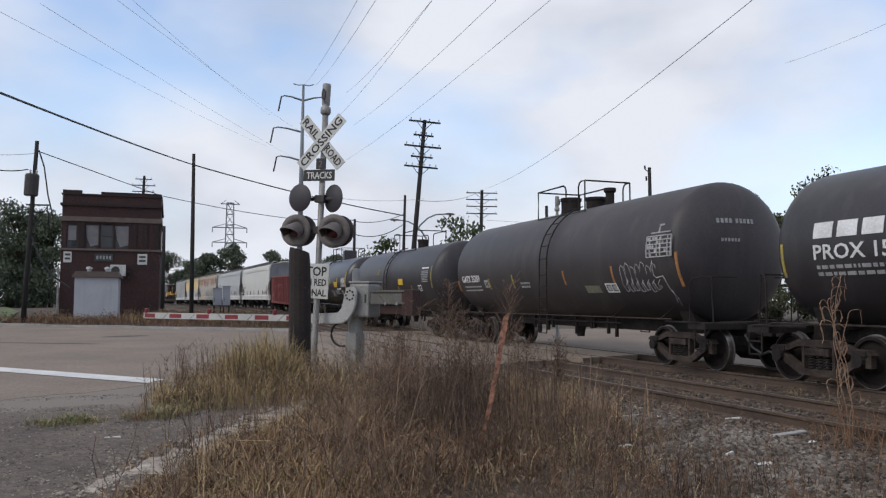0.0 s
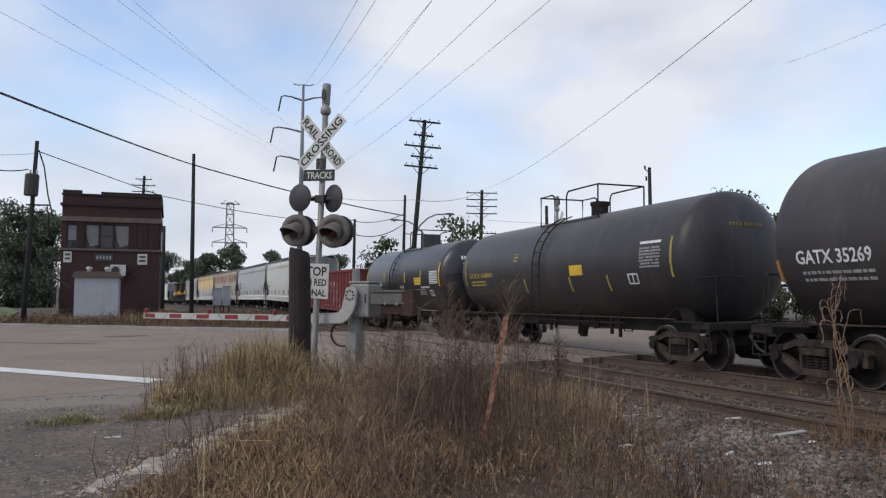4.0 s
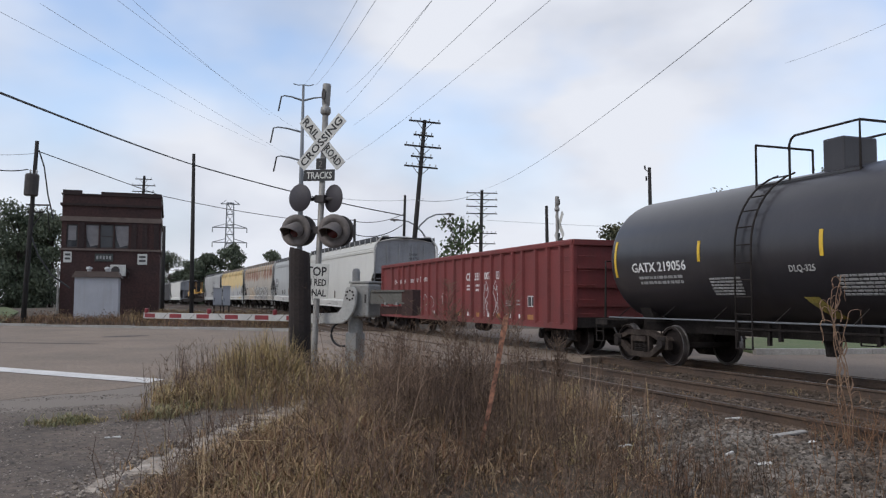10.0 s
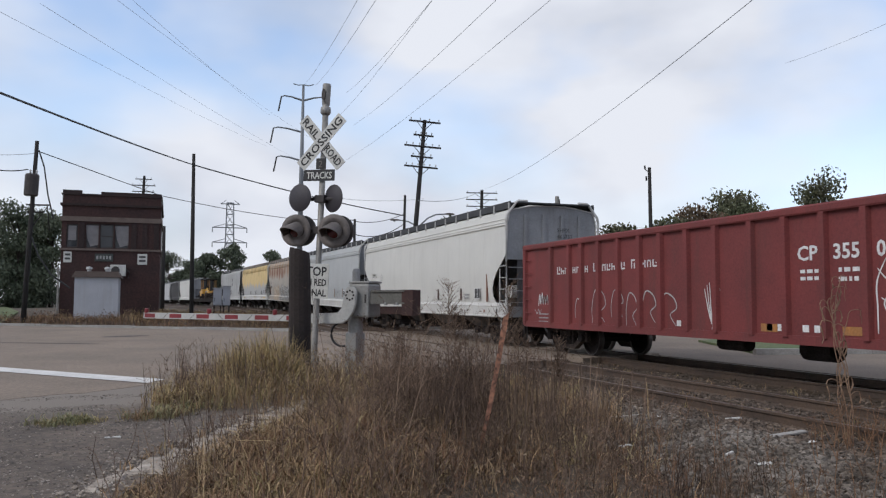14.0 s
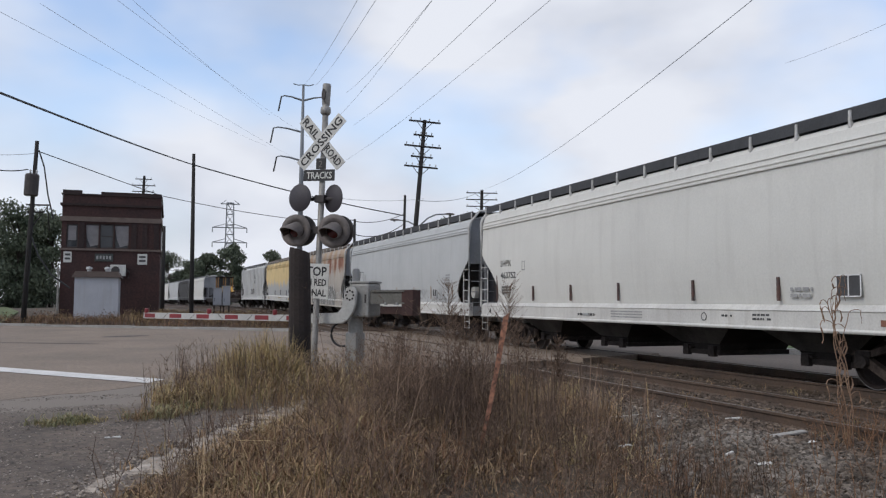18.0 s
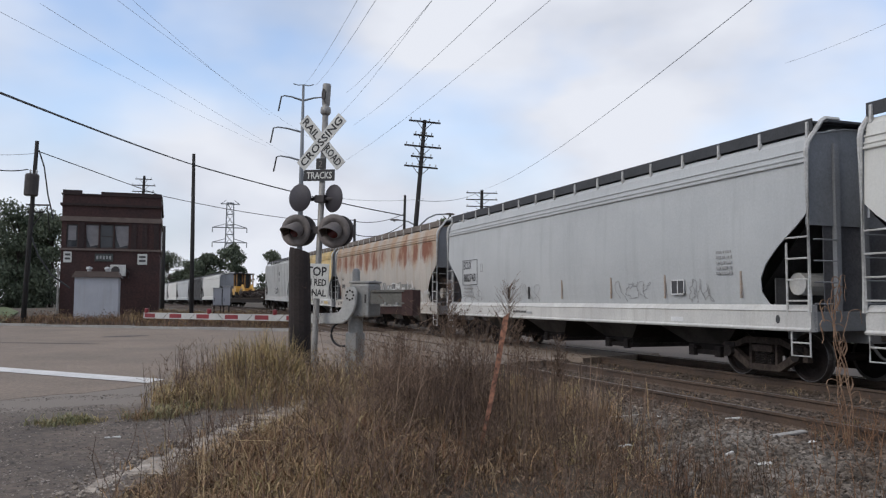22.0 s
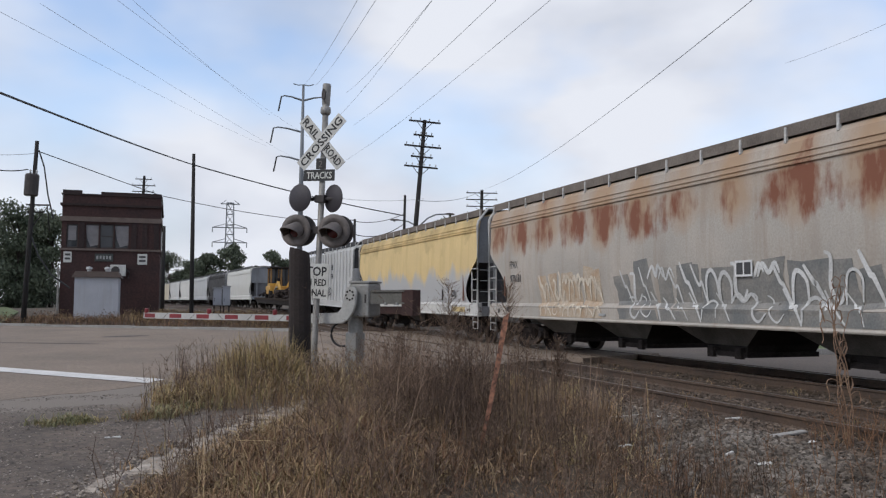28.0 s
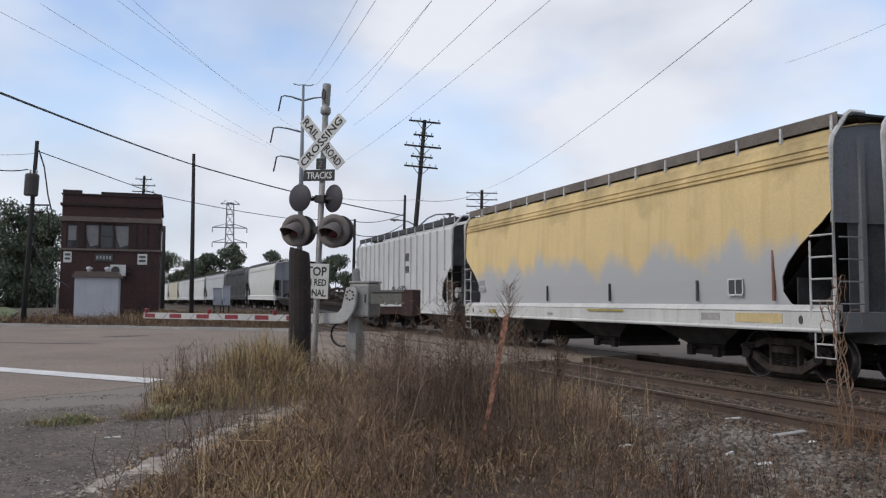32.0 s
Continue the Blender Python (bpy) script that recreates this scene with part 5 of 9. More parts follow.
def head_rows(x, z, n, h, step):
    """n bars side by side, like one row of characters."""
    return [(x + step * k, z, step * 0.68, h) for k in range(n)]


def head_tank():
    car = tank_car(-4.2, 12.05, BLACK_TANK, "black tank car with large white painted name", r=1.40, zc=2.38, ladder=0.0)
    hl, zc, r = 8.125, 2.38, 1.403
    # the maker's name as plain white blocks
    tank_bars(car, [(hl - 1.30 - 0.50 * k, 2.50, 0.40, 0.27) for k in range(6)], STENCIL, zc, r, "name_block", "large white block letters of a name")
    tank_word(car, "PROX 154", 0.25, STENCIL, hl - 1.30, 2.14, zc, r, 1.75)
    tank_bars(car, [(hl - 0.55, 1.85, 0.06, 0.6)], DULL_YELLOW, zc, r, "reflector", "faded yellow reflector strip")
    rng = random.Random(3)
    tank_bars(car, lines_of(hl - 1.33, 1.98, 1.8, 2, 0.06, 0.06, rng), DIM_STENCIL, zc, r)
    return car


def old_tank():
    car = tank_car(14.1, 27.65, GREY_TANK, "dusty black tank car with white graffiti and faded marks", r=1.565, zc=2.525, platform=(-1.33, 1.5), ladder=-0.62, dome=0.75, extra_dome=True, rail=0.68, truck_in=0.85, dome_r=0.29, dome_h=0.45)
    hl, zc, r = 6.775, 2.525, 1.568
    rng = random.Random(4)
    tank_word(car, "GATX 35269", 0.235, STENCIL, 5.82, 2.06, zc, r, 1.55)
    tank_bars(car, lines_of(5.75, 1.88, 1.5, 2, 0.05, 0.08, rng), DIM_STENCIL, zc, r)
    tank_bars(car, frame_bars(3.9, 1.86, 0.28, 0.25), FADED_WHITE, zc, r, "placard_frame", "rubbed white stencilled frame")
    tank_bars(car, [(3.58, 1.80, 0.07, 0.36)], DULL_YELLOW, zc, r, "reflector", "faded yellow reflector strip")
    tank_bars(car, lines_of(1.2, 1.92, 0.6, 2, 0.06, 0.05, rng), DIM_STENCIL, zc, r)
    # the framed table of data, its cells partly rubbed out
    cells = [(-5.45, 2.40 + 0.092 * k, 0.9, 0.022) for k in range(6)] + [(-5.45 - 0.128 * k, 2.40, 0.03, 0.46) for k in range(8) if k not in (2, 5)]
    cells += [(-5.5 - 0.09 * k, 2.42 + 0.092 * rng.randint(0, 4), 0.06, 0.06) for k in range(10) for _ in range(2)]
    tank_bars(car, cells, FADED_WHITE, zc, r, "data_panel", "white stencilled data panel")
    tank_bars(car, [(-5.6, 2.93, 0.7, 0.03), (-5.86, 2.93, 0.05, 0.2), (-5.86, 3.10, 0.16, 0.04)], DIM_STENCIL, zc, r, "data_panel", "white smear above the data panel")
    tank_bars(car, [(-2.5, 1.60, 0.70, 0.2)], SAGE, zc, r, "placard", "greenish grey placard")
    tank_bars(car, frame_bars(-3.48, 1.60, 0.52, 0.25), STENCIL, zc, r, "placard_frame", "white placard frame")
    tank_bars(car, [(-3.56, 1.66, 0.14, 0.13), (-3.80, 1.66, 0.14, 0.13)], FADED_WHITE, zc, r, "placard_frame", "white marks in the frame")
    for y, z, h in ((6.3, 1.75, 0.4), (-1.5, 1.85, 0.4), (-3.92, 1.86, 0.42), (-6.5, 1.72, 0.76)):
        tank_bars(car, [(y, z, 0.07, h)], ORANGE_MARK, zc, r, "reflector", "faded orange reflector strip")
    tank_bars(car, [(1.76, 1.80, 0.075, 0.44)], DULL_YELLOW, zc, r, "reflector", "faded yellow reflector strip")
    # tall overlapping hoops with a long drip, in thin chalky paint
    bm = B()
    for k in range(7):
        y0, w, top = -4.3 - 0.21 * k, 0.2, 2.28 + 0.05 * math.sin(k * 2.1)
        hoop = [(0.0, y0, 1.86 - 0.03 * k), (0.0, y0 - 0.02, top - 0.09), (0.0, y0 - w * 0.4, top), (0.0, y0 - w * 0.9, top - 0.05), (0.0, y0 - w, 1.88 - 0.03 * k)]
        tube(bm, hoop, 0.011, 4)
        low = 1.62 + 0.04 * math.sin(k * 3.3)
        tube(bm, [(0.0, y0 + 0.04, 1.86), (0.0, y0 - 0.04, low), (0.0, y0 - 0.16, low + 0.02), (0.0, y0 - 0.12, 1.8), (0.0, y0 - 0.25, 1.9)], 0.011, 4)
    tube(bm, [(0.0, -5.65, 2.34), (0.0, -5.62, 2.0), (0.0, -5.7, 1.94), (0.0, -5.95, 1.98), (0.0, -6.08, 1.55), (0.0, -6.0, 1.3)], 0.014, 4)
    tube(bm, [(0.0, -5.95, 1.98), (0.0, -6.02, 1.66), (0.0, -6.12, 1.4), (0.0, -6.04, 1.2)], 0.012, 4)
    for v in bm.verts:
        v.co.x = max(-0.006, min(0.0, v.co.x))
    wrap(bm, zc, r + 0.003)
    part("graffiti", bm, FADED_WHITE, car, "scrawled chalky white graffiti")
    head_bars(car, hl, 2.525, 1.565, head_rows(-0.62, 3.12, 4, 0.10, 0.10) + head_rows(-0.16, 3.12, 5, 0.10, 0.10) + head_rows(-0.55, 2.72, 6, 0.07, 0.08), DIM_STENCIL)
    return car


OCHRE = mat("rubbed_ochre_mark", (0.20, 0.155, 0.06), (0.13, 0.105, 0.055), 5.0, 0.85, fine=0.3)


def yellow_marked_tank():
    car = tank_car(29.65, 43.15, BLACK_TANK, "black tank car with yellow stencils and a yellow placard", r=1.45, zc=2.42, platform=(-1.85, 1.48), ladder=0.24, dome=-0.75, dome_h=0.37, rail=0.71, dome_r=0.24)
    hl, zc, r = 6.75, 2.42, 1.453
    rng = random.Random(5)
    tank_word(car, "UTLX 668001", 0.16, DULL_YELLOW, 4.8, 2.2, zc, r, 1.9)
    tank_bars(car, lines_of(4.75, 2.05, 1.2, 2, 0.05, 0.06, rng), DULL_YELLOW, zc, r)
    tank_bars(car, [(-2.22, 2.11, 0.66, 0.27)], YELLOW_MARK, zc, r, "placard", "bright yellow placard")
    tank_bars(car, lines_of(1.28, 2.84, 0.27, 3, 0.05, 0.05, rng), DULL_YELLOW, zc, r)
    for y in (0.65, -2.1, -4.0):
        tank_bars(car, [(y, 1.66, 0.07, 0.42)], DULL_YELLOW, zc, r, "reflector", "faded yellow reflector strip")
    tank_bars(car, lines_of(-5.5, 2.62, 0.8, 7, 0.04, 0.03, rng, 0.09), DIM_STENCIL, zc, r, "data_panel", "grey block of stencilled data")
    tank_bars(car, [(-5.5, 2.74, 0.8, 0.06)], STENCIL, zc, r, "data_panel", "white stripe above the data panel")
    tank_bars(car, frame_bars(-4.95, 1.82, 0.4, 0.26), STENCIL, zc, r, "placard_frame", "white placard frame")
    tank_scrawl(car, 4.6, 1.58, 1.7, 0.3, OCHRE, zc, r, 31, 7, 0.014)
    tank_bars(car, [(5.25, 1.95, 0.07, 0.9), (-6.65, 1.95, 0.07, 0.9)], DULL_YELLOW, zc, r, "reflector", "faded yellow reflector strip")
    slide(car, 0.65)
    head_bars(car, hl, 2.42, 1.45, head_rows(-0.42, 3.05, 4, 0.085, 0.085) + head_rows(-0.04, 3.05, 6, 0.085, 0.085), OCHRE)
    return car


def new_tank():
    car = tank_car(44.62, 56.62, NEW_TANK, "clean glossy black tank car with white stencils and yellow reflectors", r=1.45, zc=2.42, platform=(-1.22, 1.28), ladder=0.75, dome=-0.33, box_dome=True, dome_mat=NEW_TANK, rail=0.66, grab=2.45, truck_in=1.12)
    hl, zc, r = 6.0, 2.42, 1.453
    rng = random.Random(6)
    tank_word(car, "GATX 219056", 0.21, STENCIL, 4.32, 2.09, zc, r, 1.98)
    tank_bars(car, lines_of(4.1, 1.93, 1.6, 2, 0.06, 0.06, rng), DIM_STENCIL, zc, r)
    tank_bars(car, lines_of(1.68, 1.86, 0.9, 6, 0.035, 0.035, rng), DIM_STENCIL, zc, r)
    tank_word(car, "DLQ-325", 0.12, FADED_WHITE, -0.53, 1.93, zc, r, 0.6)
    tank_bars(car, lines_of(-1.54, 1.83, 0.95, 6, 0.035, 0.035, rng), DIM_STENCIL, zc, r)
    tank_word(car, "SR-9754 FRA AP", 0.09, STENCIL, -3.46, 1.93, zc, r, 1.06)
    tank_bars(car, lines_of(-2.84, 1.86, 1.1, 4, 0.032, 0.035, rng), DIM_STENCIL, zc, r)
    tank_bars(car, [(-2.68, 2.09, 0.76, 0.3)], YELLOW_MARK, zc, r, "placard", "bright yellow placard")
    tank_bars(car, lines_of(-2.72, 2.28, 0.68, 2, 0.05, 0.05, rng), DULL_YELLOW, zc, r + 0.004)
    tank_bars(car, lines_of(-4.6, 2.58, 0.95, 8, 0.038, 0.028, rng, 0.09), STENCIL, zc, r, "data_panel", "block of white stencilled data")
    tank_bars(car, frame_bars(-4.41, 1.59, 0.39, 0.27), STENCIL, zc, r, "placard_frame", "white placard frame")
    for y, z, h in ((5.05, 2.0, 0.86), (1.93, 2.25, 0.42), (-1.28, 2.2, 0.45), (-3.46, 2.2, 0.47), (-5.69, 2.0, 0.92)):
        tank_bars(car, [(y, z, 0.08, h)], YELLOW_MARK, zc, r, "reflector", "yellow reflector strip")
    bm = B()
    rows = []
    for k in range(5):
        z = 1.52 - 0.095 * k
        y0 = -0.60 - 0.07 * k
        w = 0.34 - 0.01 * k
        x = -math.sqrt((r + 0.006) ** 2 - (z - zc) ** 2)
        rows.append((bm.verts.new((x, y0, z)), bm.verts.new((x, y0 - w, z))))
    for p, q in zip(rows, rows[1:]):
        bm.faces.new((p[0], p[1], q[1], q[0]))
    part("panel", bm, DULL_YELLOW, car, "yellow-green slanting patch")
    slide(car, 0.275)
    head_bars(car, hl, 2.42, 1.45, head_rows(-0.66, 3.05, 4, 0.13, 0.11) + head_rows(-0.16, 3.05, 6, 0.13, 0.11) + head_rows(-0.6, 2.85, 9, 0.06, 0.07), STENCIL)
    return car


head_tank()
old_tank()
yellow_marked_tank()
new_tank()
gondola(57.85, 76.25)


FADED_RED = mat("faded_red_reflector", (0.23, 0.10, 0.065), (0.15, 0.075, 0.055), 6.0, 0.8, fine=0.3)
RUSTY_MARK = mat("rusty_dark_reflector", (0.13, 0.065, 0.05), (0.06, 0.045, 0.045), 6.0, 0.8)


def white_hopper():
    car = hopper(77.3, 94.65, HOP_WHITE, "off-white smooth-sided covered hopper car", plate=PLATE)
    hl = 8.675
    rng = random.Random(41)
    fit_word(car, "SHPX", 0.19, 7.15, 6.35, 2.5, DARK_STENCIL, -1.598)
    fit_word(car, "463752", 0.19, 7.15, 6.05, 2.13, DARK_STENCIL, -1.592)
    for z, word in ((3.62, "SHPX"), (3.42, "463752")):
        bm = letters(word, 0.13, 0.002)
        bmesh.ops.transform(bm, matrix=Matrix(((1, 0, 0, 0.15), (0, 0, 1, -hl - 0.004), (0, 1, 0, z), (0, 0, 0, 1))), verts=bm.verts)
        part("lettering", bm, DARK_STENCIL, car, "dark stencilled end lettering")
    bars(car, [(5.6, 2.35, 0.2, 0.02), (5.6, 2.6, 0.2, 0.02), (5.6, 2.35, 0.02, 0.27), (5.42, 2.35, 0.02, 0.27)], DIM_STENCIL, -1.605)
    bars(car, lines_of(7.1, 1.85, 0.7, 3, 0.04, 0.05, rng), DARK_STENCIL, -1.58)
    reflectors(car, (4.92, 2.72, 0.43, -2.35, -4.73), RUSTY_MARK, z=1.45, h=0.42, w=0.055)
    reflectors(car, (7.45,), RUSTY_MARK, z=1.45, h=0.8, w=0.04)
    reflectors(car, (-7.07,), FADED_RED, z=1.41, h=0.9)
    bars(car, [(-6.0, 1.52, 0.5, 0.34)], DARK_STENCIL, -1.575, "data_panel", "black data panel")
    panel_of_bars(car, -6.0, 1.51, 0.5, 0.36, -1.58)
    bars(car, lines_of(-5.0, 1.62, 0.5, 2, 0.06, 0.05, rng), DIM_STENCIL, -1.565)
    bars(car, lines_of(2.3, 1.08, 0.9, 1, 0.06, 0.04, rng), DARK_STENCIL, -1.606)
    bars(car, lines_of(0.72, 1.19, 1.3, 3, 0.028, 0.035, rng, 0.3), DIM_STENCIL, -1.606)
    bm = B()
    lathe(bm, [(0.065, 0), (0.085, 0), (0.085, 0.004), (0.065, 0.004)], pose(-1.602, -2.72, 1.14, 0, -90, 0), 20, caps=False)
    part("emblem", bm, DARK_STENCIL, car, "small dark ring mark")
    bars(car, lines_of(-3.25, 1.15, 0.32, 1, 0.04, 0.04, rng, 0.08), DARK_STENCIL, -1.606)
    bars(car, lines_of(-4.1, 1.18, 0.46, 2, 0.035, 0.04, rng, 0.08), DARK_STENCIL, -1.606)
    bars(car, [(-6.86, 1.06, 0.1, 0.1)], FADED_RED, -1.606, "placard", "small red square mark")


FADED_MARK = mat("washed_out_reflector", (0.40, 0.31, 0.24), (0.34, 0.30, 0.27), 5.0, 0.8)


def grey_hopper():
    car = hopper(95.75, 113.1, HOP_GREY, "light grey smooth-sided covered hopper car with faint graffiti", plate=PLATE)
    rng = random.Random(42)
    fit_word(car, "ECUX", 0.27, 7.09, 6.38, 2.52, DARK_STENCIL, -1.604)
    fit_word(car, "882743", 0.26, 7.09, 6.03, 2.1, DARK_STENCIL, -1.598)
    bars(car, [(7.18, 1.98, 1.32, 0.02), (7.18, 2.82, 1.32, 0.02), (7.18, 1.98, 0.025, 0.85), (5.88, 1.98, 0.025, 0.85)], DARK_STENCIL, -1.606)
    bars(car, [(5.6, 2.4, 0.2, 0.02), (5.6, 2.65, 0.2, 0.02), (5.6, 2.4, 0.02, 0.27), (5.42, 2.4, 0.02, 0.27)], DIM_STENCIL, -1.604)
    bars(car, lines_of(7.1, 1.85, 0.8, 3, 0.06, 0.06, rng), DIM_STENCIL, -1.585)
    reflectors(car, (3.4, 2.0), HOP_DARK, z=1.5, h=0.35, w=0.04)
    reflectors(car, (0.0, -2.45, -4.6, -6.97), FADED_MARK, z=1.5, h=0.5, w=0.03)
    for k, (y, w) in enumerate(((6.9, 1.3), (3.0, 1.6), (-2.6, 1.4), (-5.4, 0.7))):
        scrawl(car, y, 1.40, w, 0.55, DIM_STENCIL, -0.008, 50 + k, 6, 0.02, label="faint grey graffiti")
    bars(car, lines_of(-6.3, 2.36, 0.45, 5, 0.05, 0.05, rng), DIM_STENCIL, -1.6)
    bars(car, [(-4.83, 1.6, 0.43, 0.28)], DARK_STENCIL, -1.58, "data_panel", "black data panel")
    panel_of_bars(car, -4.82, 1.58, 0.45, 0.31, -1.584)
    bars(car, [(-4.85, 1.02, 0.4, 0.1)], STENCIL, -1.606, "patch", "white paint patch")
    bars(car, lines_of(3.0, 1.1, 0.9, 1, 0.06, 0.04, rng), DARK_STENCIL, -1.606)


def paint_field(car, y, z, w, h, seed, n, fill, label):
    """The ground of a piece of graffiti: overlapping ragged blocks of paint."""
    rng = random.Random(seed)
    for k in range(n):
        c, ww = y - w * (k + 0.5) / n, w / n * rng.uniform(0.9, 1.35)
        top, slant = z + h * rng.uniform(0.78, 1.12), rng.uniform(-0.25, 0.3)
        steep = rng.uniform(-0.2, 0.2)
        bm = B()
        rows = []
        for i in range(13):
            zz = z + (top - z) * i / 12
            yy = c + slant * (zz - z)
            half = ww / 2 * (1 + 0.25 * noise.noise(Vector((zz * 5, k * 3.7, seed))))
            rows.append([bm.verts.new((-wall_x(zz + e) - 0.004 - 0.0004 * k, yy + u, min(zz + e, 2.5))) for u, e in ((half, steep * 0.2 * i / 12), (-half, -steep * 0.2 * i / 12))])
        for p, q in zip(rows, rows[1:]):
            bm.faces.new((p[0], p[1], q[1], q[0]))
        part("graffiti", bm, fill, car, label)


def strokes(car, y, z, w, h, seed, n, paint, thick, label):
    """Bold swinging outline strokes; no letters."""
    rng = random.Random(seed)
    for k in range(n):
        c = y - w * (k + 0.5) / n
        ww = w / n
        kind = rng.choice(("hook", "wave", "bow", "slash"))
        a = rng.uniform(0.8, 1.05) * h
        if kind == "hook":
            pts = [(c + ww * 0.5, z + a), (c + ww * 0.1, z + a * 0.85), (c + ww * 0.25, z + a * 0.3), (c - ww * 0.2, z + a * 0.08), (c - ww * 0.6, z + a * 0.35)]
        elif kind == "wave":
            pts = [(c + ww * 0.7, z + a * 0.7), (c + ww * 0.25, z + a), (c - ww * 0.1, z + a * 0.72), (c - ww * 0.5, z + a * 0.98), (c - ww * 0.85, z + a * 0.75)]
        elif kind == "bow":
            pts = [(c + ww * 0.5, z + a * 0.05), (c + ww * 0.35, z + a * 0.6), (c - ww * 0.05, z + a * 0.8), (c - ww * 0.45, z + a * 0.55), (c - ww * 0.4, z + a * 0.1)]
        else:
            pts = [(c + ww * 0.6, z + a * 1.02), (c + ww * 0.15, z + a * 0.55), (c - ww * 0.1, z + a * 0.5), (c - ww * 0.5, z - a * 0.02)]
        pts = [(p + rng.gauss(0, 0.05) * ww, min(2.45, q + rng.gauss(0, 0.03) * h)) for p, q in pts]
        bm = B()
        ribbon(bm, pts, thick * rng.uniform(0.7, 1.4), 0.016 + 0.0006 * k)
        part("graffiti", bm, paint, car, label)


def graffiti_hopper():
    car = hopper(114.3, 131.95, HOP_RUST, "grey covered hopper car with heavy rust patches and graffiti", top_walk=GRIMY_WALK, sill=HOP_RUST, plate=mat("pale_bay_paint", (0.30, 0.285, 0.26), (0.16, 0.15, 0.135), 1.2, 0.8, fine=0.3))
    fit_word(car, "FPAX", 0.22, 7.28, 6.72, 2.42, DARK_STENCIL, -1.598)
    fit_word(car, "970181", 0.22, 7.25, 6.52, 2.0, DARK_STENCIL, -1.592)
    reflectors(car, (7.68,), FADED_RED, z=1.60, h=0.6, w=0.05)
    bars(car, [(7.5, 1.13, 0.2, 0.12)], DARK_STENCIL, -1.606, "data_panel", "small dark framed mark")
    tan = mat("tan_graffiti", (0.45, 0.32, 0.21), (0.52, 0.45, 0.36), 2.6, 0.7, fine=0.3)
    pale = mat("pale_graffiti", (0.70, 0.64, 0.53), (0.54, 0.46, 0.37), 2.5, 0.7, fine=0.25)
    rim = mat("chalky_graffiti", (0.70, 0.70, 0.685), (0.50, 0.50, 0.49), 1.4, 0.7)
    grey = mat("grey_graffiti", (0.165, 0.17, 0.168), (0.30, 0.28, 0.25), 1.3, 0.6, fine=0.3)
    paint_field(car, 5.2, 1.02, 3.2, 1.15, 61, 7, tan, "faded tan graffiti ground")
    strokes(car, 5.3, 1.42, 3.3, 0.75, 68, 12, pale, 0.085, "cream graffiti stroke")
    strokes(car, 5.2, 1.04, 3.2, 0.36, 71, 10, pale, 0.06, "cream graffiti stroke")
    paint_field(car, 1.1, 1.02, 7.3, 1.22, 62, 15, grey, "dark grey graffiti ground")
    strokes(car, 1.1, 1.36, 7.2, 0.88, 63, 19, rim, 0.075, "white graffiti outline")
    strokes(car, 0.8, 1.05, 6.6, 0.55, 66, 15, rim, 0.05, "white graffiti outline")
    strokes(car, -6.3, 1.3, 1.6, 0.6, 70, 6, rim, 0.05, "white graffiti outline")
    bars(car, [(-2.86, 1.9, 0.46, 0.30)], STENCIL, -1.622, "data_panel", "white data panel")
    bars(car, [(-2.9, 1.94, 0.17, 0.22), (-3.11, 1.94, 0.17, 0.22)], DARK_STENCIL, -1.626, "data_panel", "black data blocks")


def yellow_hopper():
    car = hopper(132.95, 149.1, HOP_YELLOW, "faded yellow covered hopper car weathered to grey below", plate=PLATE, bays=3, brake_end=False, top_walk=GRIMY_WALK)
    rng = random.Random(44)
    reflectors(car, (1.97, -1.25, -4.55), HOP_DARK, z=1.44, h=0.42, w=0.05)
    reflectors(car, (-6.68,), FADED_RED, z=1.45, h=0.95, w=0.05)
    bars(car, [(-5.50, 1.58, 0.38, 0.26)], DARK_STENCIL, -1.58, "data_panel", "black data panel")
    panel_of_bars(car, -5.48, 1.55, 0.42, 0.32, -1.585)
    bars(car, [(6.9, 1.75, 0.55, 0.13), (6.9, 1.95, 0.5, 0.16)], DIM_STENCIL, -1.585)
    bars(car, [(-4.7, 1.08, 0.55, 0.14)], CONCRETE, -1.606, "patch", "pale paint patch")
    bars(car, [(-5.7, 1.06, 1.2, 0.17)], mat("patchy_yellow", (0.6, 0.46, 0.22), None, 3.0, 0.7), -1.6065, "patch", "yellow paint patch")
    bars(car, [(-0.3, 1.2, 1.6, 0.05), (5.9, 1.06, 0.5, 0.12)], DULL_YELLOW, -1.632, "patch", "yellow paint stain")


def ribbed_hopper():
    car = hopper(150.4, 164.6, HOP_RIB, "white covered hopper car with upright ribs", ribs=18, bays=3, end=HOP_DARK, sill=HOP_RIB)
    bars(car, [(-1.2 - 0.16 * k, 3.1, 0.1, 0.34) for k in range(6)] + [(-1.2 - 0.16 * k, 2.6, 0.1, 0.3) for k in range(5)], DARK_STENCIL, -1.57)
    scrawl(car, 0.5, 1.5, 2.0, 0.6, DARK_STENCIL, -1.63, 70, 5, 0.06)


white_hopper()
grey_hopper()
graffiti_hopper()
yellow_hopper()
ribbed_hopper()


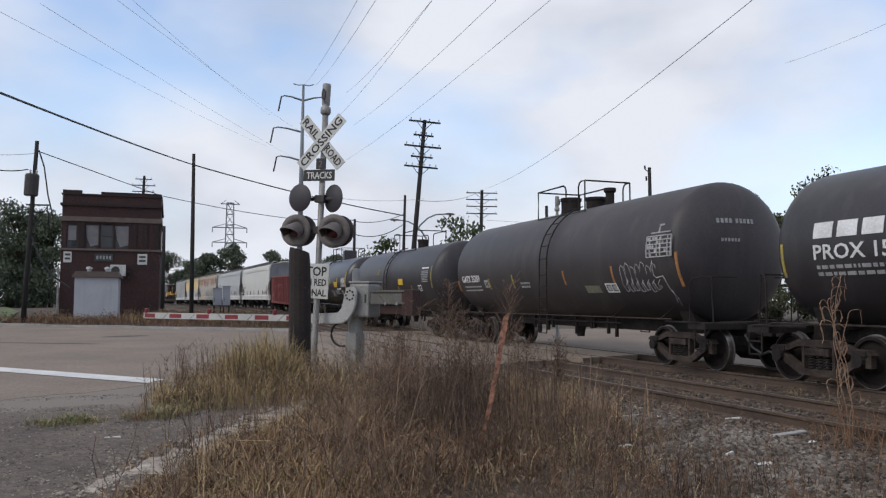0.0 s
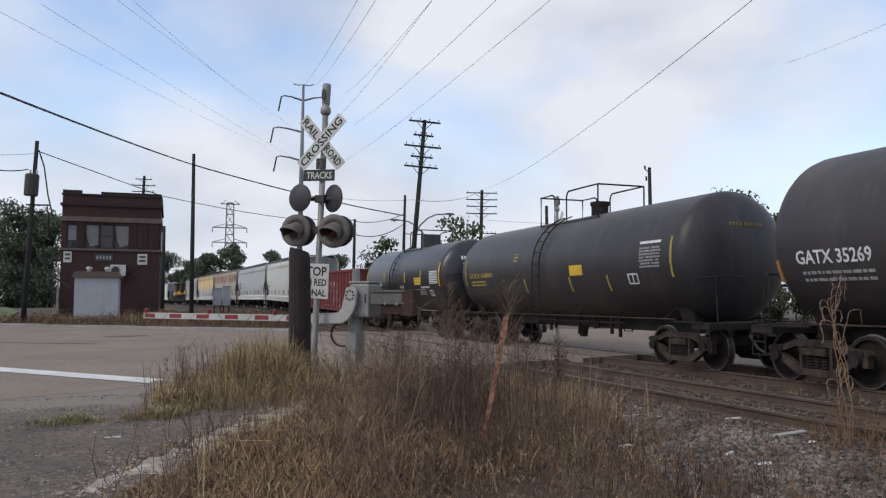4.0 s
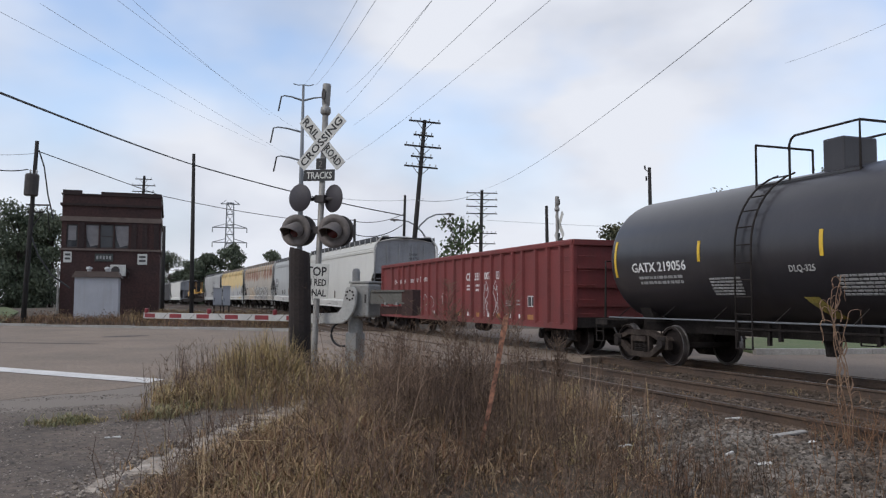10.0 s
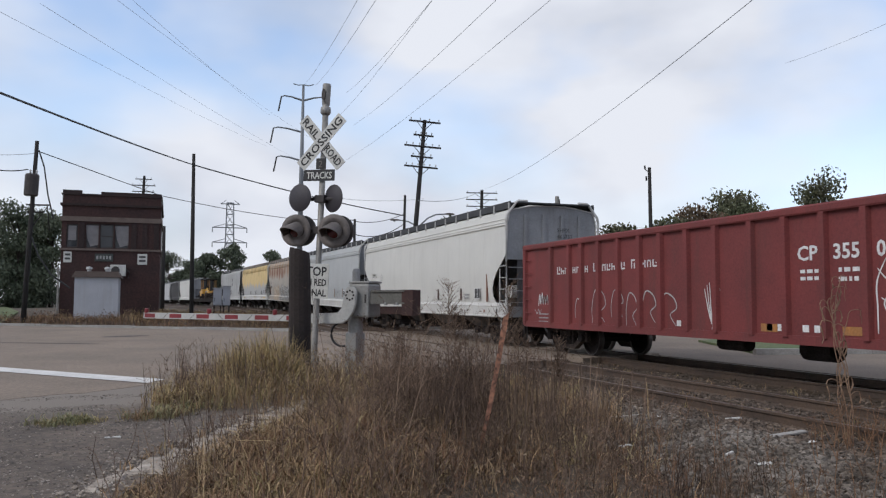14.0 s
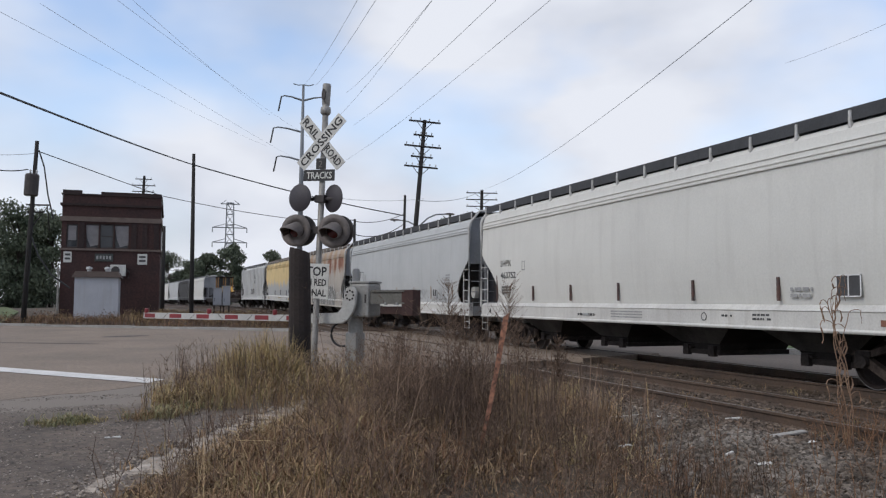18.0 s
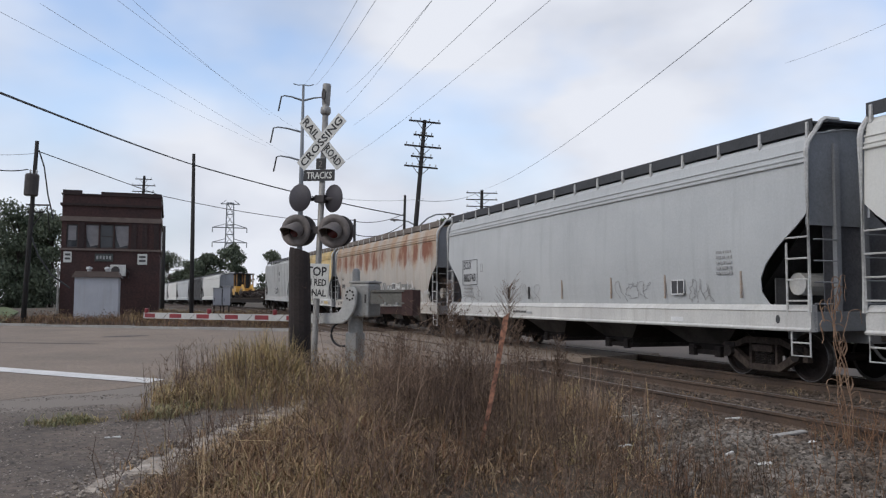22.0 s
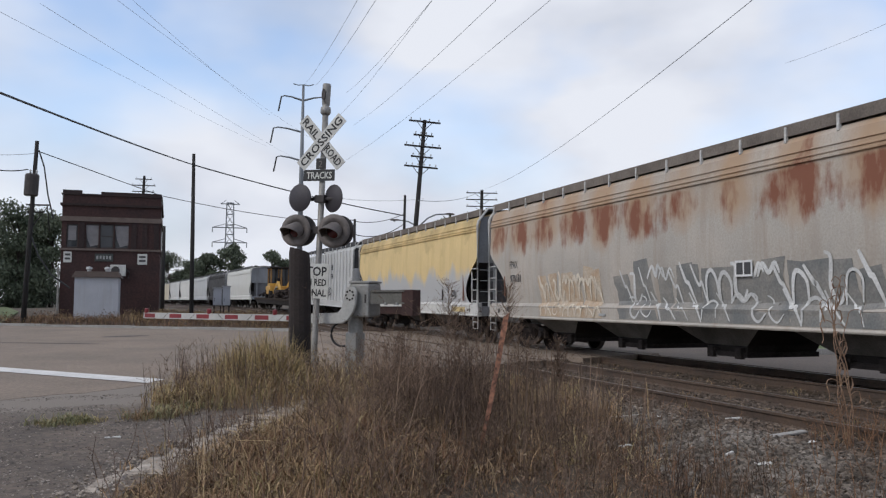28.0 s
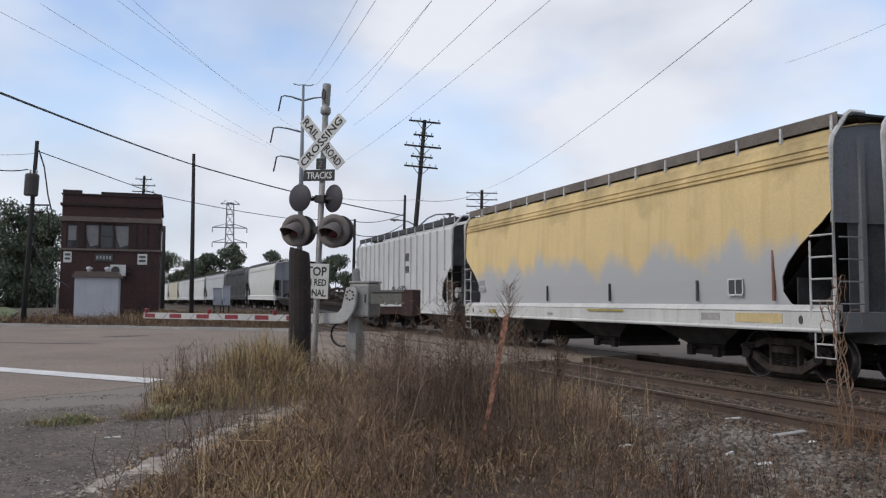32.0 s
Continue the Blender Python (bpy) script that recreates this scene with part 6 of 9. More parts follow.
def machine_car(u0, u1):
    car, hl = new_car("flat_car", "grimy flat car of a work train", "flat car", u0, u1)
    bm = B()
    box(bm, -1.5, 1.5, -hl, hl, 0.98, 1.14, bevel=0.02)
    part("deck", bm, TIE, car, "worn timber deck")
    bm = B()
    prism(bm, [(-hl, 0.98), (hl, 0.98), (hl - 2.6, 0.62), (-hl + 2.6, 0.62)], -1.45, -1.38, "x")
    prism(bm, [(-hl, 0.98), (hl, 0.98), (hl - 2.6, 0.62), (-hl + 2.6, 0.62)], 1.38, 1.45, "x")
    part("side_sill", bm, UNDER, car)
    for s in (-1, 1):
        add_truck(car, s * (hl - 1.8), False)
        add_coupler(car, s * hl, s)
    # the machine tied down in the middle of the deck
    my = 7.0
    bm = B()
    box(bm, -1.15, 1.15, my - 1.6, my + 1.6, 1.50, 2.30, bevel=0.08)
    box(bm, -0.7, 0.9, my - 2.6, my - 1.6, 1.55, 2.05, bevel=0.06)
    box(bm, -1.15, -0.2, my - 1.2, my + 0.2, 2.30, 2.55, bevel=0.04)
    machine = part("loader", bm, ORANGE, car, "orange track machine tied to the deck")
    for x in (-1.05, -0.08, 0.9):
        for y in (my - 0.9, my + 0.9):
            bm = B()
            box(bm, x, x + 0.14, y - 0.07, y + 0.07, 2.25, 4.05)
            part("cab_post", bm, AMBER, machine, "grimy amber cab post")
    bm = B()
    box(bm, -1.15, 1.15, my - 1.05, my + 1.05, 4.0, 4.14, bevel=0.04)
    cab = part("cab_roof", bm, UNDER, machine, "dark cab roof")
    bm = B()
    box(bm, -0.95, 0.95, my + 0.84, my + 0.88, 2.3, 4.0)
    part("window", bm, GLASS, cab, "dark rear cab window")
    bm = B()
    box(bm, -0.3, 0.3, my - 0.1, my + 0.5, 2.3, 3.1, bevel=0.05)
    part("seat", bm, UNDER, cab, "dark seat")
    for y in (my - 1.3, my + 1.3):
        for x in (-1.05, 1.05):
            bm = B()
            lathe(bm, [(0.0, -0.15), (0.38, -0.15), (0.42, -0.08), (0.42, 0.08), (0.38, 0.15), (0.0, 0.15)], pose(x, y, 1.55, 0, 90, 0), 16)
            part("wheel", bm, UNDER, machine, "black machine wheel")
    for x in (-0.55, 0.55):
        bm = B()
        prism(bm, [(my - 1.4, 2.35), (my - 2.6, 2.75), (my - 4.3, 1.75), (my - 4.3, 1.5), (my - 2.6, 2.35), (my - 1.4, 1.95)], x - 0.1, x + 0.1, "x")
        part("lift_arm", bm, ORANGE, machine, "bent orange lift arm")
    bm = B()
    prism(bm, [(my - 4.2, 1.95), (my - 4.9, 1.3), (my - 4.9, 1.16), (my - 4.0, 1.16), (my - 4.05, 1.6)], -1.15, 1.15, "x")
    part("bucket", bm, FRAME, machine, "worn steel bucket")
    for x in (-0.75, 0.75):
        bm = B()
        rod(bm, (x, my - 1.5, 1.75), (x, my - 3.0, 2.2), 0.09, 8)
        part("hydraulic_ram", bm, GALV, machine, "bright hydraulic ram")
    rng = random.Random(80)
    for y0, y1, high, m, n in ((9.6, hl - 0.6, 0.6, UNDER, 24), (-hl + 0.8, 3.6, 0.8, FRAME, 110)):
        bm = B()
        for k in range(n):
            y, x = rng.uniform(y0 + 1, y1), rng.uniform(-1.2, 1.2)
            z = 1.25 + rng.uniform(0, high) * (1 - abs(x) / 2)
            rod(bm, (x, y, z), (x + rng.uniform(-0.5, 0.5), y - rng.uniform(0.6, 2.0), max(1.2, z + rng.uniform(-0.3, 0.3))), rng.uniform(0.05, 0.11), 6)
        part("load", bm, m, car, "grimy heap of rail scrap")


machine_car(166.0, 195.3)
u = 196.6
FAR = [(HOP_WHITE, "white covered hopper car far down the line", 16.8), (HOP_DARK, "dark grey covered hopper car far down the line", 15.0), (HOP_GREY, "grey covered hopper car far down the line", 16.8), (HOP_WHITE, "white covered hopper car far down the line", 16.8), (HOP_RIB, "white covered hopper car far down the line", 16.8),
       (HOP_CREAM, "cream covered hopper car far down the line", 16.8), (HOP_WHITE, "white covered hopper car far down the line", 16.8), (HOP_GREY, "grey covered hopper car far down the line", 16.8), (HOP_WHITE, "white covered hopper car far down the line", 16.8), (HOP_RIB, "white covered hopper car far down the line", 16.8), (HOP_WHITE, "white covered hopper car far down the line", 16.8)]
for paint, label, length in FAR:
    hopper(u, u + length, paint, label, spin=False, sparse=True, brake_end=False, sill=paint)
    u += length + 1.25


def line_pose(y_mid, half):
    """The pose of a car whose middle is at y_mid on the bent and rising line."""
    a, b = y_mid - half, y_mid + half
    p, q = Vector((FAR_TRACK + bend(a), a, rise(a))), Vector((FAR_TRACK + bend(b), b, rise(b)))
    d = (q - p).normalized()
    side = d.cross(Vector((0, 0, 1))).normalized()
    up = side.cross(d)
    m = Matrix((side, d, up)).transposed().to_4x4()
    m.translation = (p + q) / 2
    return m


def travelled(t):
    """The train slows a little as it passes."""
    return 3.935 * t - 0.003 * t * t


def motions():
    for car, mid, length in TRAIN:
        rows = [(t, line_pose(mid - travelled(t), length / 2 - 1.75)) for t in np.arange(0, 32.01, 1.0)]
        walk(car, rows)
    step = 5 / 30
    for axle, x, y in WHEELSETS:
        walk(axle, [(k * step, pose(x, y, R_WHEEL) @ Matrix.Rotation(travelled(k * step) / R_WHEEL, 4, "X")) for k in range(193)])


# ---------------------------------------------------------------- crossing signal, gate and posts
HOOD_BACK = mat("dusty_purple_glass", (0.030, 0.026, 0.033), (0.042, 0.036, 0.042), 3.0, 0.6, fine=0.2)


def lamp_unit(parent, x, z, r, yaw, visor, lean_y=-0.16):
    """One flasher: round backboard, lens, hood; yaw turns it about the upright."""
    m = pose(x, lean_y, z) @ pose(0, 0, 0, 0, 0, yaw)
    face = m @ pose(0, 0, 0, 90, 0, 0)
    bm = B()
    dish = [(0.0, -0.05), (r * 0.55, -0.06), (r, -0.012), (r, 0.012), (r * 0.6, 0.012), (r * 0.6, 0.004), (0, 0.004)]
    lathe(bm, dish if visor else [(0.0, -0.05), (r * 0.55, -0.06), (r * 0.97, -0.02), (r, 0.0), (r * 0.97, 0.008), (0, 0.014)], face, 28)
    board = part("backboard", bm, HOOD_OUT if visor > 0.2 else HOOD_BACK, parent, "round faded black signal backboard", True)
    if not visor:
        return
    bm = B()
    lathe(bm, [(r * 0.42, 0.0), (r * 0.40, 0.03), (r * 0.25, 0.05), (0, 0.056)], face, 20)
    part("lens", bm, LENS, board, "unlit dark red lens", True)
    bm = B()
    n, rr = 14, r * 0.5
    lo, hi = [], []
    for k in range(n + 1):
        a = math.radians(-25) + math.radians(230) * k / n
        reach = visor * (0.45 + 0.55 * max(0, math.sin(a)))
        for ring, q in ((lo, rr), (hi, rr + 0.012)):
            ring.append((bm.verts.new(m @ Vector((q * math.cos(a), 0.0, q * math.sin(a)))), bm.verts.new(m @ Vector((q * 1.05 * math.cos(a), -reach, q * 1.05 * math.sin(a) - reach * 0.32)))))
    for k in range(n):
        for ring in (lo, hi):
            bm.faces.new((ring[k][0], ring[k + 1][0], ring[k + 1][1], ring[k][1]))
        bm.faces.new((lo[k][1], lo[k + 1][1], hi[k + 1][1], hi[k][1]))
    part("hood", bm, HOOD_OUT, board, "chalky black hood over the lens")
    bm = B()
    rod(bm, m @ Vector((0, 0.02, 0)), m @ Vector((0, 0.17, 0)), r * 0.42, 14)
    part("lamp_housing", bm, HOOD, board)


def crossing_signal(m, label):
    sig = thing("crossing_signal", label, "railway signal", m, "crossing signals")
    bm = B()
    lathe(bm, [(0.16, 0.0), (0.16, 0.05), (0.09, 0.10), (0.066, 0.5), (0.056, 0.55), (0.056, 5.02)], Matrix(), 16)
    part("mast", bm, MAST, sig, "weathered aluminium mast", True)
    bm = B()
    lathe(bm, [(0.07, 5.0), (0.095, 5.03), (0.1, 5.08), (0.09, 5.14), (0.06, 5.16), (0.075, 5.19), (0.08, 5.55), (0.07, 5.58), (0, 5.585)], Matrix(), 16)
    bell = part("bell", bm, MAST, sig, "grey crossing bell on the mast top", True)
    bm = B()
    lathe(bm, [(0.045, 0.0), (0.05, 0.01), (0.05, 0.03), (0.0, 0.03)], pose(0.0, -0.08, 5.36, 90, 0, 0) @ Matrix.Diagonal((0.8, 2.2, 1, 1)), 14)
    part("gong", bm, HOOD, bell, "dark slot of the bell")
    for k, (word, ang, dy) in enumerate((("RAILROAD", -47, -0.075), ("CROSSING", 47, -0.10))):
        t = pose(0.0, dy, 4.47) @ pose(0, 0, 0, 0, -ang, 0)
        bm = B()
        box(bm, -0.62, 0.62, -0.006, 0.006, -0.115, 0.115, t, 0.003)
        blade = part("blade", bm, SIGN_WHITE, sig, "white crossbuck blade with black letters")
        halves = ((word[:4], -0.575), (word[4:], 0.135)) if k == 0 else ((word, -0.575),)
        for text, x in halves:
            bm = letters(text, 0.145, 0.001, 1.0, 0.03)
            wide = max(v.co.x for v in bm.verts)
            room = 0.44 if k == 0 else 1.15
            bmesh.ops.transform(bm, matrix=t @ Matrix(((room / wide, 0, 0, x), (0, 0, 1, -0.008), (0, 1, 0, -0.072), (0, 0, 0, 1))), verts=bm.verts)
            part("lettering", bm, SIGN_BLACK, blade, "black letters")
    bm = B()
    box(bm, -0.36, 0.30, -0.085, -0.07, 3.75, 3.96, bevel=0.004)
    tracks = part("track_count_sign", bm, SIGN_BLACK, sig, "black plate with white letters")
    bm = letters("TRACKS", 0.125, 0.001, 0.84, 0.02)
    bmesh.ops.transform(bm, matrix=Matrix(((1, 0, 0, -0.29), (0, 0, 1, -0.087), (0, 1, 0, 3.79), (0, 0, 0, 1))), verts=bm.verts)
    part("lettering", bm, SIGN_WHITE, tracks, "white letters")
    bm = B()
    box(bm, -0.1, 0.1, -0.085, -0.065, 3.97, 4.17, bevel=0.004)
    count = part("count_plate", bm, SIGN_BLACK, sig, "small black number plate")
    bm = letters("2", 0.13, 0.001)
    bmesh.ops.transform(bm, matrix=Matrix(((1, 0, 0, -0.045), (0, 0, 1, -0.087), (0, 1, 0, 4.0), (0, 0, 0, 1))), verts=bm.verts)
    part("lettering", bm, HOOD_OUT, count, "dull number")
    bm = B()
    box(bm, -0.34, 0.27, -0.075, -0.06, 1.58, 2.22, bevel=0.004)
    stop = part("stop_sign", bm, SIGN_WHITE, sig, "white plate with black words")
    for text, z, h in (("STOP", 1.99, 0.17), ("ON RED", 1.81, 0.125), ("SIGNAL", 1.62, 0.125)):
        bm = letters(text, h, 0.001, 1.0, 0.035)
        k = 0.53 / max(v.co.x for v in bm.verts)
        bmesh.ops.transform(bm, matrix=Matrix(((k, 0, 0, -0.30), (0, 0, 1, -0.077), (0, 1, 0, z), (0, 0, 0, 1))), verts=bm.verts)
        part("lettering", bm, SIGN_BLACK, stop, "black letters")
    for z, w in ((2.84, 0.44), (3.42, 0.34)):
        bm = B()
        rod(bm, (-w, 0, z), (w, 0, z), 0.035, 10)
        box(bm, -0.1, 0.1, -0.09, 0.09, z - 0.07, z + 0.07, bevel=0.015)
        part("cross_arm", bm, HOOD, sig, "black lamp cross arm")
    lamp_unit(sig, -0.42, 2.82, 0.30, 4, 0.46)
    lamp_unit(sig, 0.36, 2.82, 0.31, 8, 0.46, -0.12)
    lamp_unit(sig, -0.38, 3.43, 0.26, -8, 0.0, -0.14)
    lamp_unit(sig, 0.26, 3.43, 0.26, -22, 0.0, -0.02)
    for x in (-0.46, 0.34):
        bm = B()
        lathe(bm, [(0.29, -0.1), (0.29, 2.98), (0, 2.98)], pose(x, 0.16, 2.84, 90, 0, 0) @ Matrix.Diagonal((1, 1, 0.016, 1)), 24)
        part("rear_backboard", bm, HOOD, sig, "rear signal backboard")
    return sig


signal = crossing_signal(pose(2.90, 14.92, -0.12, 0, 0, -42) @ pose(0, 0, 0, 0, 2.2, 0), "grey crossing signal with white crossbuck and unlit red lamps")
copy_thing(signal, pose(14.75, 27.7, -0.1, 0, 0, 82))["label"] = "crossing signal beyond the tracks seen from behind"


def crossing_gate():
    g = thing("crossing_gate", "lowered red and white crossing gate with silver drive case", "crossing gate", pose(3.62, 14.95, -0.12, 0, 0, -51))
    bm = B()
    box(bm, -0.03, 0.22, -0.14, 0.14, 0.0, 0.95, bevel=0.02)
    part("pedestal", bm, SILVER, g, "grey pedestal")
    bm = B()
    box(bm, 0.14, 0.58, -0.26, 0.14, 1.24, 1.86, bevel=0.045)
    case = part("drive_case", bm, SILVER, g, "silver metal drive case")
    bm = B()
    box(bm, 0.13, 0.59, -0.27, 0.15, 1.86, 1.90, bevel=0.012)
    part("lid", bm, SILVER, case, "flat lid of the case")
    bm = B()
    box(bm, 0.5, 0.53, -0.275, -0.26, 1.5, 1.66, bevel=0.004)
    part("latch", bm, HOOD, case, "dark latch")
    bm = B()
    lathe(bm, [(0.075, 1.85), (0.075, 2.08), (0.055, 2.14), (0, 2.15)], pose(0.1, 0, 0), 14)
    part("cap", bm, SILVER, case, "rounded cap")
    bm = B()
    rod(bm, (0.1, 0, 0.8), (0.1, 0, 1.28), 0.14, 12)
    part("neck", bm, SILVER, g)
    bm = B()
    prism(bm, [(0.15, 1.78), (0.31, 1.80), (0.39, 1.72), (0.38, 1.5), (0.33, 1.34), (0.2, 1.18), (0.05, 1.12), (-0.85, 1.11), (-0.85, 1.29), (-0.02, 1.31), (0.07, 1.4), (0.1, 1.55)], -0.38, -0.33)
    bmesh.ops.bevel(bm, geom=bm.edges[:], offset=0.012, segments=2, affect="EDGES")
    bracket = part("arm_bracket", bm, GATE_WHITE, g, "white cast arm bracket with bolt holes")
    for k in range(8):
        a = k * math.tau / 8
        bm = B()
        lathe(bm, [(0.019, 0), (0.019, 0.012), (0, 0.012)], pose(0.25 + 0.085 * math.cos(a), -0.38, 1.64 + 0.085 * math.sin(a), 90, 0, 0), 8)
        part("bolt", bm, HOOD, bracket, "dark bolt")
    n, x = 12, -0.5
    bm = B()
    box(bm, -5.40, -0.5, -0.355, -0.325, 1.142, 1.267)
    arm = part("gate_arm", bm, GATE_WHITE, g, "long white gate arm")
    k = 0
    while x > -5.35:
        if k % 2 == 1:
            bm = B()
            box(bm, max(x - 0.38, -5.36), x - 0.02, -0.36, -0.32, 1.162, 1.247)
            part("stripe", bm, GATE_RED, arm, "red reflective stripe")
        x -= 0.41
        k += 1
    for i, x in enumerate((-4.70, -3.88, -3.06, -2.24, -1.42)):
        d = 0.075 if i % 3 != 2 else -0.075
        bm = B()
        prism(bm, [(x - d - 0.009, 1.150), (x - d + 0.009, 1.150), (x + d + 0.009, 1.260), (x + d - 0.009, 1.260)], -0.3575, -0.3545)
        part("slash", bm, HOOD, arm, "thin dark slanting line")
    for x in (-5.32, -3.4, -1.6):
        bm = B()
        lathe(bm, [(0.04, 1.26), (0.045, 1.3), (0.045, 1.35), (0.0, 1.37)], pose(x, -0.34, 0), 12)
        part("arm_lamp", bm, GATE_RED, arm, "unlit red arm lamp")
    rust = mat("brown_counterweight", (0.068, 0.031, 0.026), (0.040, 0.021, 0.019), 2.0, 0.85)
    for y, front in ((-0.2, True), (0.10, False)):
        bm = B()
        box(bm, 0.4, 1.34, y - 0.012, y + 0.012, 1.50, 1.72, bevel=0.004)
        box(bm, 0.62, 1.34, y - 0.04, y + 0.012, 1.70, 1.735)
        box(bm, 0.62, 1.34, y - 0.04, y + 0.012, 1.485, 1.515)
        arm_ob = part("counterweight_arm", bm, mat("dull_arm_paint", (0.15, 0.145, 0.13), (0.10, 0.095, 0.085), 2.0, 0.8) if front else rust, g, "dull grey flanged counterweight arm")
        for x in (0.95, 1.2):
            bm = B()
            rod(bm, (x, y - 0.07, 1.49), (x, y - 0.012, 1.49), 0.025, 8)
            part("bolt", bm, SILVER, arm_ob)
        bm = B()
        end = 1.52 if front else 1.40
        box(bm, end - 0.24, end, y - 0.03, y + 0.12, 1.28, 1.74, bevel=0.012)
        part("counterweight", bm, rust, g, "rusty brown counterweight")
        bm = B()
        box(bm, 0.78, end - 0.24, y + 0.02, y + 0.10, 1.30, 1.44, bevel=0.012)
        part("counterweight", bm, rust, g, "rusty brown counterweight")
    bm = B()
    tube(bm, [(-0.04 + 0.26 * math.cos(a), -0.22, 0.92 + 0.22 * math.sin(a)) for a in np.arange(1.2, 5.2, 0.25)], 0.022, 6)
    part("cable", bm, CABLE, g, "looped black cable")


crossing_gate()
bm = B()
lathe(bm, [(0.2, 0.0), (0.195, 0.8), (0.19, 1.6), (0.187, 2.3), (0.17, 2.42), (0.0, 2.44)], Matrix(), 14)
for v in bm.verts:
    if v.co.z > 2.25:
        v.co.z -= 0.32 * (v.co.x + 0.05)
    v.co.x += 0.012 * noise.noise(v.co * 3)
single("wooden_post", bm, POST, "thick dark tarred timber post among weeds", "post", pose(2.49, 13.98, -0.12, 0, -0.7, 0))
bm = B()
rng = random.Random(33)
rows = []
for k in range(13):
    z = 1.46 * k / 12
    w = 0.017 + 0.006 * z + rng.uniform(-0.003, 0.003)
    c = 0.02 * math.sin(z * 2.2) + 0.018 * z * z
    rows.append([bm.verts.new((c + a * w, b * 0.012, z + (0.03 * a if k == 12 else 0))) for a, b in ((-1, -1), (1, -1), (1, 1), (-1, 1))])
for p, q in zip(rows, rows[1:]):
    for i in range(4):
        bm.faces.new((p[i], p[(i + 1) % 4], q[(i + 1) % 4], q[i]))
bm.faces.new(rows[-1])
bm.faces.new(rows[0][::-1])
single("marker_stake", bm, STAKE, "leaning weathered orange marker stake", "stake", pose(3.07, 7.42, -0.15, 0, 9.6, -22))


# ---------------------------------------------------------------- interlocking tower and shed
def wall_with_openings(bm, x0, x1, z0, z1, y, depth, holes):
    """A wall in the xz plane, its face at y, with rectangular holes (x0, x1, z0, z1)."""
    xs = sorted({x0, x1, *(h[0] for h in holes), *(h[1] for h in holes)})
    zs = sorted({z0, z1, *(h[2] for h in holes), *(h[3] for h in holes)})
    grid = {(a, c): bm.verts.new((a, y, c)) for a in xs for c in zs}
    made = []
    for a, b in zip(xs, xs[1:]):
        for c, d in zip(zs, zs[1:]):
            cx, cz = (a + b) / 2, (c + d) / 2
            if not any(h[0] < cx < h[1] and h[2] < cz < h[3] for h in holes):
                made.append(bm.faces.new((grid[a, c], grid[b, c], grid[b, d], grid[a, d])))
    back = bmesh.ops.extrude_face_region(bm, geom=made)["geom"]
    for v in back:
        if isinstance(v, bmesh.types.BMVert):
            v.co.y += depth
    bmesh.ops.reverse_faces(bm, faces=[f for f in made if f.is_valid])


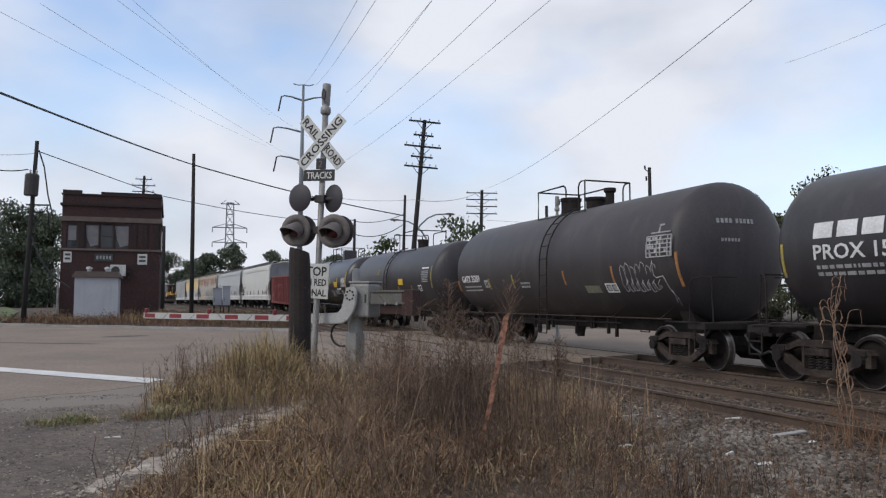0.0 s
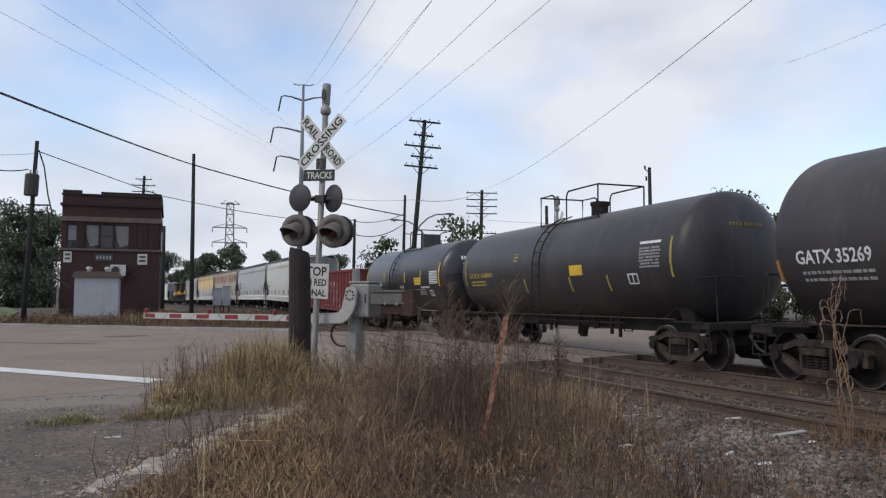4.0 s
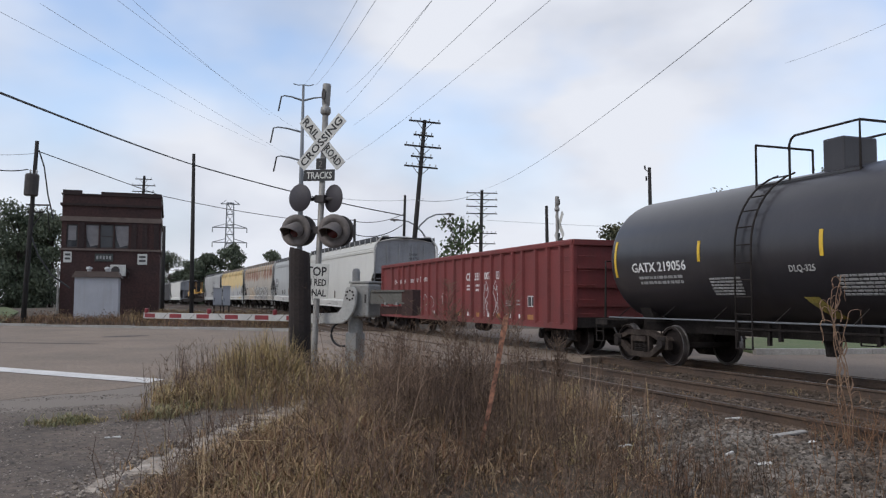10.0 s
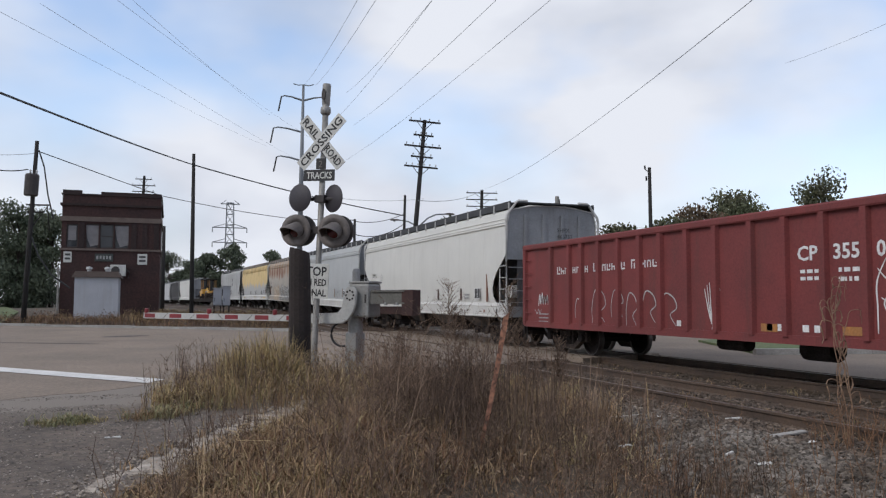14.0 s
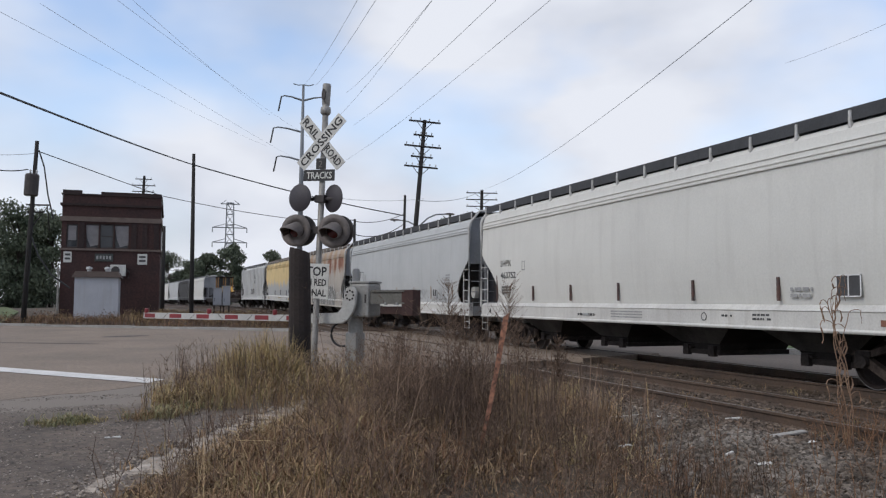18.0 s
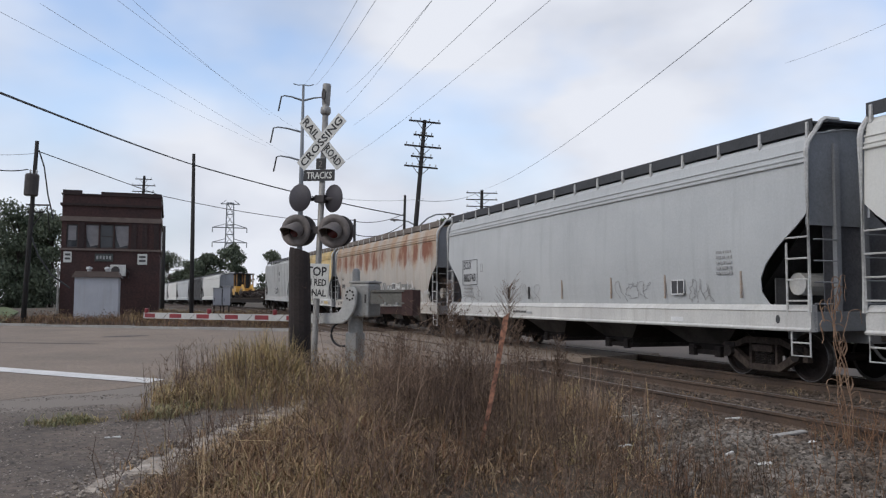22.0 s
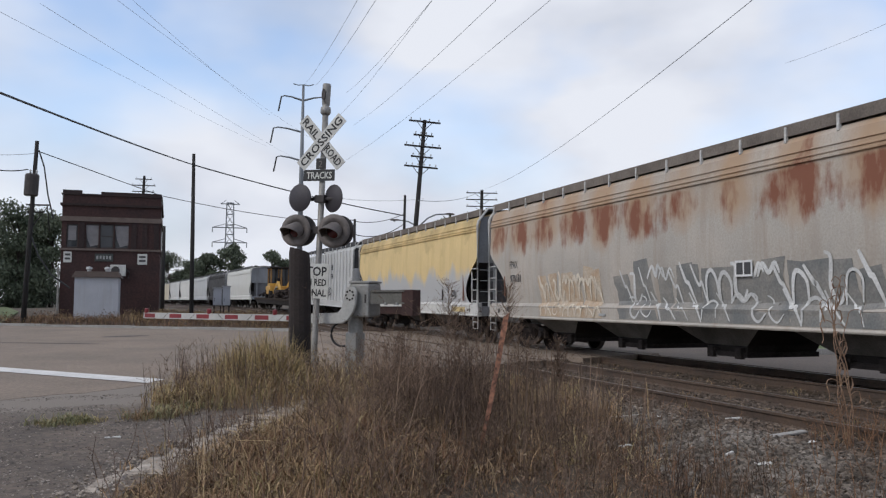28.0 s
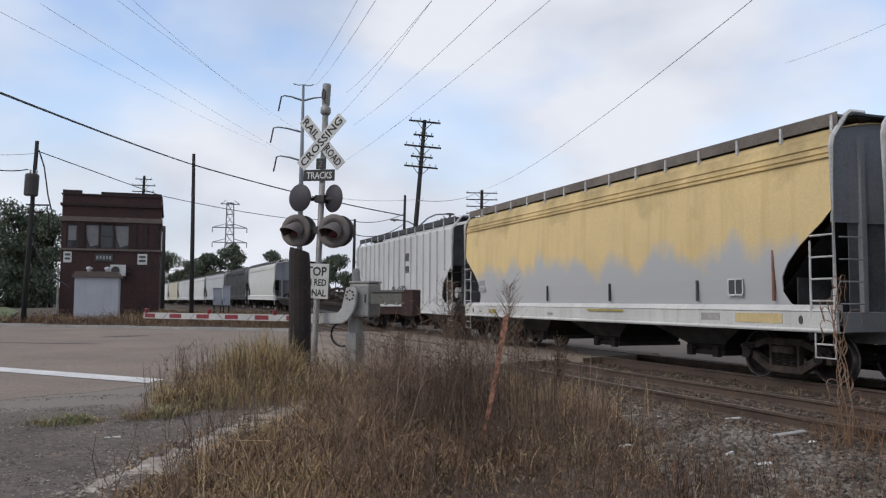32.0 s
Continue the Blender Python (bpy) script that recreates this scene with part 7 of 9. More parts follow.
def tower():
    t = thing("signal_tower", "old two-storey brown brick railway control tower", "building", pose(-2.33, 59.3, 0.30, 0, 0, -1.5))
    w, d, top = 3.12, 7.0, 8.5
    holes = [(-2.82, -2.12, 4.62, 6.2), (-1.62, -0.84, 4.62, 6.25), (-0.76, 0.10, 4.62, 6.25), (0.18, 1.06, 4.62, 6.25)]
    bm = B()
    wall_with_openings(bm, -w, w, 0, top - 0.35, 0, 0.35, holes)
    part("front_wall", bm, BRICK, t, "brown brick front wall")
    for s in (-1, 1):
        bm = B()
        box(bm, s * w, s * (w - 0.35), 0.35, d, 0, top - 0.35)
        part("side_wall", bm, BRICK, t, "brown brick side wall")
    bm = B()
    box(bm, -w + 0.35, w - 0.35, d - 0.35, d, 0, top - 0.35)
    part("rear_wall", bm, BRICK, t)
    bm = B()
    box(bm, -w + 0.35, w - 0.35, 0.35, d - 0.35, top - 1.2, top - 1.05)
    box(bm, -w + 0.35, w - 0.35, 0.35, d - 0.35, 3.1, 3.25)
    part("roof", bm, BRICK_DARK, t, "flat dark roof behind the parapet")
    for a, b, h in ((-w, -1.95, top), (-1.95, -0.75, top - 0.26), (-0.75, w, top - 0.05)):
        bm = B()
        box(bm, a, b, 0.0, 0.35, top - 0.35, h)
        part("parapet", bm, BRICK_DARK, t, "stepped dark brick parapet")
    for a, b, z, h, out, m_ in ((-w, w, 6.40, 0.32, 0.09, BAND), (-w, w, 7.45, 0.16, 0.12, BRICK_DARK), (-w, w, 4.44, 0.14, 0.08, BAND), (-w, w, top - 0.33, 0.1, 0.07, BRICK_DARK)):
        bm = B()
        box(bm, a - out, b + out, -out, 0.0, z, z + h)
        box(bm, -w - out, -w, 0.0, d, z, z + h)
        box(bm, w, w + out, 0.0, d, z, z + h)
        part("string_course", bm, m_, t, "projecting stone band")
    for a in (-1.87, 1.4, 2.1, 2.85):
        bm = B()
        box(bm, a - 0.16, a + 0.16, -0.06, 0.0, 4.6, 6.4)
        part("pilaster", bm, BRICK_DARK, t, "dark brick pier between windows")
    blind = mat("pale_blind", (0.22, 0.21, 0.215), (0.15, 0.145, 0.15), 1.2, 0.7, fine=0.15)
    for k, (a, b, c, e) in enumerate(holes):
        bm = B()
        for p in ((a, a + 0.07, c, e), (b - 0.07, b, c, e), (a, b, c, c + 0.08), (a, b, e - 0.08, e), (a, b, (c + e) / 2 - 0.03, (c + e) / 2 + 0.03)):
            box(bm, p[0], p[1], 0.12, 0.18, p[2], p[3])
        win = part("window", bm, HOOD, t, "dark framed window")
        bm = B()
        box(bm, a + 0.07, b - 0.07, 0.145, 0.155, c + 0.08, e - 0.08)
        part("pane", bm, GLASS, win, "dark window pane")
        if k in (1, 3):
            bm = B()
            x = (a + b) / 2
            prism(bm, [(x - 0.45, e - 0.1), (x + 0.45, e - 0.1), (x + 0.45, c + 0.25), (x - 0.1, c + 0.1), (x - 0.3, c + 0.6)], 0.10, 0.13)
            part("curtain", bm, blind, win, "pale torn blind")
        elif k == 0:
            bm = B()
            box(bm, a + 0.1, b - 0.1, 0.10, 0.13, c + 0.5, e - 0.1)
            part("curtain", bm, blind, win, "pale blind")
    for x, z, ww, hh in ((-2.70, 3.62, 0.5, 0.72), (1.98, 3.55, 0.62, 0.72)):
        bm = B()
        box(bm, x - ww / 2, x + ww / 2, -0.05, -0.01, z, z + hh, bevel=0.006)
        s = part("notice_board", bm, SIGN_WHITE, t, "white notice board")
        for dz in (0.45, 0.18):
            bm = B()
            box(bm, x - ww * 0.34, x + ww * 0.34, -0.055, -0.05, z + dz, z + dz + 0.14)
            part("lettering", bm, DARK_STENCIL, s, "unreadable dark lettering")
    bm = B()
    box(bm, -1.03, 0.12, -0.05, -0.01, 3.72, 4.24, bevel=0.006)
    s = part("name_board", bm, BOARD, t, "dark name board with pale letters")
    for k in range(5):
        bm = B()
        box(bm, -0.92 + 0.2 * k, -0.80 + 0.2 * k, -0.055, -0.05, 3.86 + 0.03 * (k % 2), 4.10)
        part("lettering", bm, DIM_STENCIL, s, "pale unreadable letters")
    bm = B()
    box(bm, -0.02, 0.95, -0.45, -0.02, 2.75, 3.5, bevel=0.02)
    ac = part("air_conditioner", bm, SIGN_WHITE, t, "white air conditioner outdoor unit")
    bm = B()
    lathe(bm, [(0.27, 0), (0.27, 0.02), (0.05, 0.02), (0, 0.02)], pose(0.32, -0.45, 3.12, 90, 0, 0), 18)
    part("fan_grille", bm, HOOD, ac, "dark round fan grille")
    bm = B()
    tube(bm, [(0.95, -0.2, 3.2), (1.2, -0.1, 3.0), (1.1, -0.05, 2.6)], 0.04, 6)
    part("pipe", bm, HOOD, ac)
    bm = B()
    rod(bm, (-3.2, -0.15, 0), (-3.2, -0.15, 3.2), 0.07, 8)
    part("drain_pipe", bm, MAST, t, "grey downpipe")


tower()


def shed():
    s = thing("equipment_shed", "pale grey metal equipment shed with two roof vents", "shed", pose(-2.9, 53.9, 0.30, 0, 0, -1.5))
    bm = B()
    wall_with_openings(bm, -1.24, 1.24, 0, 2.5, 0, 0.08, [(0.15, 0.92, 0.05, 2.1)])
    part("front_wall", bm, SHED, s, "pale metal wall")
    for x0, x1, y0, y1 in ((-1.24, -1.16, 0.08, 2.3), (1.16, 1.24, 0.08, 2.3), (-1.16, 1.16, 2.22, 2.3)):
        bm = B()
        box(bm, x0, x1, y0, y1, 0, 2.5)
        part("wall", bm, SHED, s, "pale metal wall")
    bm = B()
    box(bm, 0.154, 0.916, 0.004, 0.05, 0.054, 2.096, bevel=0.004)
    part("door", bm, SHED, s, "pale metal door")
    bm = B()
    prism(bm, [(-1.40, 2.5), (1.40, 2.5), (1.2, 2.86), (-1.2, 2.86)], -0.15, 2.45)
    part("roof", bm, BAND, s, "low brownish roof")
    for x in (-0.5, 0.55):
        bm = B()
        lathe(bm, [(0.12, 2.84), (0.12, 3.0), (0.2, 3.02), (0.17, 3.14), (0.0, 3.2)], pose(x, 0.7, 0), 12)
        part("roof_vent", bm, GALV, s, "mushroom roof vent")


shed()


def relay_cabinet(x, y, w, h, label):
    c = thing("relay_cabinet", label, "cabinet", pose(x, y, rise(y) - 0.13, 0, 0, -4), "relay cabinets")
    bm = B()
    box(bm, -w / 2, w / 2, -0.3, 0.3, 0.8, h, bevel=0.02)
    body = part("body", bm, SHED, c, "pale grey metal case")
    bm = B()
    box(bm, -w / 2 - 0.06, w / 2 + 0.06, -0.36, 0.36, h, h + 0.07, bevel=0.015)
    part("roof", bm, GALV, c, "thin overhanging roof")
    n = 2 if w > 0.7 else 1
    for k in range(n):
        x0 = -w / 2 + 0.04 + (w - 0.04) * k / n
        bm = B()
        box(bm, x0, x0 + w / n - 0.06, -0.325, -0.302, 0.86, h - 0.08, bevel=0.006)
        door = part("door", bm, SHED, body, "plain metal door")
        bm = B()
        rod(bm, (x0 + 0.07, -0.35, 1.1), (x0 + 0.07, -0.35, 1.35), 0.02, 6)
        part("handle", bm, HOOD, door)
    for sx in (-1, 1):
        for sy in (-1, 1):
            bm = B()
            box(bm, sx * (w / 2 - 0.08) - 0.04, sx * (w / 2 - 0.08) + 0.04, sy * 0.24 - 0.04, sy * 0.24 + 0.04, 0.0, 0.81)
            part("leg", bm, UNDER, c)


relay_cabinet(4.98, 63, 0.62, 2.05, "wide pale grey metal relay cabinet on legs beside the track")
relay_cabinet(5.62, 62.9, 0.55, 2.2, "narrow pale grey metal relay cabinet on legs beside the track")


# ---------------------------------------------------------------- poles, pylons, wires
def crossarm(pole, m, z, half, pins=6, braces=True):
    bm = B()
    box(bm, -half, half, -0.17, -0.05, z - 0.045, z + 0.045, m)
    arm = part("crossarm", bm, POLE, pole, "weathered timber crossarm")
    for k in range(pins):
        x = -half + 0.12 + (2 * half - 0.24) * k / max(1, pins - 1)
        bm = B()
        lathe(bm, [(0.016, 0.05), (0.016, 0.11), (0.042, 0.12), (0.038, 0.20), (0.0, 0.22)], m @ pose(x, -0.11, z), 6)
        part("insulator", bm, GALV, arm)
    if braces:
        bm = B()
        for s in (-1, 1):
            rod(bm, m @ Vector((s * half * 0.5, -0.1, z)), m @ Vector((0, -0.1, z - 0.55)), 0.02, 4)
        part("brace", bm, POLE, arm)


def pole_matrix(base, top, turn):
    """Local z runs from base to top; turn is the heading of the crossarms' normal."""
    b, t = Vector(base), Vector(top)
    up = (t - b).normalized()
    y = Vector((math.sin(radians(turn)), math.cos(radians(turn)), 0))
    x = y.cross(up).normalized()
    m = Matrix((x, up.cross(x), up)).transposed().to_4x4()
    m.translation = b
    return m, (t - b).length


def utility_pole(base, top, label, arms=(), turn=0, r=0.15):
    m, h = pole_matrix(base, top, turn)
    p = thing("utility_pole", label, "utility pole", m, "utility poles")
    bm = B()
    lathe(bm, [(r, -0.3), (r * 0.95, h * 0.4), (r * 0.72, h), (0, h + 0.01)], Matrix(), 10)
    part("shaft", bm, POLE, p, "dark weathered timber shaft", True)
    for z, half, pins in arms:
        crossarm(p, Matrix(), h - z, half, pins)
    return p, h


left_pole, lh = utility_pole((-6.27, 49.3, 0.02), (-5.89, 49.2, 10.14), "leaning dark utility pole with a transformer", turn=0, r=0.14)
bm = B()
lathe(bm, [(0.0, 0.0), (0.3, 0.0), (0.36, 0.05), (0.36, 1.12), (0.31, 1.2), (0.0, 1.24)], pose(-0.05, -0.45, lh - 3.1), 14)
tank = part("transformer", bm, HOOD, left_pole, "dark cylindrical transformer")
for x in (-0.15, 0.15):
    bm = B()
    lathe(bm, [(0.04, 0.0), (0.06, 0.06), (0.04, 0.1), (0.06, 0.16), (0.03, 0.22), (0.0, 0.24)], pose(x, -0.45, lh - 1.88), 8)
    part("bushing", bm, GALV, tank)
for z, l in ((3.55, 0.85), (3.95, 0.6)):
    bm = B()
    rod(bm, (-0.25, 0, lh - z), (l, 0, lh - z + 0.06), 0.045, 6)
    part("bracket", bm, POLE, left_pole)
bm = B()
rod(bm, (0.1, 0, lh - 4.7), (0.75, 0, lh - 3.6), 0.03, 6)
rod(bm, (0.75, 0, lh - 3.5), (0.95, 0, lh - 4.9), 0.025, 6)
part("bracket", bm, POLE, left_pole)
bm = B()
tube(bm, [(0.12, 0, lh - 0.5), (0.45, 0, lh - 1.4), (0.75, 0, lh - 3.0), (1.1, 0, lh - 4.2)], 0.04, 5)
part("drop_cable", bm, CABLE, left_pole, "hanging black cable")
bm = B()
tube(bm, [(0.1, -0.1, lh - 5.3), (0.5, -0.1, lh - 6.3), (1.2, -0.1, lh - 7.3), (2.2, -0.1, lh - 8.0)], 0.045, 5)
part("drop_cable", bm, CABLE, left_pole, "hanging dark cable")
utility_pole((2.50, 50.2, 0.1), (2.42, 50.2, 10.15), "tall plain dark utility pole", r=0.13)
utility_pole((14.45, 45.8, 0.0), (15.37, 45.5, 12.25), "leaning utility pole with five crossarms", ((0.12, 0.95, 4), (0.95, 0.6, 4), (1.62, 1.1, 6), (2.25, 0.65, 4), (2.85, 1.0, 6)), turn=14, r=0.155)
utility_pole((30.0, 72.1, 0.2), (30.2, 72.0, 12.2), "utility pole with many crossarms", ((0.3, 1.5, 2), (0.95, 1.5, 2), (1.6, 1.5, 2), (2.3, 1.5, 2), (4.2, 1.5, 8), (5.2, 1.4, 4)), turn=22, r=0.2)
pd, ph = utility_pole((26.3, 38.3, -0.2), (26.22, 38.34, 8.95), "plain utility pole with a bracket near its top", turn=20, r=0.13)
bm = B()
rod(bm, (-0.25, 0, ph - 0.1), (-0.25, 0, ph + 0.1), 0.05, 6)
rod(bm, (0, 0, ph - 0.3), (-0.25, 0, ph - 0.1), 0.03, 5)
rod(bm, (-0.18, 0, ph - 0.75), (-0.18, 0, ph - 0.5), 0.05, 6)
part("bracket", bm, POLE, pd, "small bracket with insulators")
utility_pole((25.5, 49.2, 0), (25.43, 49.27, 7.95), "short grey utility pole", turn=20, r=0.14)
utility_pole((17.7, 57.4, 0.2), (17.86, 57.35, 9.3), "slim dark utility pole", r=0.13)
utility_pole((14.3, 58.7, 0.2), (14.37, 58.62, 7.5), "slim dark utility pole", r=0.13)
utility_pole((1.36, 79.5, 0.3), (1.34, 79.4, 8.3), "dark utility pole behind the tower", r=0.2)
utility_pole((-1.0, 96.0, 0.4), (-0.6, 96.0, 15.3), "utility pole with crossarms above the tower roof", ((0.4, 0.9, 3), (1.1, 1.3, 4), (1.8, 1.2, 3)), turn=15, r=0.2)


def street_lamp(x, y, side, label):
    """A mast with one long arched arm and a flat lamp head at its end."""
    lamp = thing("street_lamp", label, "street lamp", pose(x, y, -0.1), "street lamps")
    bm = B()
    lathe(bm, [(0.16, 0.0), (0.16, 0.1), (0.1, 0.2), (0.075, 6.6)], Matrix(), 10)
    part("mast", bm, STEEL_FAR, lamp, "slim grey mast", True)
    bm = B()
    tube(bm, [(0, 0, 6.5), (side * 0.35, 0, 7.0), (side * 0.9, 0, 7.5), (side * 1.5, 0, 7.78), (side * 2.3, 0, 7.86)], [0.07, 0.065, 0.055, 0.05, 0.045], 7)
    arm = part("arm", bm, STEEL_FAR, lamp, "arched lamp arm")
    bm = B()
    prism(bm, [(side * 2.2, 7.82), (side * 2.3, 7.92), (side * 2.75, 7.93), (side * 2.95, 7.86), (side * 2.85, 7.79)], -0.14, 0.14)
    head = part("lamp_head", bm, HOOD_OUT, arm, "flat grey lamp head")
    bm = B()
    lathe(bm, [(0.12, 0.0), (0.1, -0.06), (0.0, -0.08)], pose(side * 2.62, 0, 7.80), 10)
    part("lens", bm, GLASS, head, "dull glass bowl")


street_lamp(17.95, 55.0, 1, "slim grey street lamp with an arched arm beyond the railway")
street_lamp(20.6, 60.5, -1, "slim grey street lamp with an arched arm facing the crossing")


def monopole():
    m, h = pole_matrix((26.3, 150.2, 0.4), (26.6, 150.0, 41.9), 12)
    p = thing("transmission_pole", "tall grey steel transmission pole with curved arms", "pylon", m)
    bm = B()
    lathe(bm, [(0.62, 0), (0.40, h * 0.6), (0.22, h)], Matrix(), 12)
    part("shaft", bm, STEEL_FAR, p, smooth=True)
    for z, l in ((2.6, 4.0), (8.6, 5.3), (14.0, 4.6)):
        for s in (-1, 1):
            if s > 0 and z > 3:
                continue
            bm = B()
            tube(bm, [(0, 0, h - z - 0.4), (s * l * 0.5, 0, h - z + 0.2), (s * l * 0.85, 0, h - z + 0.4), (s * l, 0, h - z + 0.2)], [0.2, 0.16, 0.13, 0.1], 6)
            arm = part("arm", bm, STEEL_FAR, p, "curved steel arm")
            bm = B()
            rod(bm, (s * l, 0, h - z + 0.2), (s * (l + 0.5), 0, h - z - 2.6), 0.14, 6)
            part("insulator", bm, POLE, arm, "long dark insulator string")
    for s in (-1, 1):
        bm = B()
        tube(bm, [(0, 0, h), (s * 1.0, 0, h - 0.1), (s * 1.9, 0, h + 0.15)], 0.1, 5)
        part("top_arm", bm, STEEL_FAR, p, "short top arm")


monopole()


def lattice_pylon():
    base = 0.45
    p = thing("lattice_pylon", "distant grey steel lattice pylon", "pylon", pose(28.3, 309, base, 0, 0, -2))
    H = 37.2

    def half(z):
        return 4.9 - 3.4 * z / 22 if z < 22 else 1.5 - 0.3 * (z - 22) / 15.2
    zs = [0, 8, 14, 18.5, 22, 25.5, 29, 33, H]
    bm = B()
    for a, b in zip(zs, zs[1:]):
        ha, hb = half(a), half(b)
        for sx, sy in ((-1, -1), (1, -1), (1, 1), (-1, 1)):
            rod(bm, (sx * ha, sy * ha, a), (sx * hb, sy * hb, b), 0.2, 4)
        for s in (-1, 1):
            rod(bm, (-ha, s * ha, a), (hb, s * hb, b), 0.07, 4)
            rod(bm, (ha, s * ha, a), (-hb, s * hb, b), 0.07, 4)
            rod(bm, (-hb, s * hb, b), (hb, s * hb, b), 0.11, 4)
    part("lattice", bm, STEEL_FAR, p, "crossed steel bracing")
    for z in (22.5, 28.0, H - 0.4):
        bm = B()
        w = 6.2 if z < 30 else 3.4
        for s in (-1, 1):
            rod(bm, (-w, 0, z), (w, 0, z), 0.17, 4)
            rod(bm, (s * w, 0, z), (s * 1.5, 0, z + 1.4), 0.12, 4)
            if z < 30:
                rod(bm, (s * w, 0, z), (s * w, 0, z - 1.8), 0.16, 4)
        part("arm", bm, STEEL_FAR, p, "steel cross arm")


lattice_pylon()


def wire(a, b, sag, r, material=WIRE, label="thin grey overhead power wire", name="overhead_wire"):
    a, b = Vector(a), Vector(b)
    n = 20
    bm = B()
    tube(bm, [a.lerp(b, k / n) - Vector((0, 0, 4 * sag * (k / n) * (1 - k / n))) for k in range(n + 1)], r, 5)
    return single(name, bm, material, label, "cable", group="overhead wires")


wire((-4.32, 20.73, 6.52), (2.43, 50.2, 9.49), 0.08, 0.035, CABLE, "thick black overhead cable between poles")
wire((2.43, 50.2, 9.49), (17.84, 57.36, 7.77), 0.2, 0.04, CABLE, "thick black overhead cable between poles")
wire((-5.78, 48.93, 9.53), (0.85, 74.19, 10.51), 0.0, 0.03, CABLE, "black overhead cable between poles")
wire((0.85, 74.19, 10.51), (12.64, 75.21, 9.0), 0.15, 0.03, CABLE, "black overhead cable between poles")
wire((12.64, 75.21, 9.0), (14.37, 58.62, 7.42), 0.0, 0.03, CABLE, "black overhead cable between poles")
wire((14.38, 58.62, 6.37), (17.88, 57.34, 7.22), 0.5, 0.03, CABLE, "sagging black overhead cable")
wire((14.37, 58.62, 7.33), (17.87, 57.35, 7.94), 0.3, 0.025, CABLE, "black overhead cable between poles")
wire((-8.62, 45.71, 8.3), (-6.34, 49.67, 8.61), 0.25, 0.03, CABLE, "black overhead cable between poles")
wire((-8.63, 45.71, 8.72), (-6.07, 49.57, 9.5), 0.1, 0.012, WIRE, "thin grey overhead power wire")
wire((26.59, 149.95, 41.73), (11.44, 43.72, 19.78), 0.6, 0.017, WIRE, "thin grey overhead power wire")
wire((28.58, 149.23, 41.63), (12.5, 43.34, 19.78), 0.6, 0.017, WIRE, "thin grey overhead power wire")
wire((31.95, 148.0, 34.99), (15.67, 42.19, 19.8), 0.6, 0.017, WIRE, "thin grey overhead power wire")
wire((34.08, 147.23, 40.37), (17.24, 46.93, 21.48), 0.6, 0.017, WIRE, "thin grey overhead power wire")
wire((35.44, 146.73, 34.26), (19.13, 40.92, 19.49), 0.6, 0.017, WIRE, "thin grey overhead power wire")
wire((34.02, 147.25, 27.53), (22.15, 39.83, 19.5), 0.6, 0.017, WIRE, "thin grey overhead power wire")
wire((30.21, 72.01, 12.24), (12.06, 12.64, 8.15), 0.7, 0.010, WIRE, "thin grey overhead power wire")
wire((14.71, 44.66, 7.29), (30.21, 72.01, 12.18), 0.4, 0.02, WIRE, "thin grey overhead power wire")
wire((12.85, 59.17, 9.1), (19.17, 56.87, 9.04), 0.2, 0.015, WIRE, "thin grey overhead power wire")
wire((31.35, 73.72, 9.48), (73.09, 69.17, 9.39), 0.3, 0.015, WIRE, "thin grey overhead power wire")
wire((-12.61, 68.44, 24.02), (42.22, 303.89, 58.44), 0.7, 0.016, WIRE, "thin grey overhead power wire")
wire((-8.19, 66.83, 23.78), (58.19, 298.08, 50.43), 0.7, 0.016, WIRE, "thin grey overhead power wire")
wire((-3.81, 65.24, 24.94), (58.05, 298.13, 61.07), 0.7, 0.016, WIRE, "thin grey overhead power wire")
wire((-3.02, 64.95, 25.38), (42.02, 303.97, 70.62), 0.7, 0.016, WIRE, "thin grey overhead power wire")
wire((89.34, 95.18, 37.43), (73.06, 58.54, 31.4), 0.3, 0.02, WIRE, "thin grey overhead power wire")


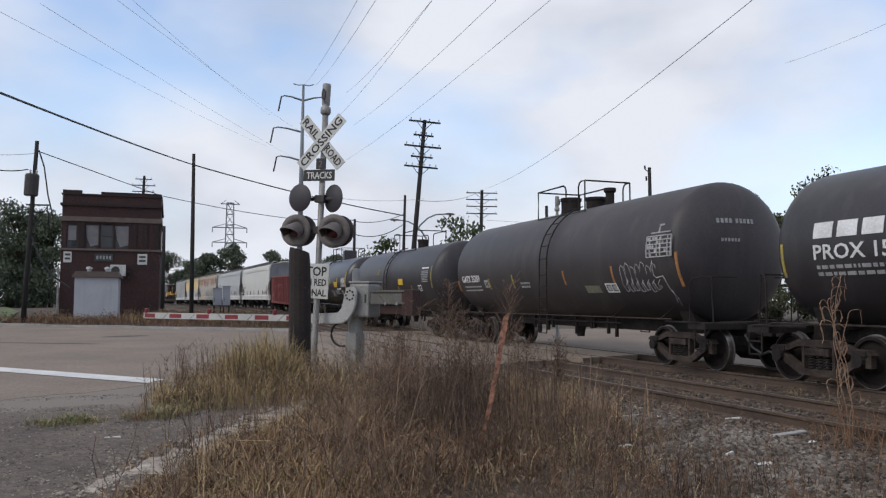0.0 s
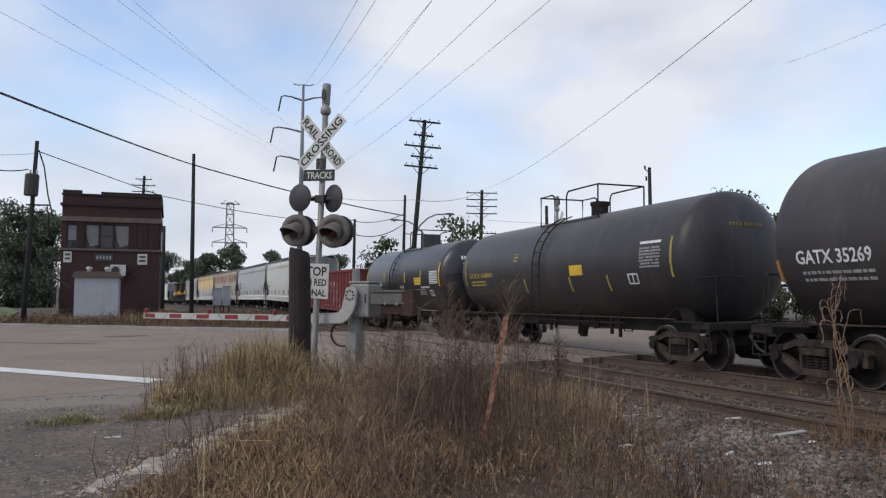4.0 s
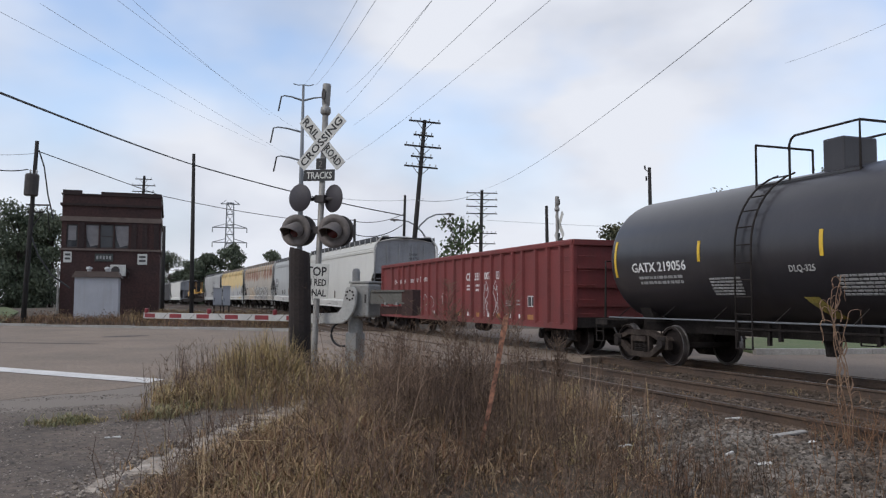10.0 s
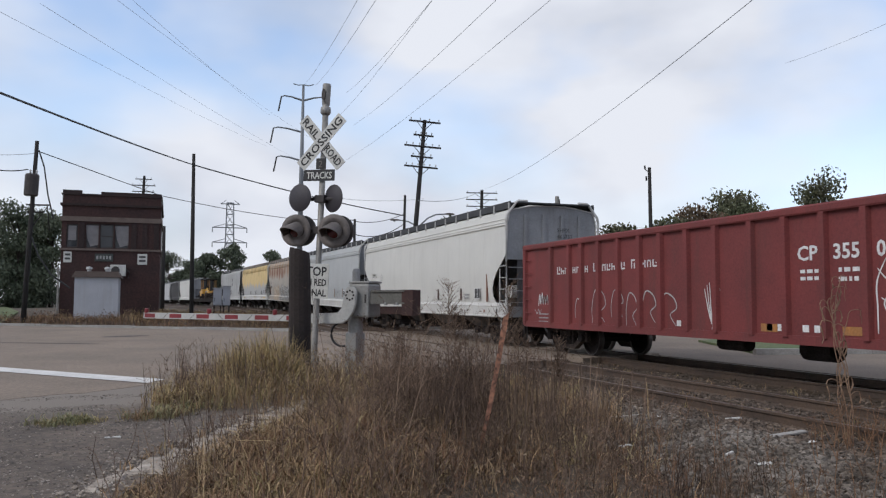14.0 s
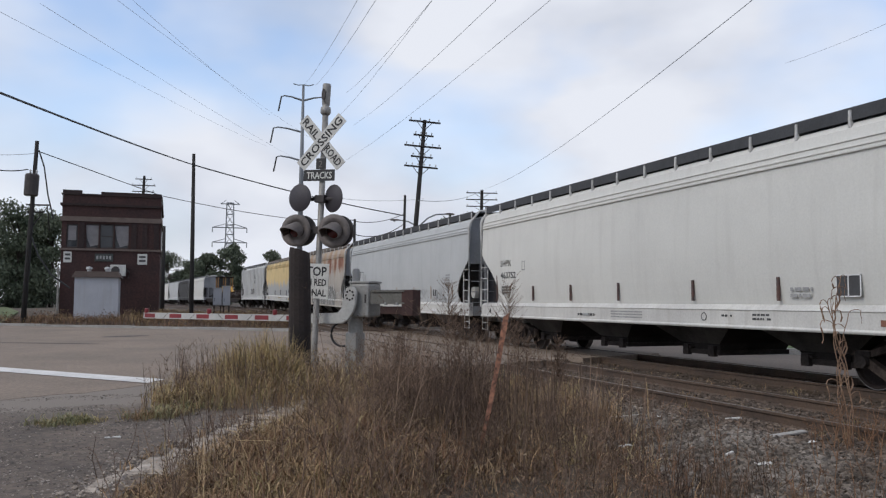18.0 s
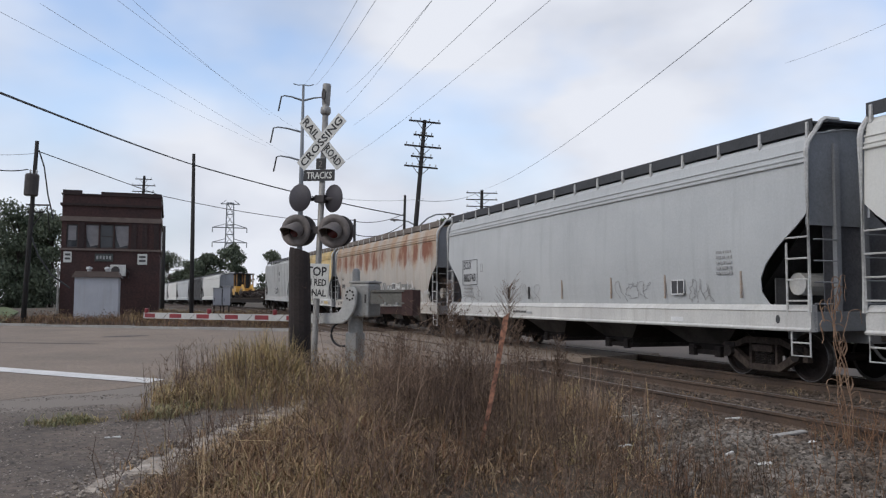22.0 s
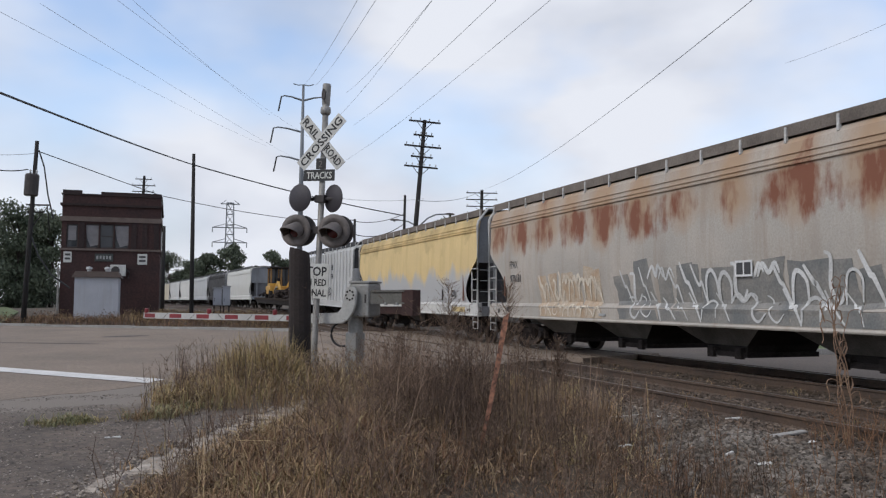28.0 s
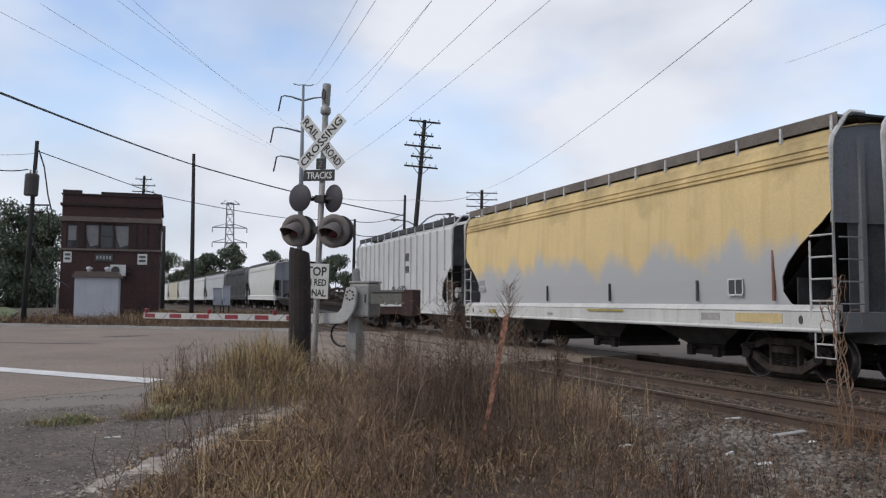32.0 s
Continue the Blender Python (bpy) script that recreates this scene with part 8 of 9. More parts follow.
# ---------------------------------------------------------------- trees
def tree(x, y, height, width, seed, label, leaf=LEAF, leaves=1500, size=0.3, base=0.28, z0=None, bare=0.0, lobes=9):
    rng = random.Random(seed)
    z0 = ground_z(x, y) if z0 is None else z0
    t = thing("tree", label, "tree", pose(x, y, z0), "trees")
    bm = B()
    r0 = height * 0.022
    trunk = [Vector((0, 0, -0.1))]
    for k in range(1, 6):
        trunk.append(Vector((rng.uniform(-0.03, 0.03) * height * k / 5, rng.uniform(-0.03, 0.03) * height * k / 5, height * 0.8 * k / 5)))
    tube(bm, trunk, [r0 * (1 - 0.16 * k) for k in range(6)], 7)
    blobs = []
    for k in range(lobes):
        h = base + (0.92 - base) * (k + 0.5) / lobes
        a = rng.uniform(0, math.tau)
        reach = width / 2 * math.sin(math.pi * min(1, 0.22 + 0.72 * (h - base) / (1 - base))) * rng.uniform(0.45, 0.8)
        c = Vector((reach * math.cos(a), reach * math.sin(a), height * h))
        blobs.append((c, width * rng.uniform(0.17, 0.27), height * rng.uniform(0.08, 0.14)))
        root = trunk[min(4, 1 + int(h * 4))]
        tube(bm, [root, root.lerp(c, 0.5) + Vector((0, 0, -0.03 * height)), c], [r0 * 0.5, r0 * 0.3, r0 * 0.12], 5)
        if bare:
            for _ in range(6):
                d = Vector((rng.uniform(-1, 1), rng.uniform(-1, 1), rng.uniform(0, 1))) * width * 0.22
                tube(bm, [c, c + d * 0.6 + Vector((0, 0, 0.1)), c + d], [r0 * 0.12, r0 * 0.08, r0 * 0.04], 3)
    blobs.append((Vector((0, 0, height * 0.86)), width * 0.2, height * 0.13))
    part("trunk", bm, BARK, t, "brown trunk and limbs")
    verts, faces = [], []
    for _ in range(leaves):
        c, rw, rh = rng.choice(blobs)
        d = Vector((rng.gauss(0, 1), rng.gauss(0, 1), rng.gauss(0, 1))).normalized() * (rng.random() ** 0.45) * rng.uniform(0.8, 1.15)
        p = c + Vector((d.x * rw, d.y * rw, d.z * rh))
        q = Euler((rng.uniform(0, 6), rng.uniform(0, 6), rng.uniform(0, 6))).to_matrix()
        s = size * rng.uniform(0.6, 1.4)
        k = len(verts)
        verts += [tuple(p + q @ Vector(v) * s) for v in ((-0.5, 0, 0), (0, -0.32, 0.06), (0.55, 0, 0), (0, 0.32, 0.06))]
        faces.append((k, k + 1, k + 2, k + 3))
    ob = new("crown", raw("crown", verts, faces, leaf))
    ob.parent = t
    tagged(ob, "uneven leafy crown")
    return t


LEAF_RUST = mat("rusty_autumn_leaves", (0.13, 0.075, 0.045), (0.09, 0.075, 0.045), 0.5, 0.85, fine=0.3, fscale=3, island=0.5)
LEAF_RIGHT = mat("autumn_green_leaves", (0.085, 0.105, 0.048), (0.085, 0.075, 0.045), 0.35, 0.85, fine=0.3, fscale=3, island=0.5)
# woods behind the tower
rng = random.Random(90)
for k in range(17):
    x = -47 + 2.25 * k + rng.uniform(-1, 1)
    y = (118 if k % 2 else 106) + rng.uniform(-5, 5)
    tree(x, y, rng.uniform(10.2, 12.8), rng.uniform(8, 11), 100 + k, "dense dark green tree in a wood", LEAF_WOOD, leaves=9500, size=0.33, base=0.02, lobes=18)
# these far crowns carry the haze of distance in their leaf colour
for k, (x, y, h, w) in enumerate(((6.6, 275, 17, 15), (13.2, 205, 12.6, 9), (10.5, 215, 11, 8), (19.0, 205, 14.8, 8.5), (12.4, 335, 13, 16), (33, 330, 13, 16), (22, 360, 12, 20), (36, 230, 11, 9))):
    tree(x, y, h, w, 200 + k, "tree beyond the railway in haze-paled grey-green", LEAF_WOOD, 7000, 0.55, 0.04, lobes=16)
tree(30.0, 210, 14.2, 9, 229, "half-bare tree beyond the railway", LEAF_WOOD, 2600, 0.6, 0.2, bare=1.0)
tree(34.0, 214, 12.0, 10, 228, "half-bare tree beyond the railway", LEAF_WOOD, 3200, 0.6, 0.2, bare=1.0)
tree(46.4, 210, 13.4, 12, 230, "tree beyond the railway in haze-paled grey-green", LEAF_WOOD, 6000, 0.55, 0.04, lobes=16)
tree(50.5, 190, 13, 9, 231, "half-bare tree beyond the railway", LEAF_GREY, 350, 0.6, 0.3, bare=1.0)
tree(20.6, 53, 7.6, 4.4, 240, "sparse tree with bare twigs beside the poles", LEAF, 800, 0.28, 0.35, bare=1.0)
tree(19.0, 66, 6.8, 5, 241, "low green tree beyond the railway", LEAF, 900, 0.32, 0.1)
for k, (x, y, h, w) in enumerate(((33.4, 47, 7.4, 5.5), (37, 49, 8.6, 6.5), (41.5, 50, 9.4, 7.5), (45.8, 50, 8.4, 5), (44, 54, 10.8, 8), (48.9, 49, 11.6, 5.2), (52, 46, 8.6, 6), (55, 48, 9.2, 7), (61, 46, 9.5, 8))):
    tree(x, y, h, w, 250 + k, "rusty brown tree behind the train" if k == 1 else "green tree behind the train", LEAF_RUST if k == 1 else LEAF_RIGHT, 7000, 0.25, 0.06, lobes=16)


tree(30.4, 47.5, 6.9, 5.0, 262, "green tree behind the train", LEAF_RIGHT, 5000, 0.25, 0.06, lobes=12)


# ---------------------------------------------------------------- grass and weeds
class Growth:
    """Collects blades and stems for one object of many plants."""

    def __init__(self, seed):
        self.v, self.f, self.rng = [], [], random.Random(seed)

    def blade(self, x, y, z, h, w, lean, a, droop=0.3):
        """A narrow leaf that rises, arches over and tapers to a point."""
        r = self.rng
        c, s = math.cos(a), math.sin(a)
        turn = r.uniform(-0.5, 0.5)
        px, py = -s * w / 2, c * w / 2
        k = len(self.v)
        fall = droop * lean + h * r.choice((0.0, 0.05, 0.18, 0.4))
        for f, e in ((0.0, 1.0), (0.42, 0.9), (0.76, 0.6)):
            d = lean * f * f * 1.1
            ox, oy = (c - s * turn * f) * d, (s + c * turn * f) * d
            zz = z + h * f * (1.12 - 0.12 * f) - fall * f * f
            self.v += [(x + ox - px * e, y + oy - py * e, zz), (x + ox + px * e, y + oy + py * e, zz)]
        self.v.append((x + (c - s * turn) * lean * 1.1, y + (s + c * turn) * lean * 1.1, z + h - fall * 1.15))
        self.f += [(k, k + 1, k + 3, k + 2), (k + 2, k + 3, k + 5, k + 4), (k + 4, k + 5, k + 6)]

    def leaf(self, p, s):
        """A small dry leaf, folded and curled."""
        r = self.rng
        q = Euler((r.uniform(-0.9, 0.9), r.uniform(-0.9, 0.9), r.uniform(0, 6.28))).to_matrix()
        k = len(self.v)
        curl = r.uniform(-0.5, 0.6)
        for v in ((-1, 0, curl), (-0.2, -0.33, 0), (-0.2, 0.33, 0.12), (0.6, -0.22, 0.1 * curl), (0.6, 0.22, 0.15), (1.2, 0, -curl)):
            self.v.append(tuple(Vector(p) + q @ Vector(v) * s))
        self.f += [(k, k + 1, k + 2), (k + 1, k + 3, k + 4, k + 2), (k + 3, k + 5, k + 4)]

    def stick(self, p, q, w):
        p, q = Vector(p), Vector(q)
        d = (q - p).normalized()
        n = d.cross(Vector((0.3, 0.9, 0.2))).normalized() * w
        o = d.cross(n)
        k = len(self.v)
        for b, e in ((p, 1.0), (q, 0.55)):
            self.v += [tuple(b + n * e), tuple(b + (-n * 0.5 + o * 0.87) * e), tuple(b + (-n * 0.5 - o * 0.87) * e)]
        self.f += [(k, k + 1, k + 4, k + 3), (k + 1, k + 2, k + 5, k + 4), (k + 2, k, k + 3, k + 5)]

    def seed(self, p, s):
        k = len(self.v)
        r = self.rng
        self.v += [tuple(Vector(p) + Vector((r.uniform(-1, 1), r.uniform(-1, 1), r.uniform(-1, 1))) * s) for _ in range(4)]
        self.f += [(k, k + 1, k + 2), (k, k + 2, k + 3), (k, k + 1, k + 3), (k + 1, k + 2, k + 3)]

    def done(self, name, material, label, category="weeds"):
        return tagged(new(name, raw(name, self.v, self.f, material)), label, category, kind="stuff")


def weed_floor(x, y):
    if x > 4.2:
        return ballast_z(x, y) + 0.05
    if x < kerb_x(y) + 0.05 and y < 13.5:
        return -0.042
    return ground_z(x, y) - 0.02


def clump(x, y):
    return noise.noise(Vector((x * 0.9, y * 0.9, 5))) + 0.6 * noise.noise(Vector((x * 2.3, y * 2.3, 9)))


dry, green, stems, heads, red, straw, litter_leaves, olive, fresh, gold = (Growth(k) for k in range(1, 11))


def tuft(g, x, y, n, h, spread_, w=0.008, lean=(0.15, 0.85)):
    r = g.rng
    z = weed_floor(x, y)
    for _ in range(n):
        a = r.uniform(0, math.tau)
        d = spread_ * math.sqrt(r.random())
        hh = h * r.uniform(0.45, 1.1)
        g.blade(x + d * math.cos(a), y + d * math.sin(a), z, hh, w * r.uniform(0.7, 1.4), hh * r.uniform(*lean), r.uniform(0, math.tau), 0.35)


def weed(x, y, h, twigs=9, stem=None, head=None):
    g, s = stem or stems, head or heads
    r = g.rng
    p = Vector((x, y, weed_floor(x, y)))
    # low growth in front of the stake
    if y < 7.5 and abs(x / y - 0.425) < 0.03:
        h = min(h, 0.42 if y < 6.6 else 0.5)
    tip = p + Vector((r.gauss(0, 0.16) * h, r.gauss(0, 0.16) * h, h))
    mid = p.lerp(tip, 0.5) + Vector((r.gauss(0, 0.05), r.gauss(0, 0.05), 0)) * h
    g.stick(p, mid, 0.0052)
    g.stick(mid, tip, 0.0034)
    for k in range(twigs):
        t = r.uniform(0.15, 1.0)
        a = p.lerp(mid, t * 2) if t < 0.5 else mid.lerp(tip, t * 2 - 1)
        ang = r.uniform(0, math.tau)
        l = h * r.uniform(0.10, 0.34) * (1.25 - t * 0.7)
        b = a + Vector((math.cos(ang) * l * 0.8, math.sin(ang) * l * 0.8, l * r.uniform(0.25, 1.0)))
        g.stick(a, b, 0.0021)
        if l > 0.09:
            # side shoots that turn up again
            for _ in range(2):
                c = a.lerp(b, r.uniform(0.45, 0.95))
                e = c + Vector((r.gauss(0, 0.3), r.gauss(0, 0.3), r.uniform(0.2, 0.8))) * l * 0.5
                g.stick(c, e, 0.0014)
                if r.random() < 0.5:
                    s.seed(e, r.uniform(0.004, 0.008))
        for j in range(r.choice((0, 0, 1, 1, 2, 3))):
            s.seed(a.lerp(b, r.uniform(0.5, 1.05)) + Vector((r.uniform(-1, 1), r.uniform(-1, 1), r.uniform(-1, 1))) * 0.01, r.uniform(0.004, 0.009))


def border(y):
    """Where the weeds give way to the stones."""
    return 4.16 + (y - 5.74) * 0.44


def near_kerb(x, y):
    """Growth is low beside the sunken kerb and rises away from it."""
    return min(1, max(0.22, (x - kerb_x(y) - 0.45) / 1.5))


def sow():
    r = random.Random(12)
    # dry grass from the sunken kerb to the stones
    n = 0
    while n < 2000:
        y = r.uniform(4.2, 16.0)
        x = r.uniform(kerb_x(y) + 0.3, min(6.5, border(y) + 0.3))
        if y > 13.2 and x < 1.2 or r.random() > 0.45 + 0.9 * clump(x, y):
            continue
        # thinner where the brown weeds stand
        if x > 2.0 + (y - 6) * 0.12 and r.random() < 0.9:
            continue
        if y < 12 and x < kerb_x(y) + 0.66 or y < 6.4 and x > 1.3:
            continue
        h = r.uniform(0.2, 0.62) * (0.8 if y < 7.5 else 1.0) * near_kerb(x, y)
        g = green if clump(x + 20, y) > 0.2 and r.random() < 0.6 else dry
        if y < 9 and r.random() < 0.5:
            g = red if r.random() < 0.75 else stems
        tuft(g, x, y, r.randint(10, 24), h, r.uniform(0.06, 0.22), r.uniform(0.006, 0.011))
        n += 1
    # the bank of grass round the post and the signal, down to the road
    for _ in range(560):
        y = r.uniform(11.2, 16.4)
        x = r.uniform(-0.15 + (y - 11.2) * 0.16, 3.4)
        if r.random() > 0.6 + 0.7 * clump(x, y + 8):
            continue
        h = r.uniform(0.2, 0.6) if x < 1.0 else r.uniform(0.4, 0.9)
        tuft(r.choice((green, dry, green, olive, gold, dry)), x, y, r.randint(8, 20), h, 0.15, 0.009)
    for _ in range(130):
        y = r.uniform(11.4, 15.2)
        x = r.uniform(0.0 + (y - 11.4) * 0.2, 2.4)
        weed(x, y, r.uniform(0.35, 0.85), r.randint(7, 13))
    # the tall tuft of grass beside the post
    for _ in range(260):
        a, d = r.uniform(0, math.tau), math.sqrt(r.random())
        x, y = 1.82 + 0.7 * d * math.cos(a), 13.75 + 1.0 * d * math.sin(a)
        tuft(gold if r.random() < 0.6 else green, x, y, r.randint(12, 22), r.uniform(0.95, 1.5) * (1.05 - 0.4 * d), 0.14, 0.009, (0.05, 0.4))
    # low matted growth where the bank meets the kerb
    for _ in range(420):
        y = r.uniform(5.3, 9.2)
        x = kerb_x(y) + r.uniform(0.42, 1.15)
        tuft(r.choice((dry, red, olive, stems, dry)), x, y, r.randint(8, 16), r.uniform(0.10, 0.30) * (0.6 + 0.5 * (x - kerb_x(y))), 0.12, 0.007, (0.3, 1.1))
    for _ in range(60):
        y = r.uniform(5.6, 9.5)
        weed(kerb_x(y) + r.uniform(0.35, 0.95), y, r.uniform(0.2, 0.5), r.randint(6, 11))
    # pale dry leaves on the bank
    for _ in range(3600):
        y = r.uniform(11.2, 15.4)
        x = r.uniform(0.0 + (y - 11.2) * 0.18, 3.2)
        z = weed_floor(x, y) + (0.15 + 0.6 * min(1.0, max(0.2, x / 2))) * r.random()
        (gold if r.random() < 0.4 else litter_leaves).leaf((x, y, z), r.uniform(0.012, 0.028))
    # over and along the sunken kerb
    for _ in range(60):
        y = r.uniform(7.2, 12.3)
        x = kerb_x(y) + r.uniform(-0.1, 0.5)
        weed(x, y, r.uniform(0.2, 0.55), r.randint(4, 9))
    for _ in range(80):
        y = r.uniform(6.9, 12.4)
        x = kerb_x(y) + r.uniform(0.0, 0.6)
        tuft(r.choice((olive, dry, stems)), x, y, r.randint(4, 9), r.uniform(0.06, 0.22), 0.07, 0.006, (0.3, 1.1))
    for _ in range(420):
        y = r.uniform(5.4, 13.0)
        x = kerb_x(y) + (r.gauss(0.62, 0.12) if r.random() < 0.85 else r.uniform(-0.15, 0.6))
        tuft(dry if r.random() < 0.75 else green, x, y, r.randint(3, 9), r.uniform(0.05, 0.2), 0.08)
    # brown twiggy weeds, thick in the middle
    n = 0
    while n < 720:
        y = r.uniform(4.6, 13.5)
        x = r.gauss(3.1 + (y - 8) * 0.22, 0.7)
        if not kerb_x(y) + 0.6 < x < border(y) - 0.3:
            continue
        if r.random() > 0.30 + 2.2 * clump(x + 7, y + 3):
            continue
        weed(x, y, r.uniform(0.3, 1.0) * (1.2 if 7 < y < 11 else 0.95) * (0.95 + 0.7 * clump(x * 1.2, y * 1.2 + 31)), r.randint(10, 20))
        n += 1
    for _ in range(200):
        y = r.uniform(4.8, 13)
        x = r.uniform(kerb_x(y) + 0.6, kerb_x(y) + 2.6)
        weed(x, y, r.uniform(0.3, 0.75) * near_kerb(x, y), r.randint(5, 10))
    for _ in range(170):
        y = r.uniform(4.5, 12)
        x = border(y) - 0.35 + abs(r.gauss(0, 0.7))
        weed(x, y, r.uniform(0.12, 0.45), r.randint(4, 9))
    # thicker dark stalks that stand out
    for _ in range(56):
        y = r.uniform(6.3, 10.5)
        x = r.uniform(2.9, min(border(y) + 0.2, 5.2))
        h = r.uniform(0.65, 1.15)
        p = Vector((x, y, weed_floor(x, y)))
        if abs(x / y - 0.425) < 0.03 and y < 7.5:
            continue
        q = p + Vector((r.uniform(-0.06, 0.06), r.uniform(-0.06, 0.06), h))
        stems.stick(p, q, 0.0085)
        weed(x, y, h * 0.98, 7)
    # taller single weeds with thick brushes of twigs and seed at the top
    for x, y, h, low in ((4.13, 9.1, 1.78, 0.58), (3.52, 9.6, 1.78, 0.55), (3.62, 9.5, 1.4, 0.6), (4.7, 8.8, 1.2, 0.6), (4.45, 9.3, 1.35, 0.6), (4.9, 9.1, 1.05, 0.6), (3.1, 10.1, 1.15, 0.55), (2.75, 9.4, 1.0, 0.5), (3.9, 8.1, 1.1, 0.5), (3.3, 8.6, 0.95, 0.45)):
        p = Vector((x, y, weed_floor(x, y)))
        lean = Vector((r.gauss(0, 0.04), r.gauss(0, 0.04), 1)) * h
        stems.stick(p, p + lean * 0.6, 0.006)
        stems.stick(p + lean * 0.6, p + lean, 0.004)
        for k in range(int(75 * h)):
            f = r.uniform(low, 1.0)
            a = p + lean * f
            ang, l = r.uniform(0, math.tau), 0.15 * h * (1.25 - f) * r.uniform(0.35, 1.0) / (1.25 - low) + 0.03
            b = a + Vector((math.cos(ang) * l, math.sin(ang) * l, l * r.uniform(0.5, 1.6)))
            stems.stick(a, b, 0.0022)
            for _ in range(4):
                heads.seed(a.lerp(b, r.uniform(0.3, 1.1)), r.uniform(0.005, 0.011))
    # long bent straws
    for _ in range(520):
        y = r.uniform(4.8, 12.5)
        x = r.uniform(kerb_x(y) + 0.3, border(y) + 0.4)
        h = r.uniform(0.3, 0.75)
        if y < 6.2 and x > 1.5:
            continue
        straw.blade(x, y, weed_floor(x, y), h, 0.005, h * r.uniform(0.2, 1.1), r.uniform(0, math.tau), 0.25)
    for x, y, h in ((5.75, 10.6, 0.85), (5.95, 10.4, 0.8), (6.15, 10.3, 0.8), (5.55, 10.7, 0.7), (6.5, 9.6, 0.75)):
        straw.blade(x, y, weed_floor(x, y), h, 0.018, 0.08, r.uniform(0, math.tau), 0.1)
    # reddish weeds by the rails
    for _ in range(40):
        y, x = r.gauss(7.0, 0.25), r.gauss(7.3, 0.3)
        weed(x, y, r.uniform(0.2, 0.6), 7, red, red)
    for _ in range(70):
        y = r.gauss(5.5, 0.45)
        x = r.gauss(7.3, 0.4)
        weed(x, y, r.uniform(0.25, 0.7), 8, red, red)
    for _ in range(26):
        y = r.uniform(4.5, 8.5)
        x = r.uniform(4.4, 6.6)
        weed(x, y, r.uniform(0.2, 0.75), 7, red, red)
    for _ in range(360):
        y = r.uniform(4.4, 8.4)
        x = r.uniform(kerb_x(y) + 0.55, 2.5 - max(0, 7 - y) * 0.4)
        tuft(red if r.random() < 0.8 else dry, x, y, 9, r.uniform(0.2, 0.55) * near_kerb(x, y), 0.12, 0.007)
    # thatch: short blades fallen every way, over the whole bank
    for _ in range(15000):
        y = r.uniform(4.9, 14.5)
        x = r.uniform(kerb_x(y) + 0.48, border(y) - 0.1)
        if y > 12.6 and x < 1.0:
            continue
        l = r.uniform(0.06, 0.24)
        g = r.choice((dry, olive, straw, olive, dry)) if x < kerb_x(y) + 2.2 else r.choice((stems, stems, dry, red))
        g.blade(x, y, weed_floor(x, y) + r.uniform(0.0, 0.16), l * r.uniform(0.1, 0.7), r.uniform(0.004, 0.009), l, r.uniform(0, math.tau), 0.3)
    # curled dry leaves caught in the grass
    for _ in range(15000):
        y = r.uniform(5.2, 14.6)
        x = r.uniform(kerb_x(y) + 0.5, border(y) - 0.3)
        if y > 12.8 and x < 0.7 or r.random() > 0.55 + clump(x + 3, y):
            continue
        z = weed_floor(x, y) + 0.42 * r.random() ** 1.5 * (1 + 0.5 * clump(x, y)) * near_kerb(x, y)
        g = litter_leaves if r.random() < 0.5 else olive if x < kerb_x(y) + 2.4 else heads
        g.leaf((x, y, z), r.uniform(0.008, 0.022))
    # olive clumps low in front, broader and arching
    for _ in range(520):
        y = r.uniform(5.6, 11.5)
        x = r.uniform(kerb_x(y) + 0.7, kerb_x(y) + 2.7)
        if clump(x + 11, y - 4) < -0.1:
            continue
        tuft(olive, x, y, r.randint(12, 26), r.uniform(0.18, 0.48) * near_kerb(x, y), r.uniform(0.08, 0.2), 0.008, (0.3, 1.2))
    # pale grass between the brown weeds
    for _ in range(420):
        y = r.uniform(6.2, 13.0)
        x = r.uniform(2.0 + (y - 6) * 0.12, border(y) - 0.4)
        if clump(x + 7, y + 3) > 0.12:
            continue
        tuft(r.choice((olive, dry, straw, stems)), x, y, r.randint(8, 18), r.uniform(0.12, 0.42), 0.16, 0.007, (0.2, 1.1))
    # dark upright seed stalks along the road side of the bank
    for _ in range(42):
        y = r.uniform(11.3, 14.2)
        x = r.uniform(-0.1 + (y - 11.3) * 0.2, 1.5 + (y - 11.3) * 0.25)
        h = r.uniform(0.4, 0.85)
        p = Vector((x, y, weed_floor(x, y)))
        q = p + Vector((r.uniform(-0.05, 0.05), r.uniform(-0.05, 0.05), h))
        stems.stick(p, q, 0.006)
        for _ in range(26):
            f = r.uniform(0.45, 1.0)
            heads.leaf(p.lerp(q, f) + Vector((r.uniform(-1, 1), r.uniform(-1, 1), 0)) * 0.03, r.uniform(0.007, 0.014))
    # long pale stems that lie across the front of the bank
    for x, y, l, a, e in ((1.5, 7.2, 0.95, 2.7, 0.5), (1.75, 7.0, 0.9, 0.3, 0.62), (1.3, 6.9, 0.8, 1.0, 0.9), (2.0, 7.4, 0.75, 2.2, 0.4), (1.1, 7.6, 0.7, 0.1, 0.55), (1.9, 6.8, 0.8, 2.9, 0.3), (0.9, 7.3, 0.7, 2.0, 0.8), (2.2, 7.8, 0.8, 0.5, 0.7), (1.6, 8.2, 0.9, 2.5, 0.6), (0.7, 8.0, 0.6, 0.7, 0.8)):
        p = Vector((x, y, weed_floor(x, y) + 0.05))
        d = Vector((math.cos(a) * math.cos(e), 0.35 * math.sin(a), math.sin(e)))
        bent = p + d * l * 0.6
        straw.stick(p, bent, 0.0045)
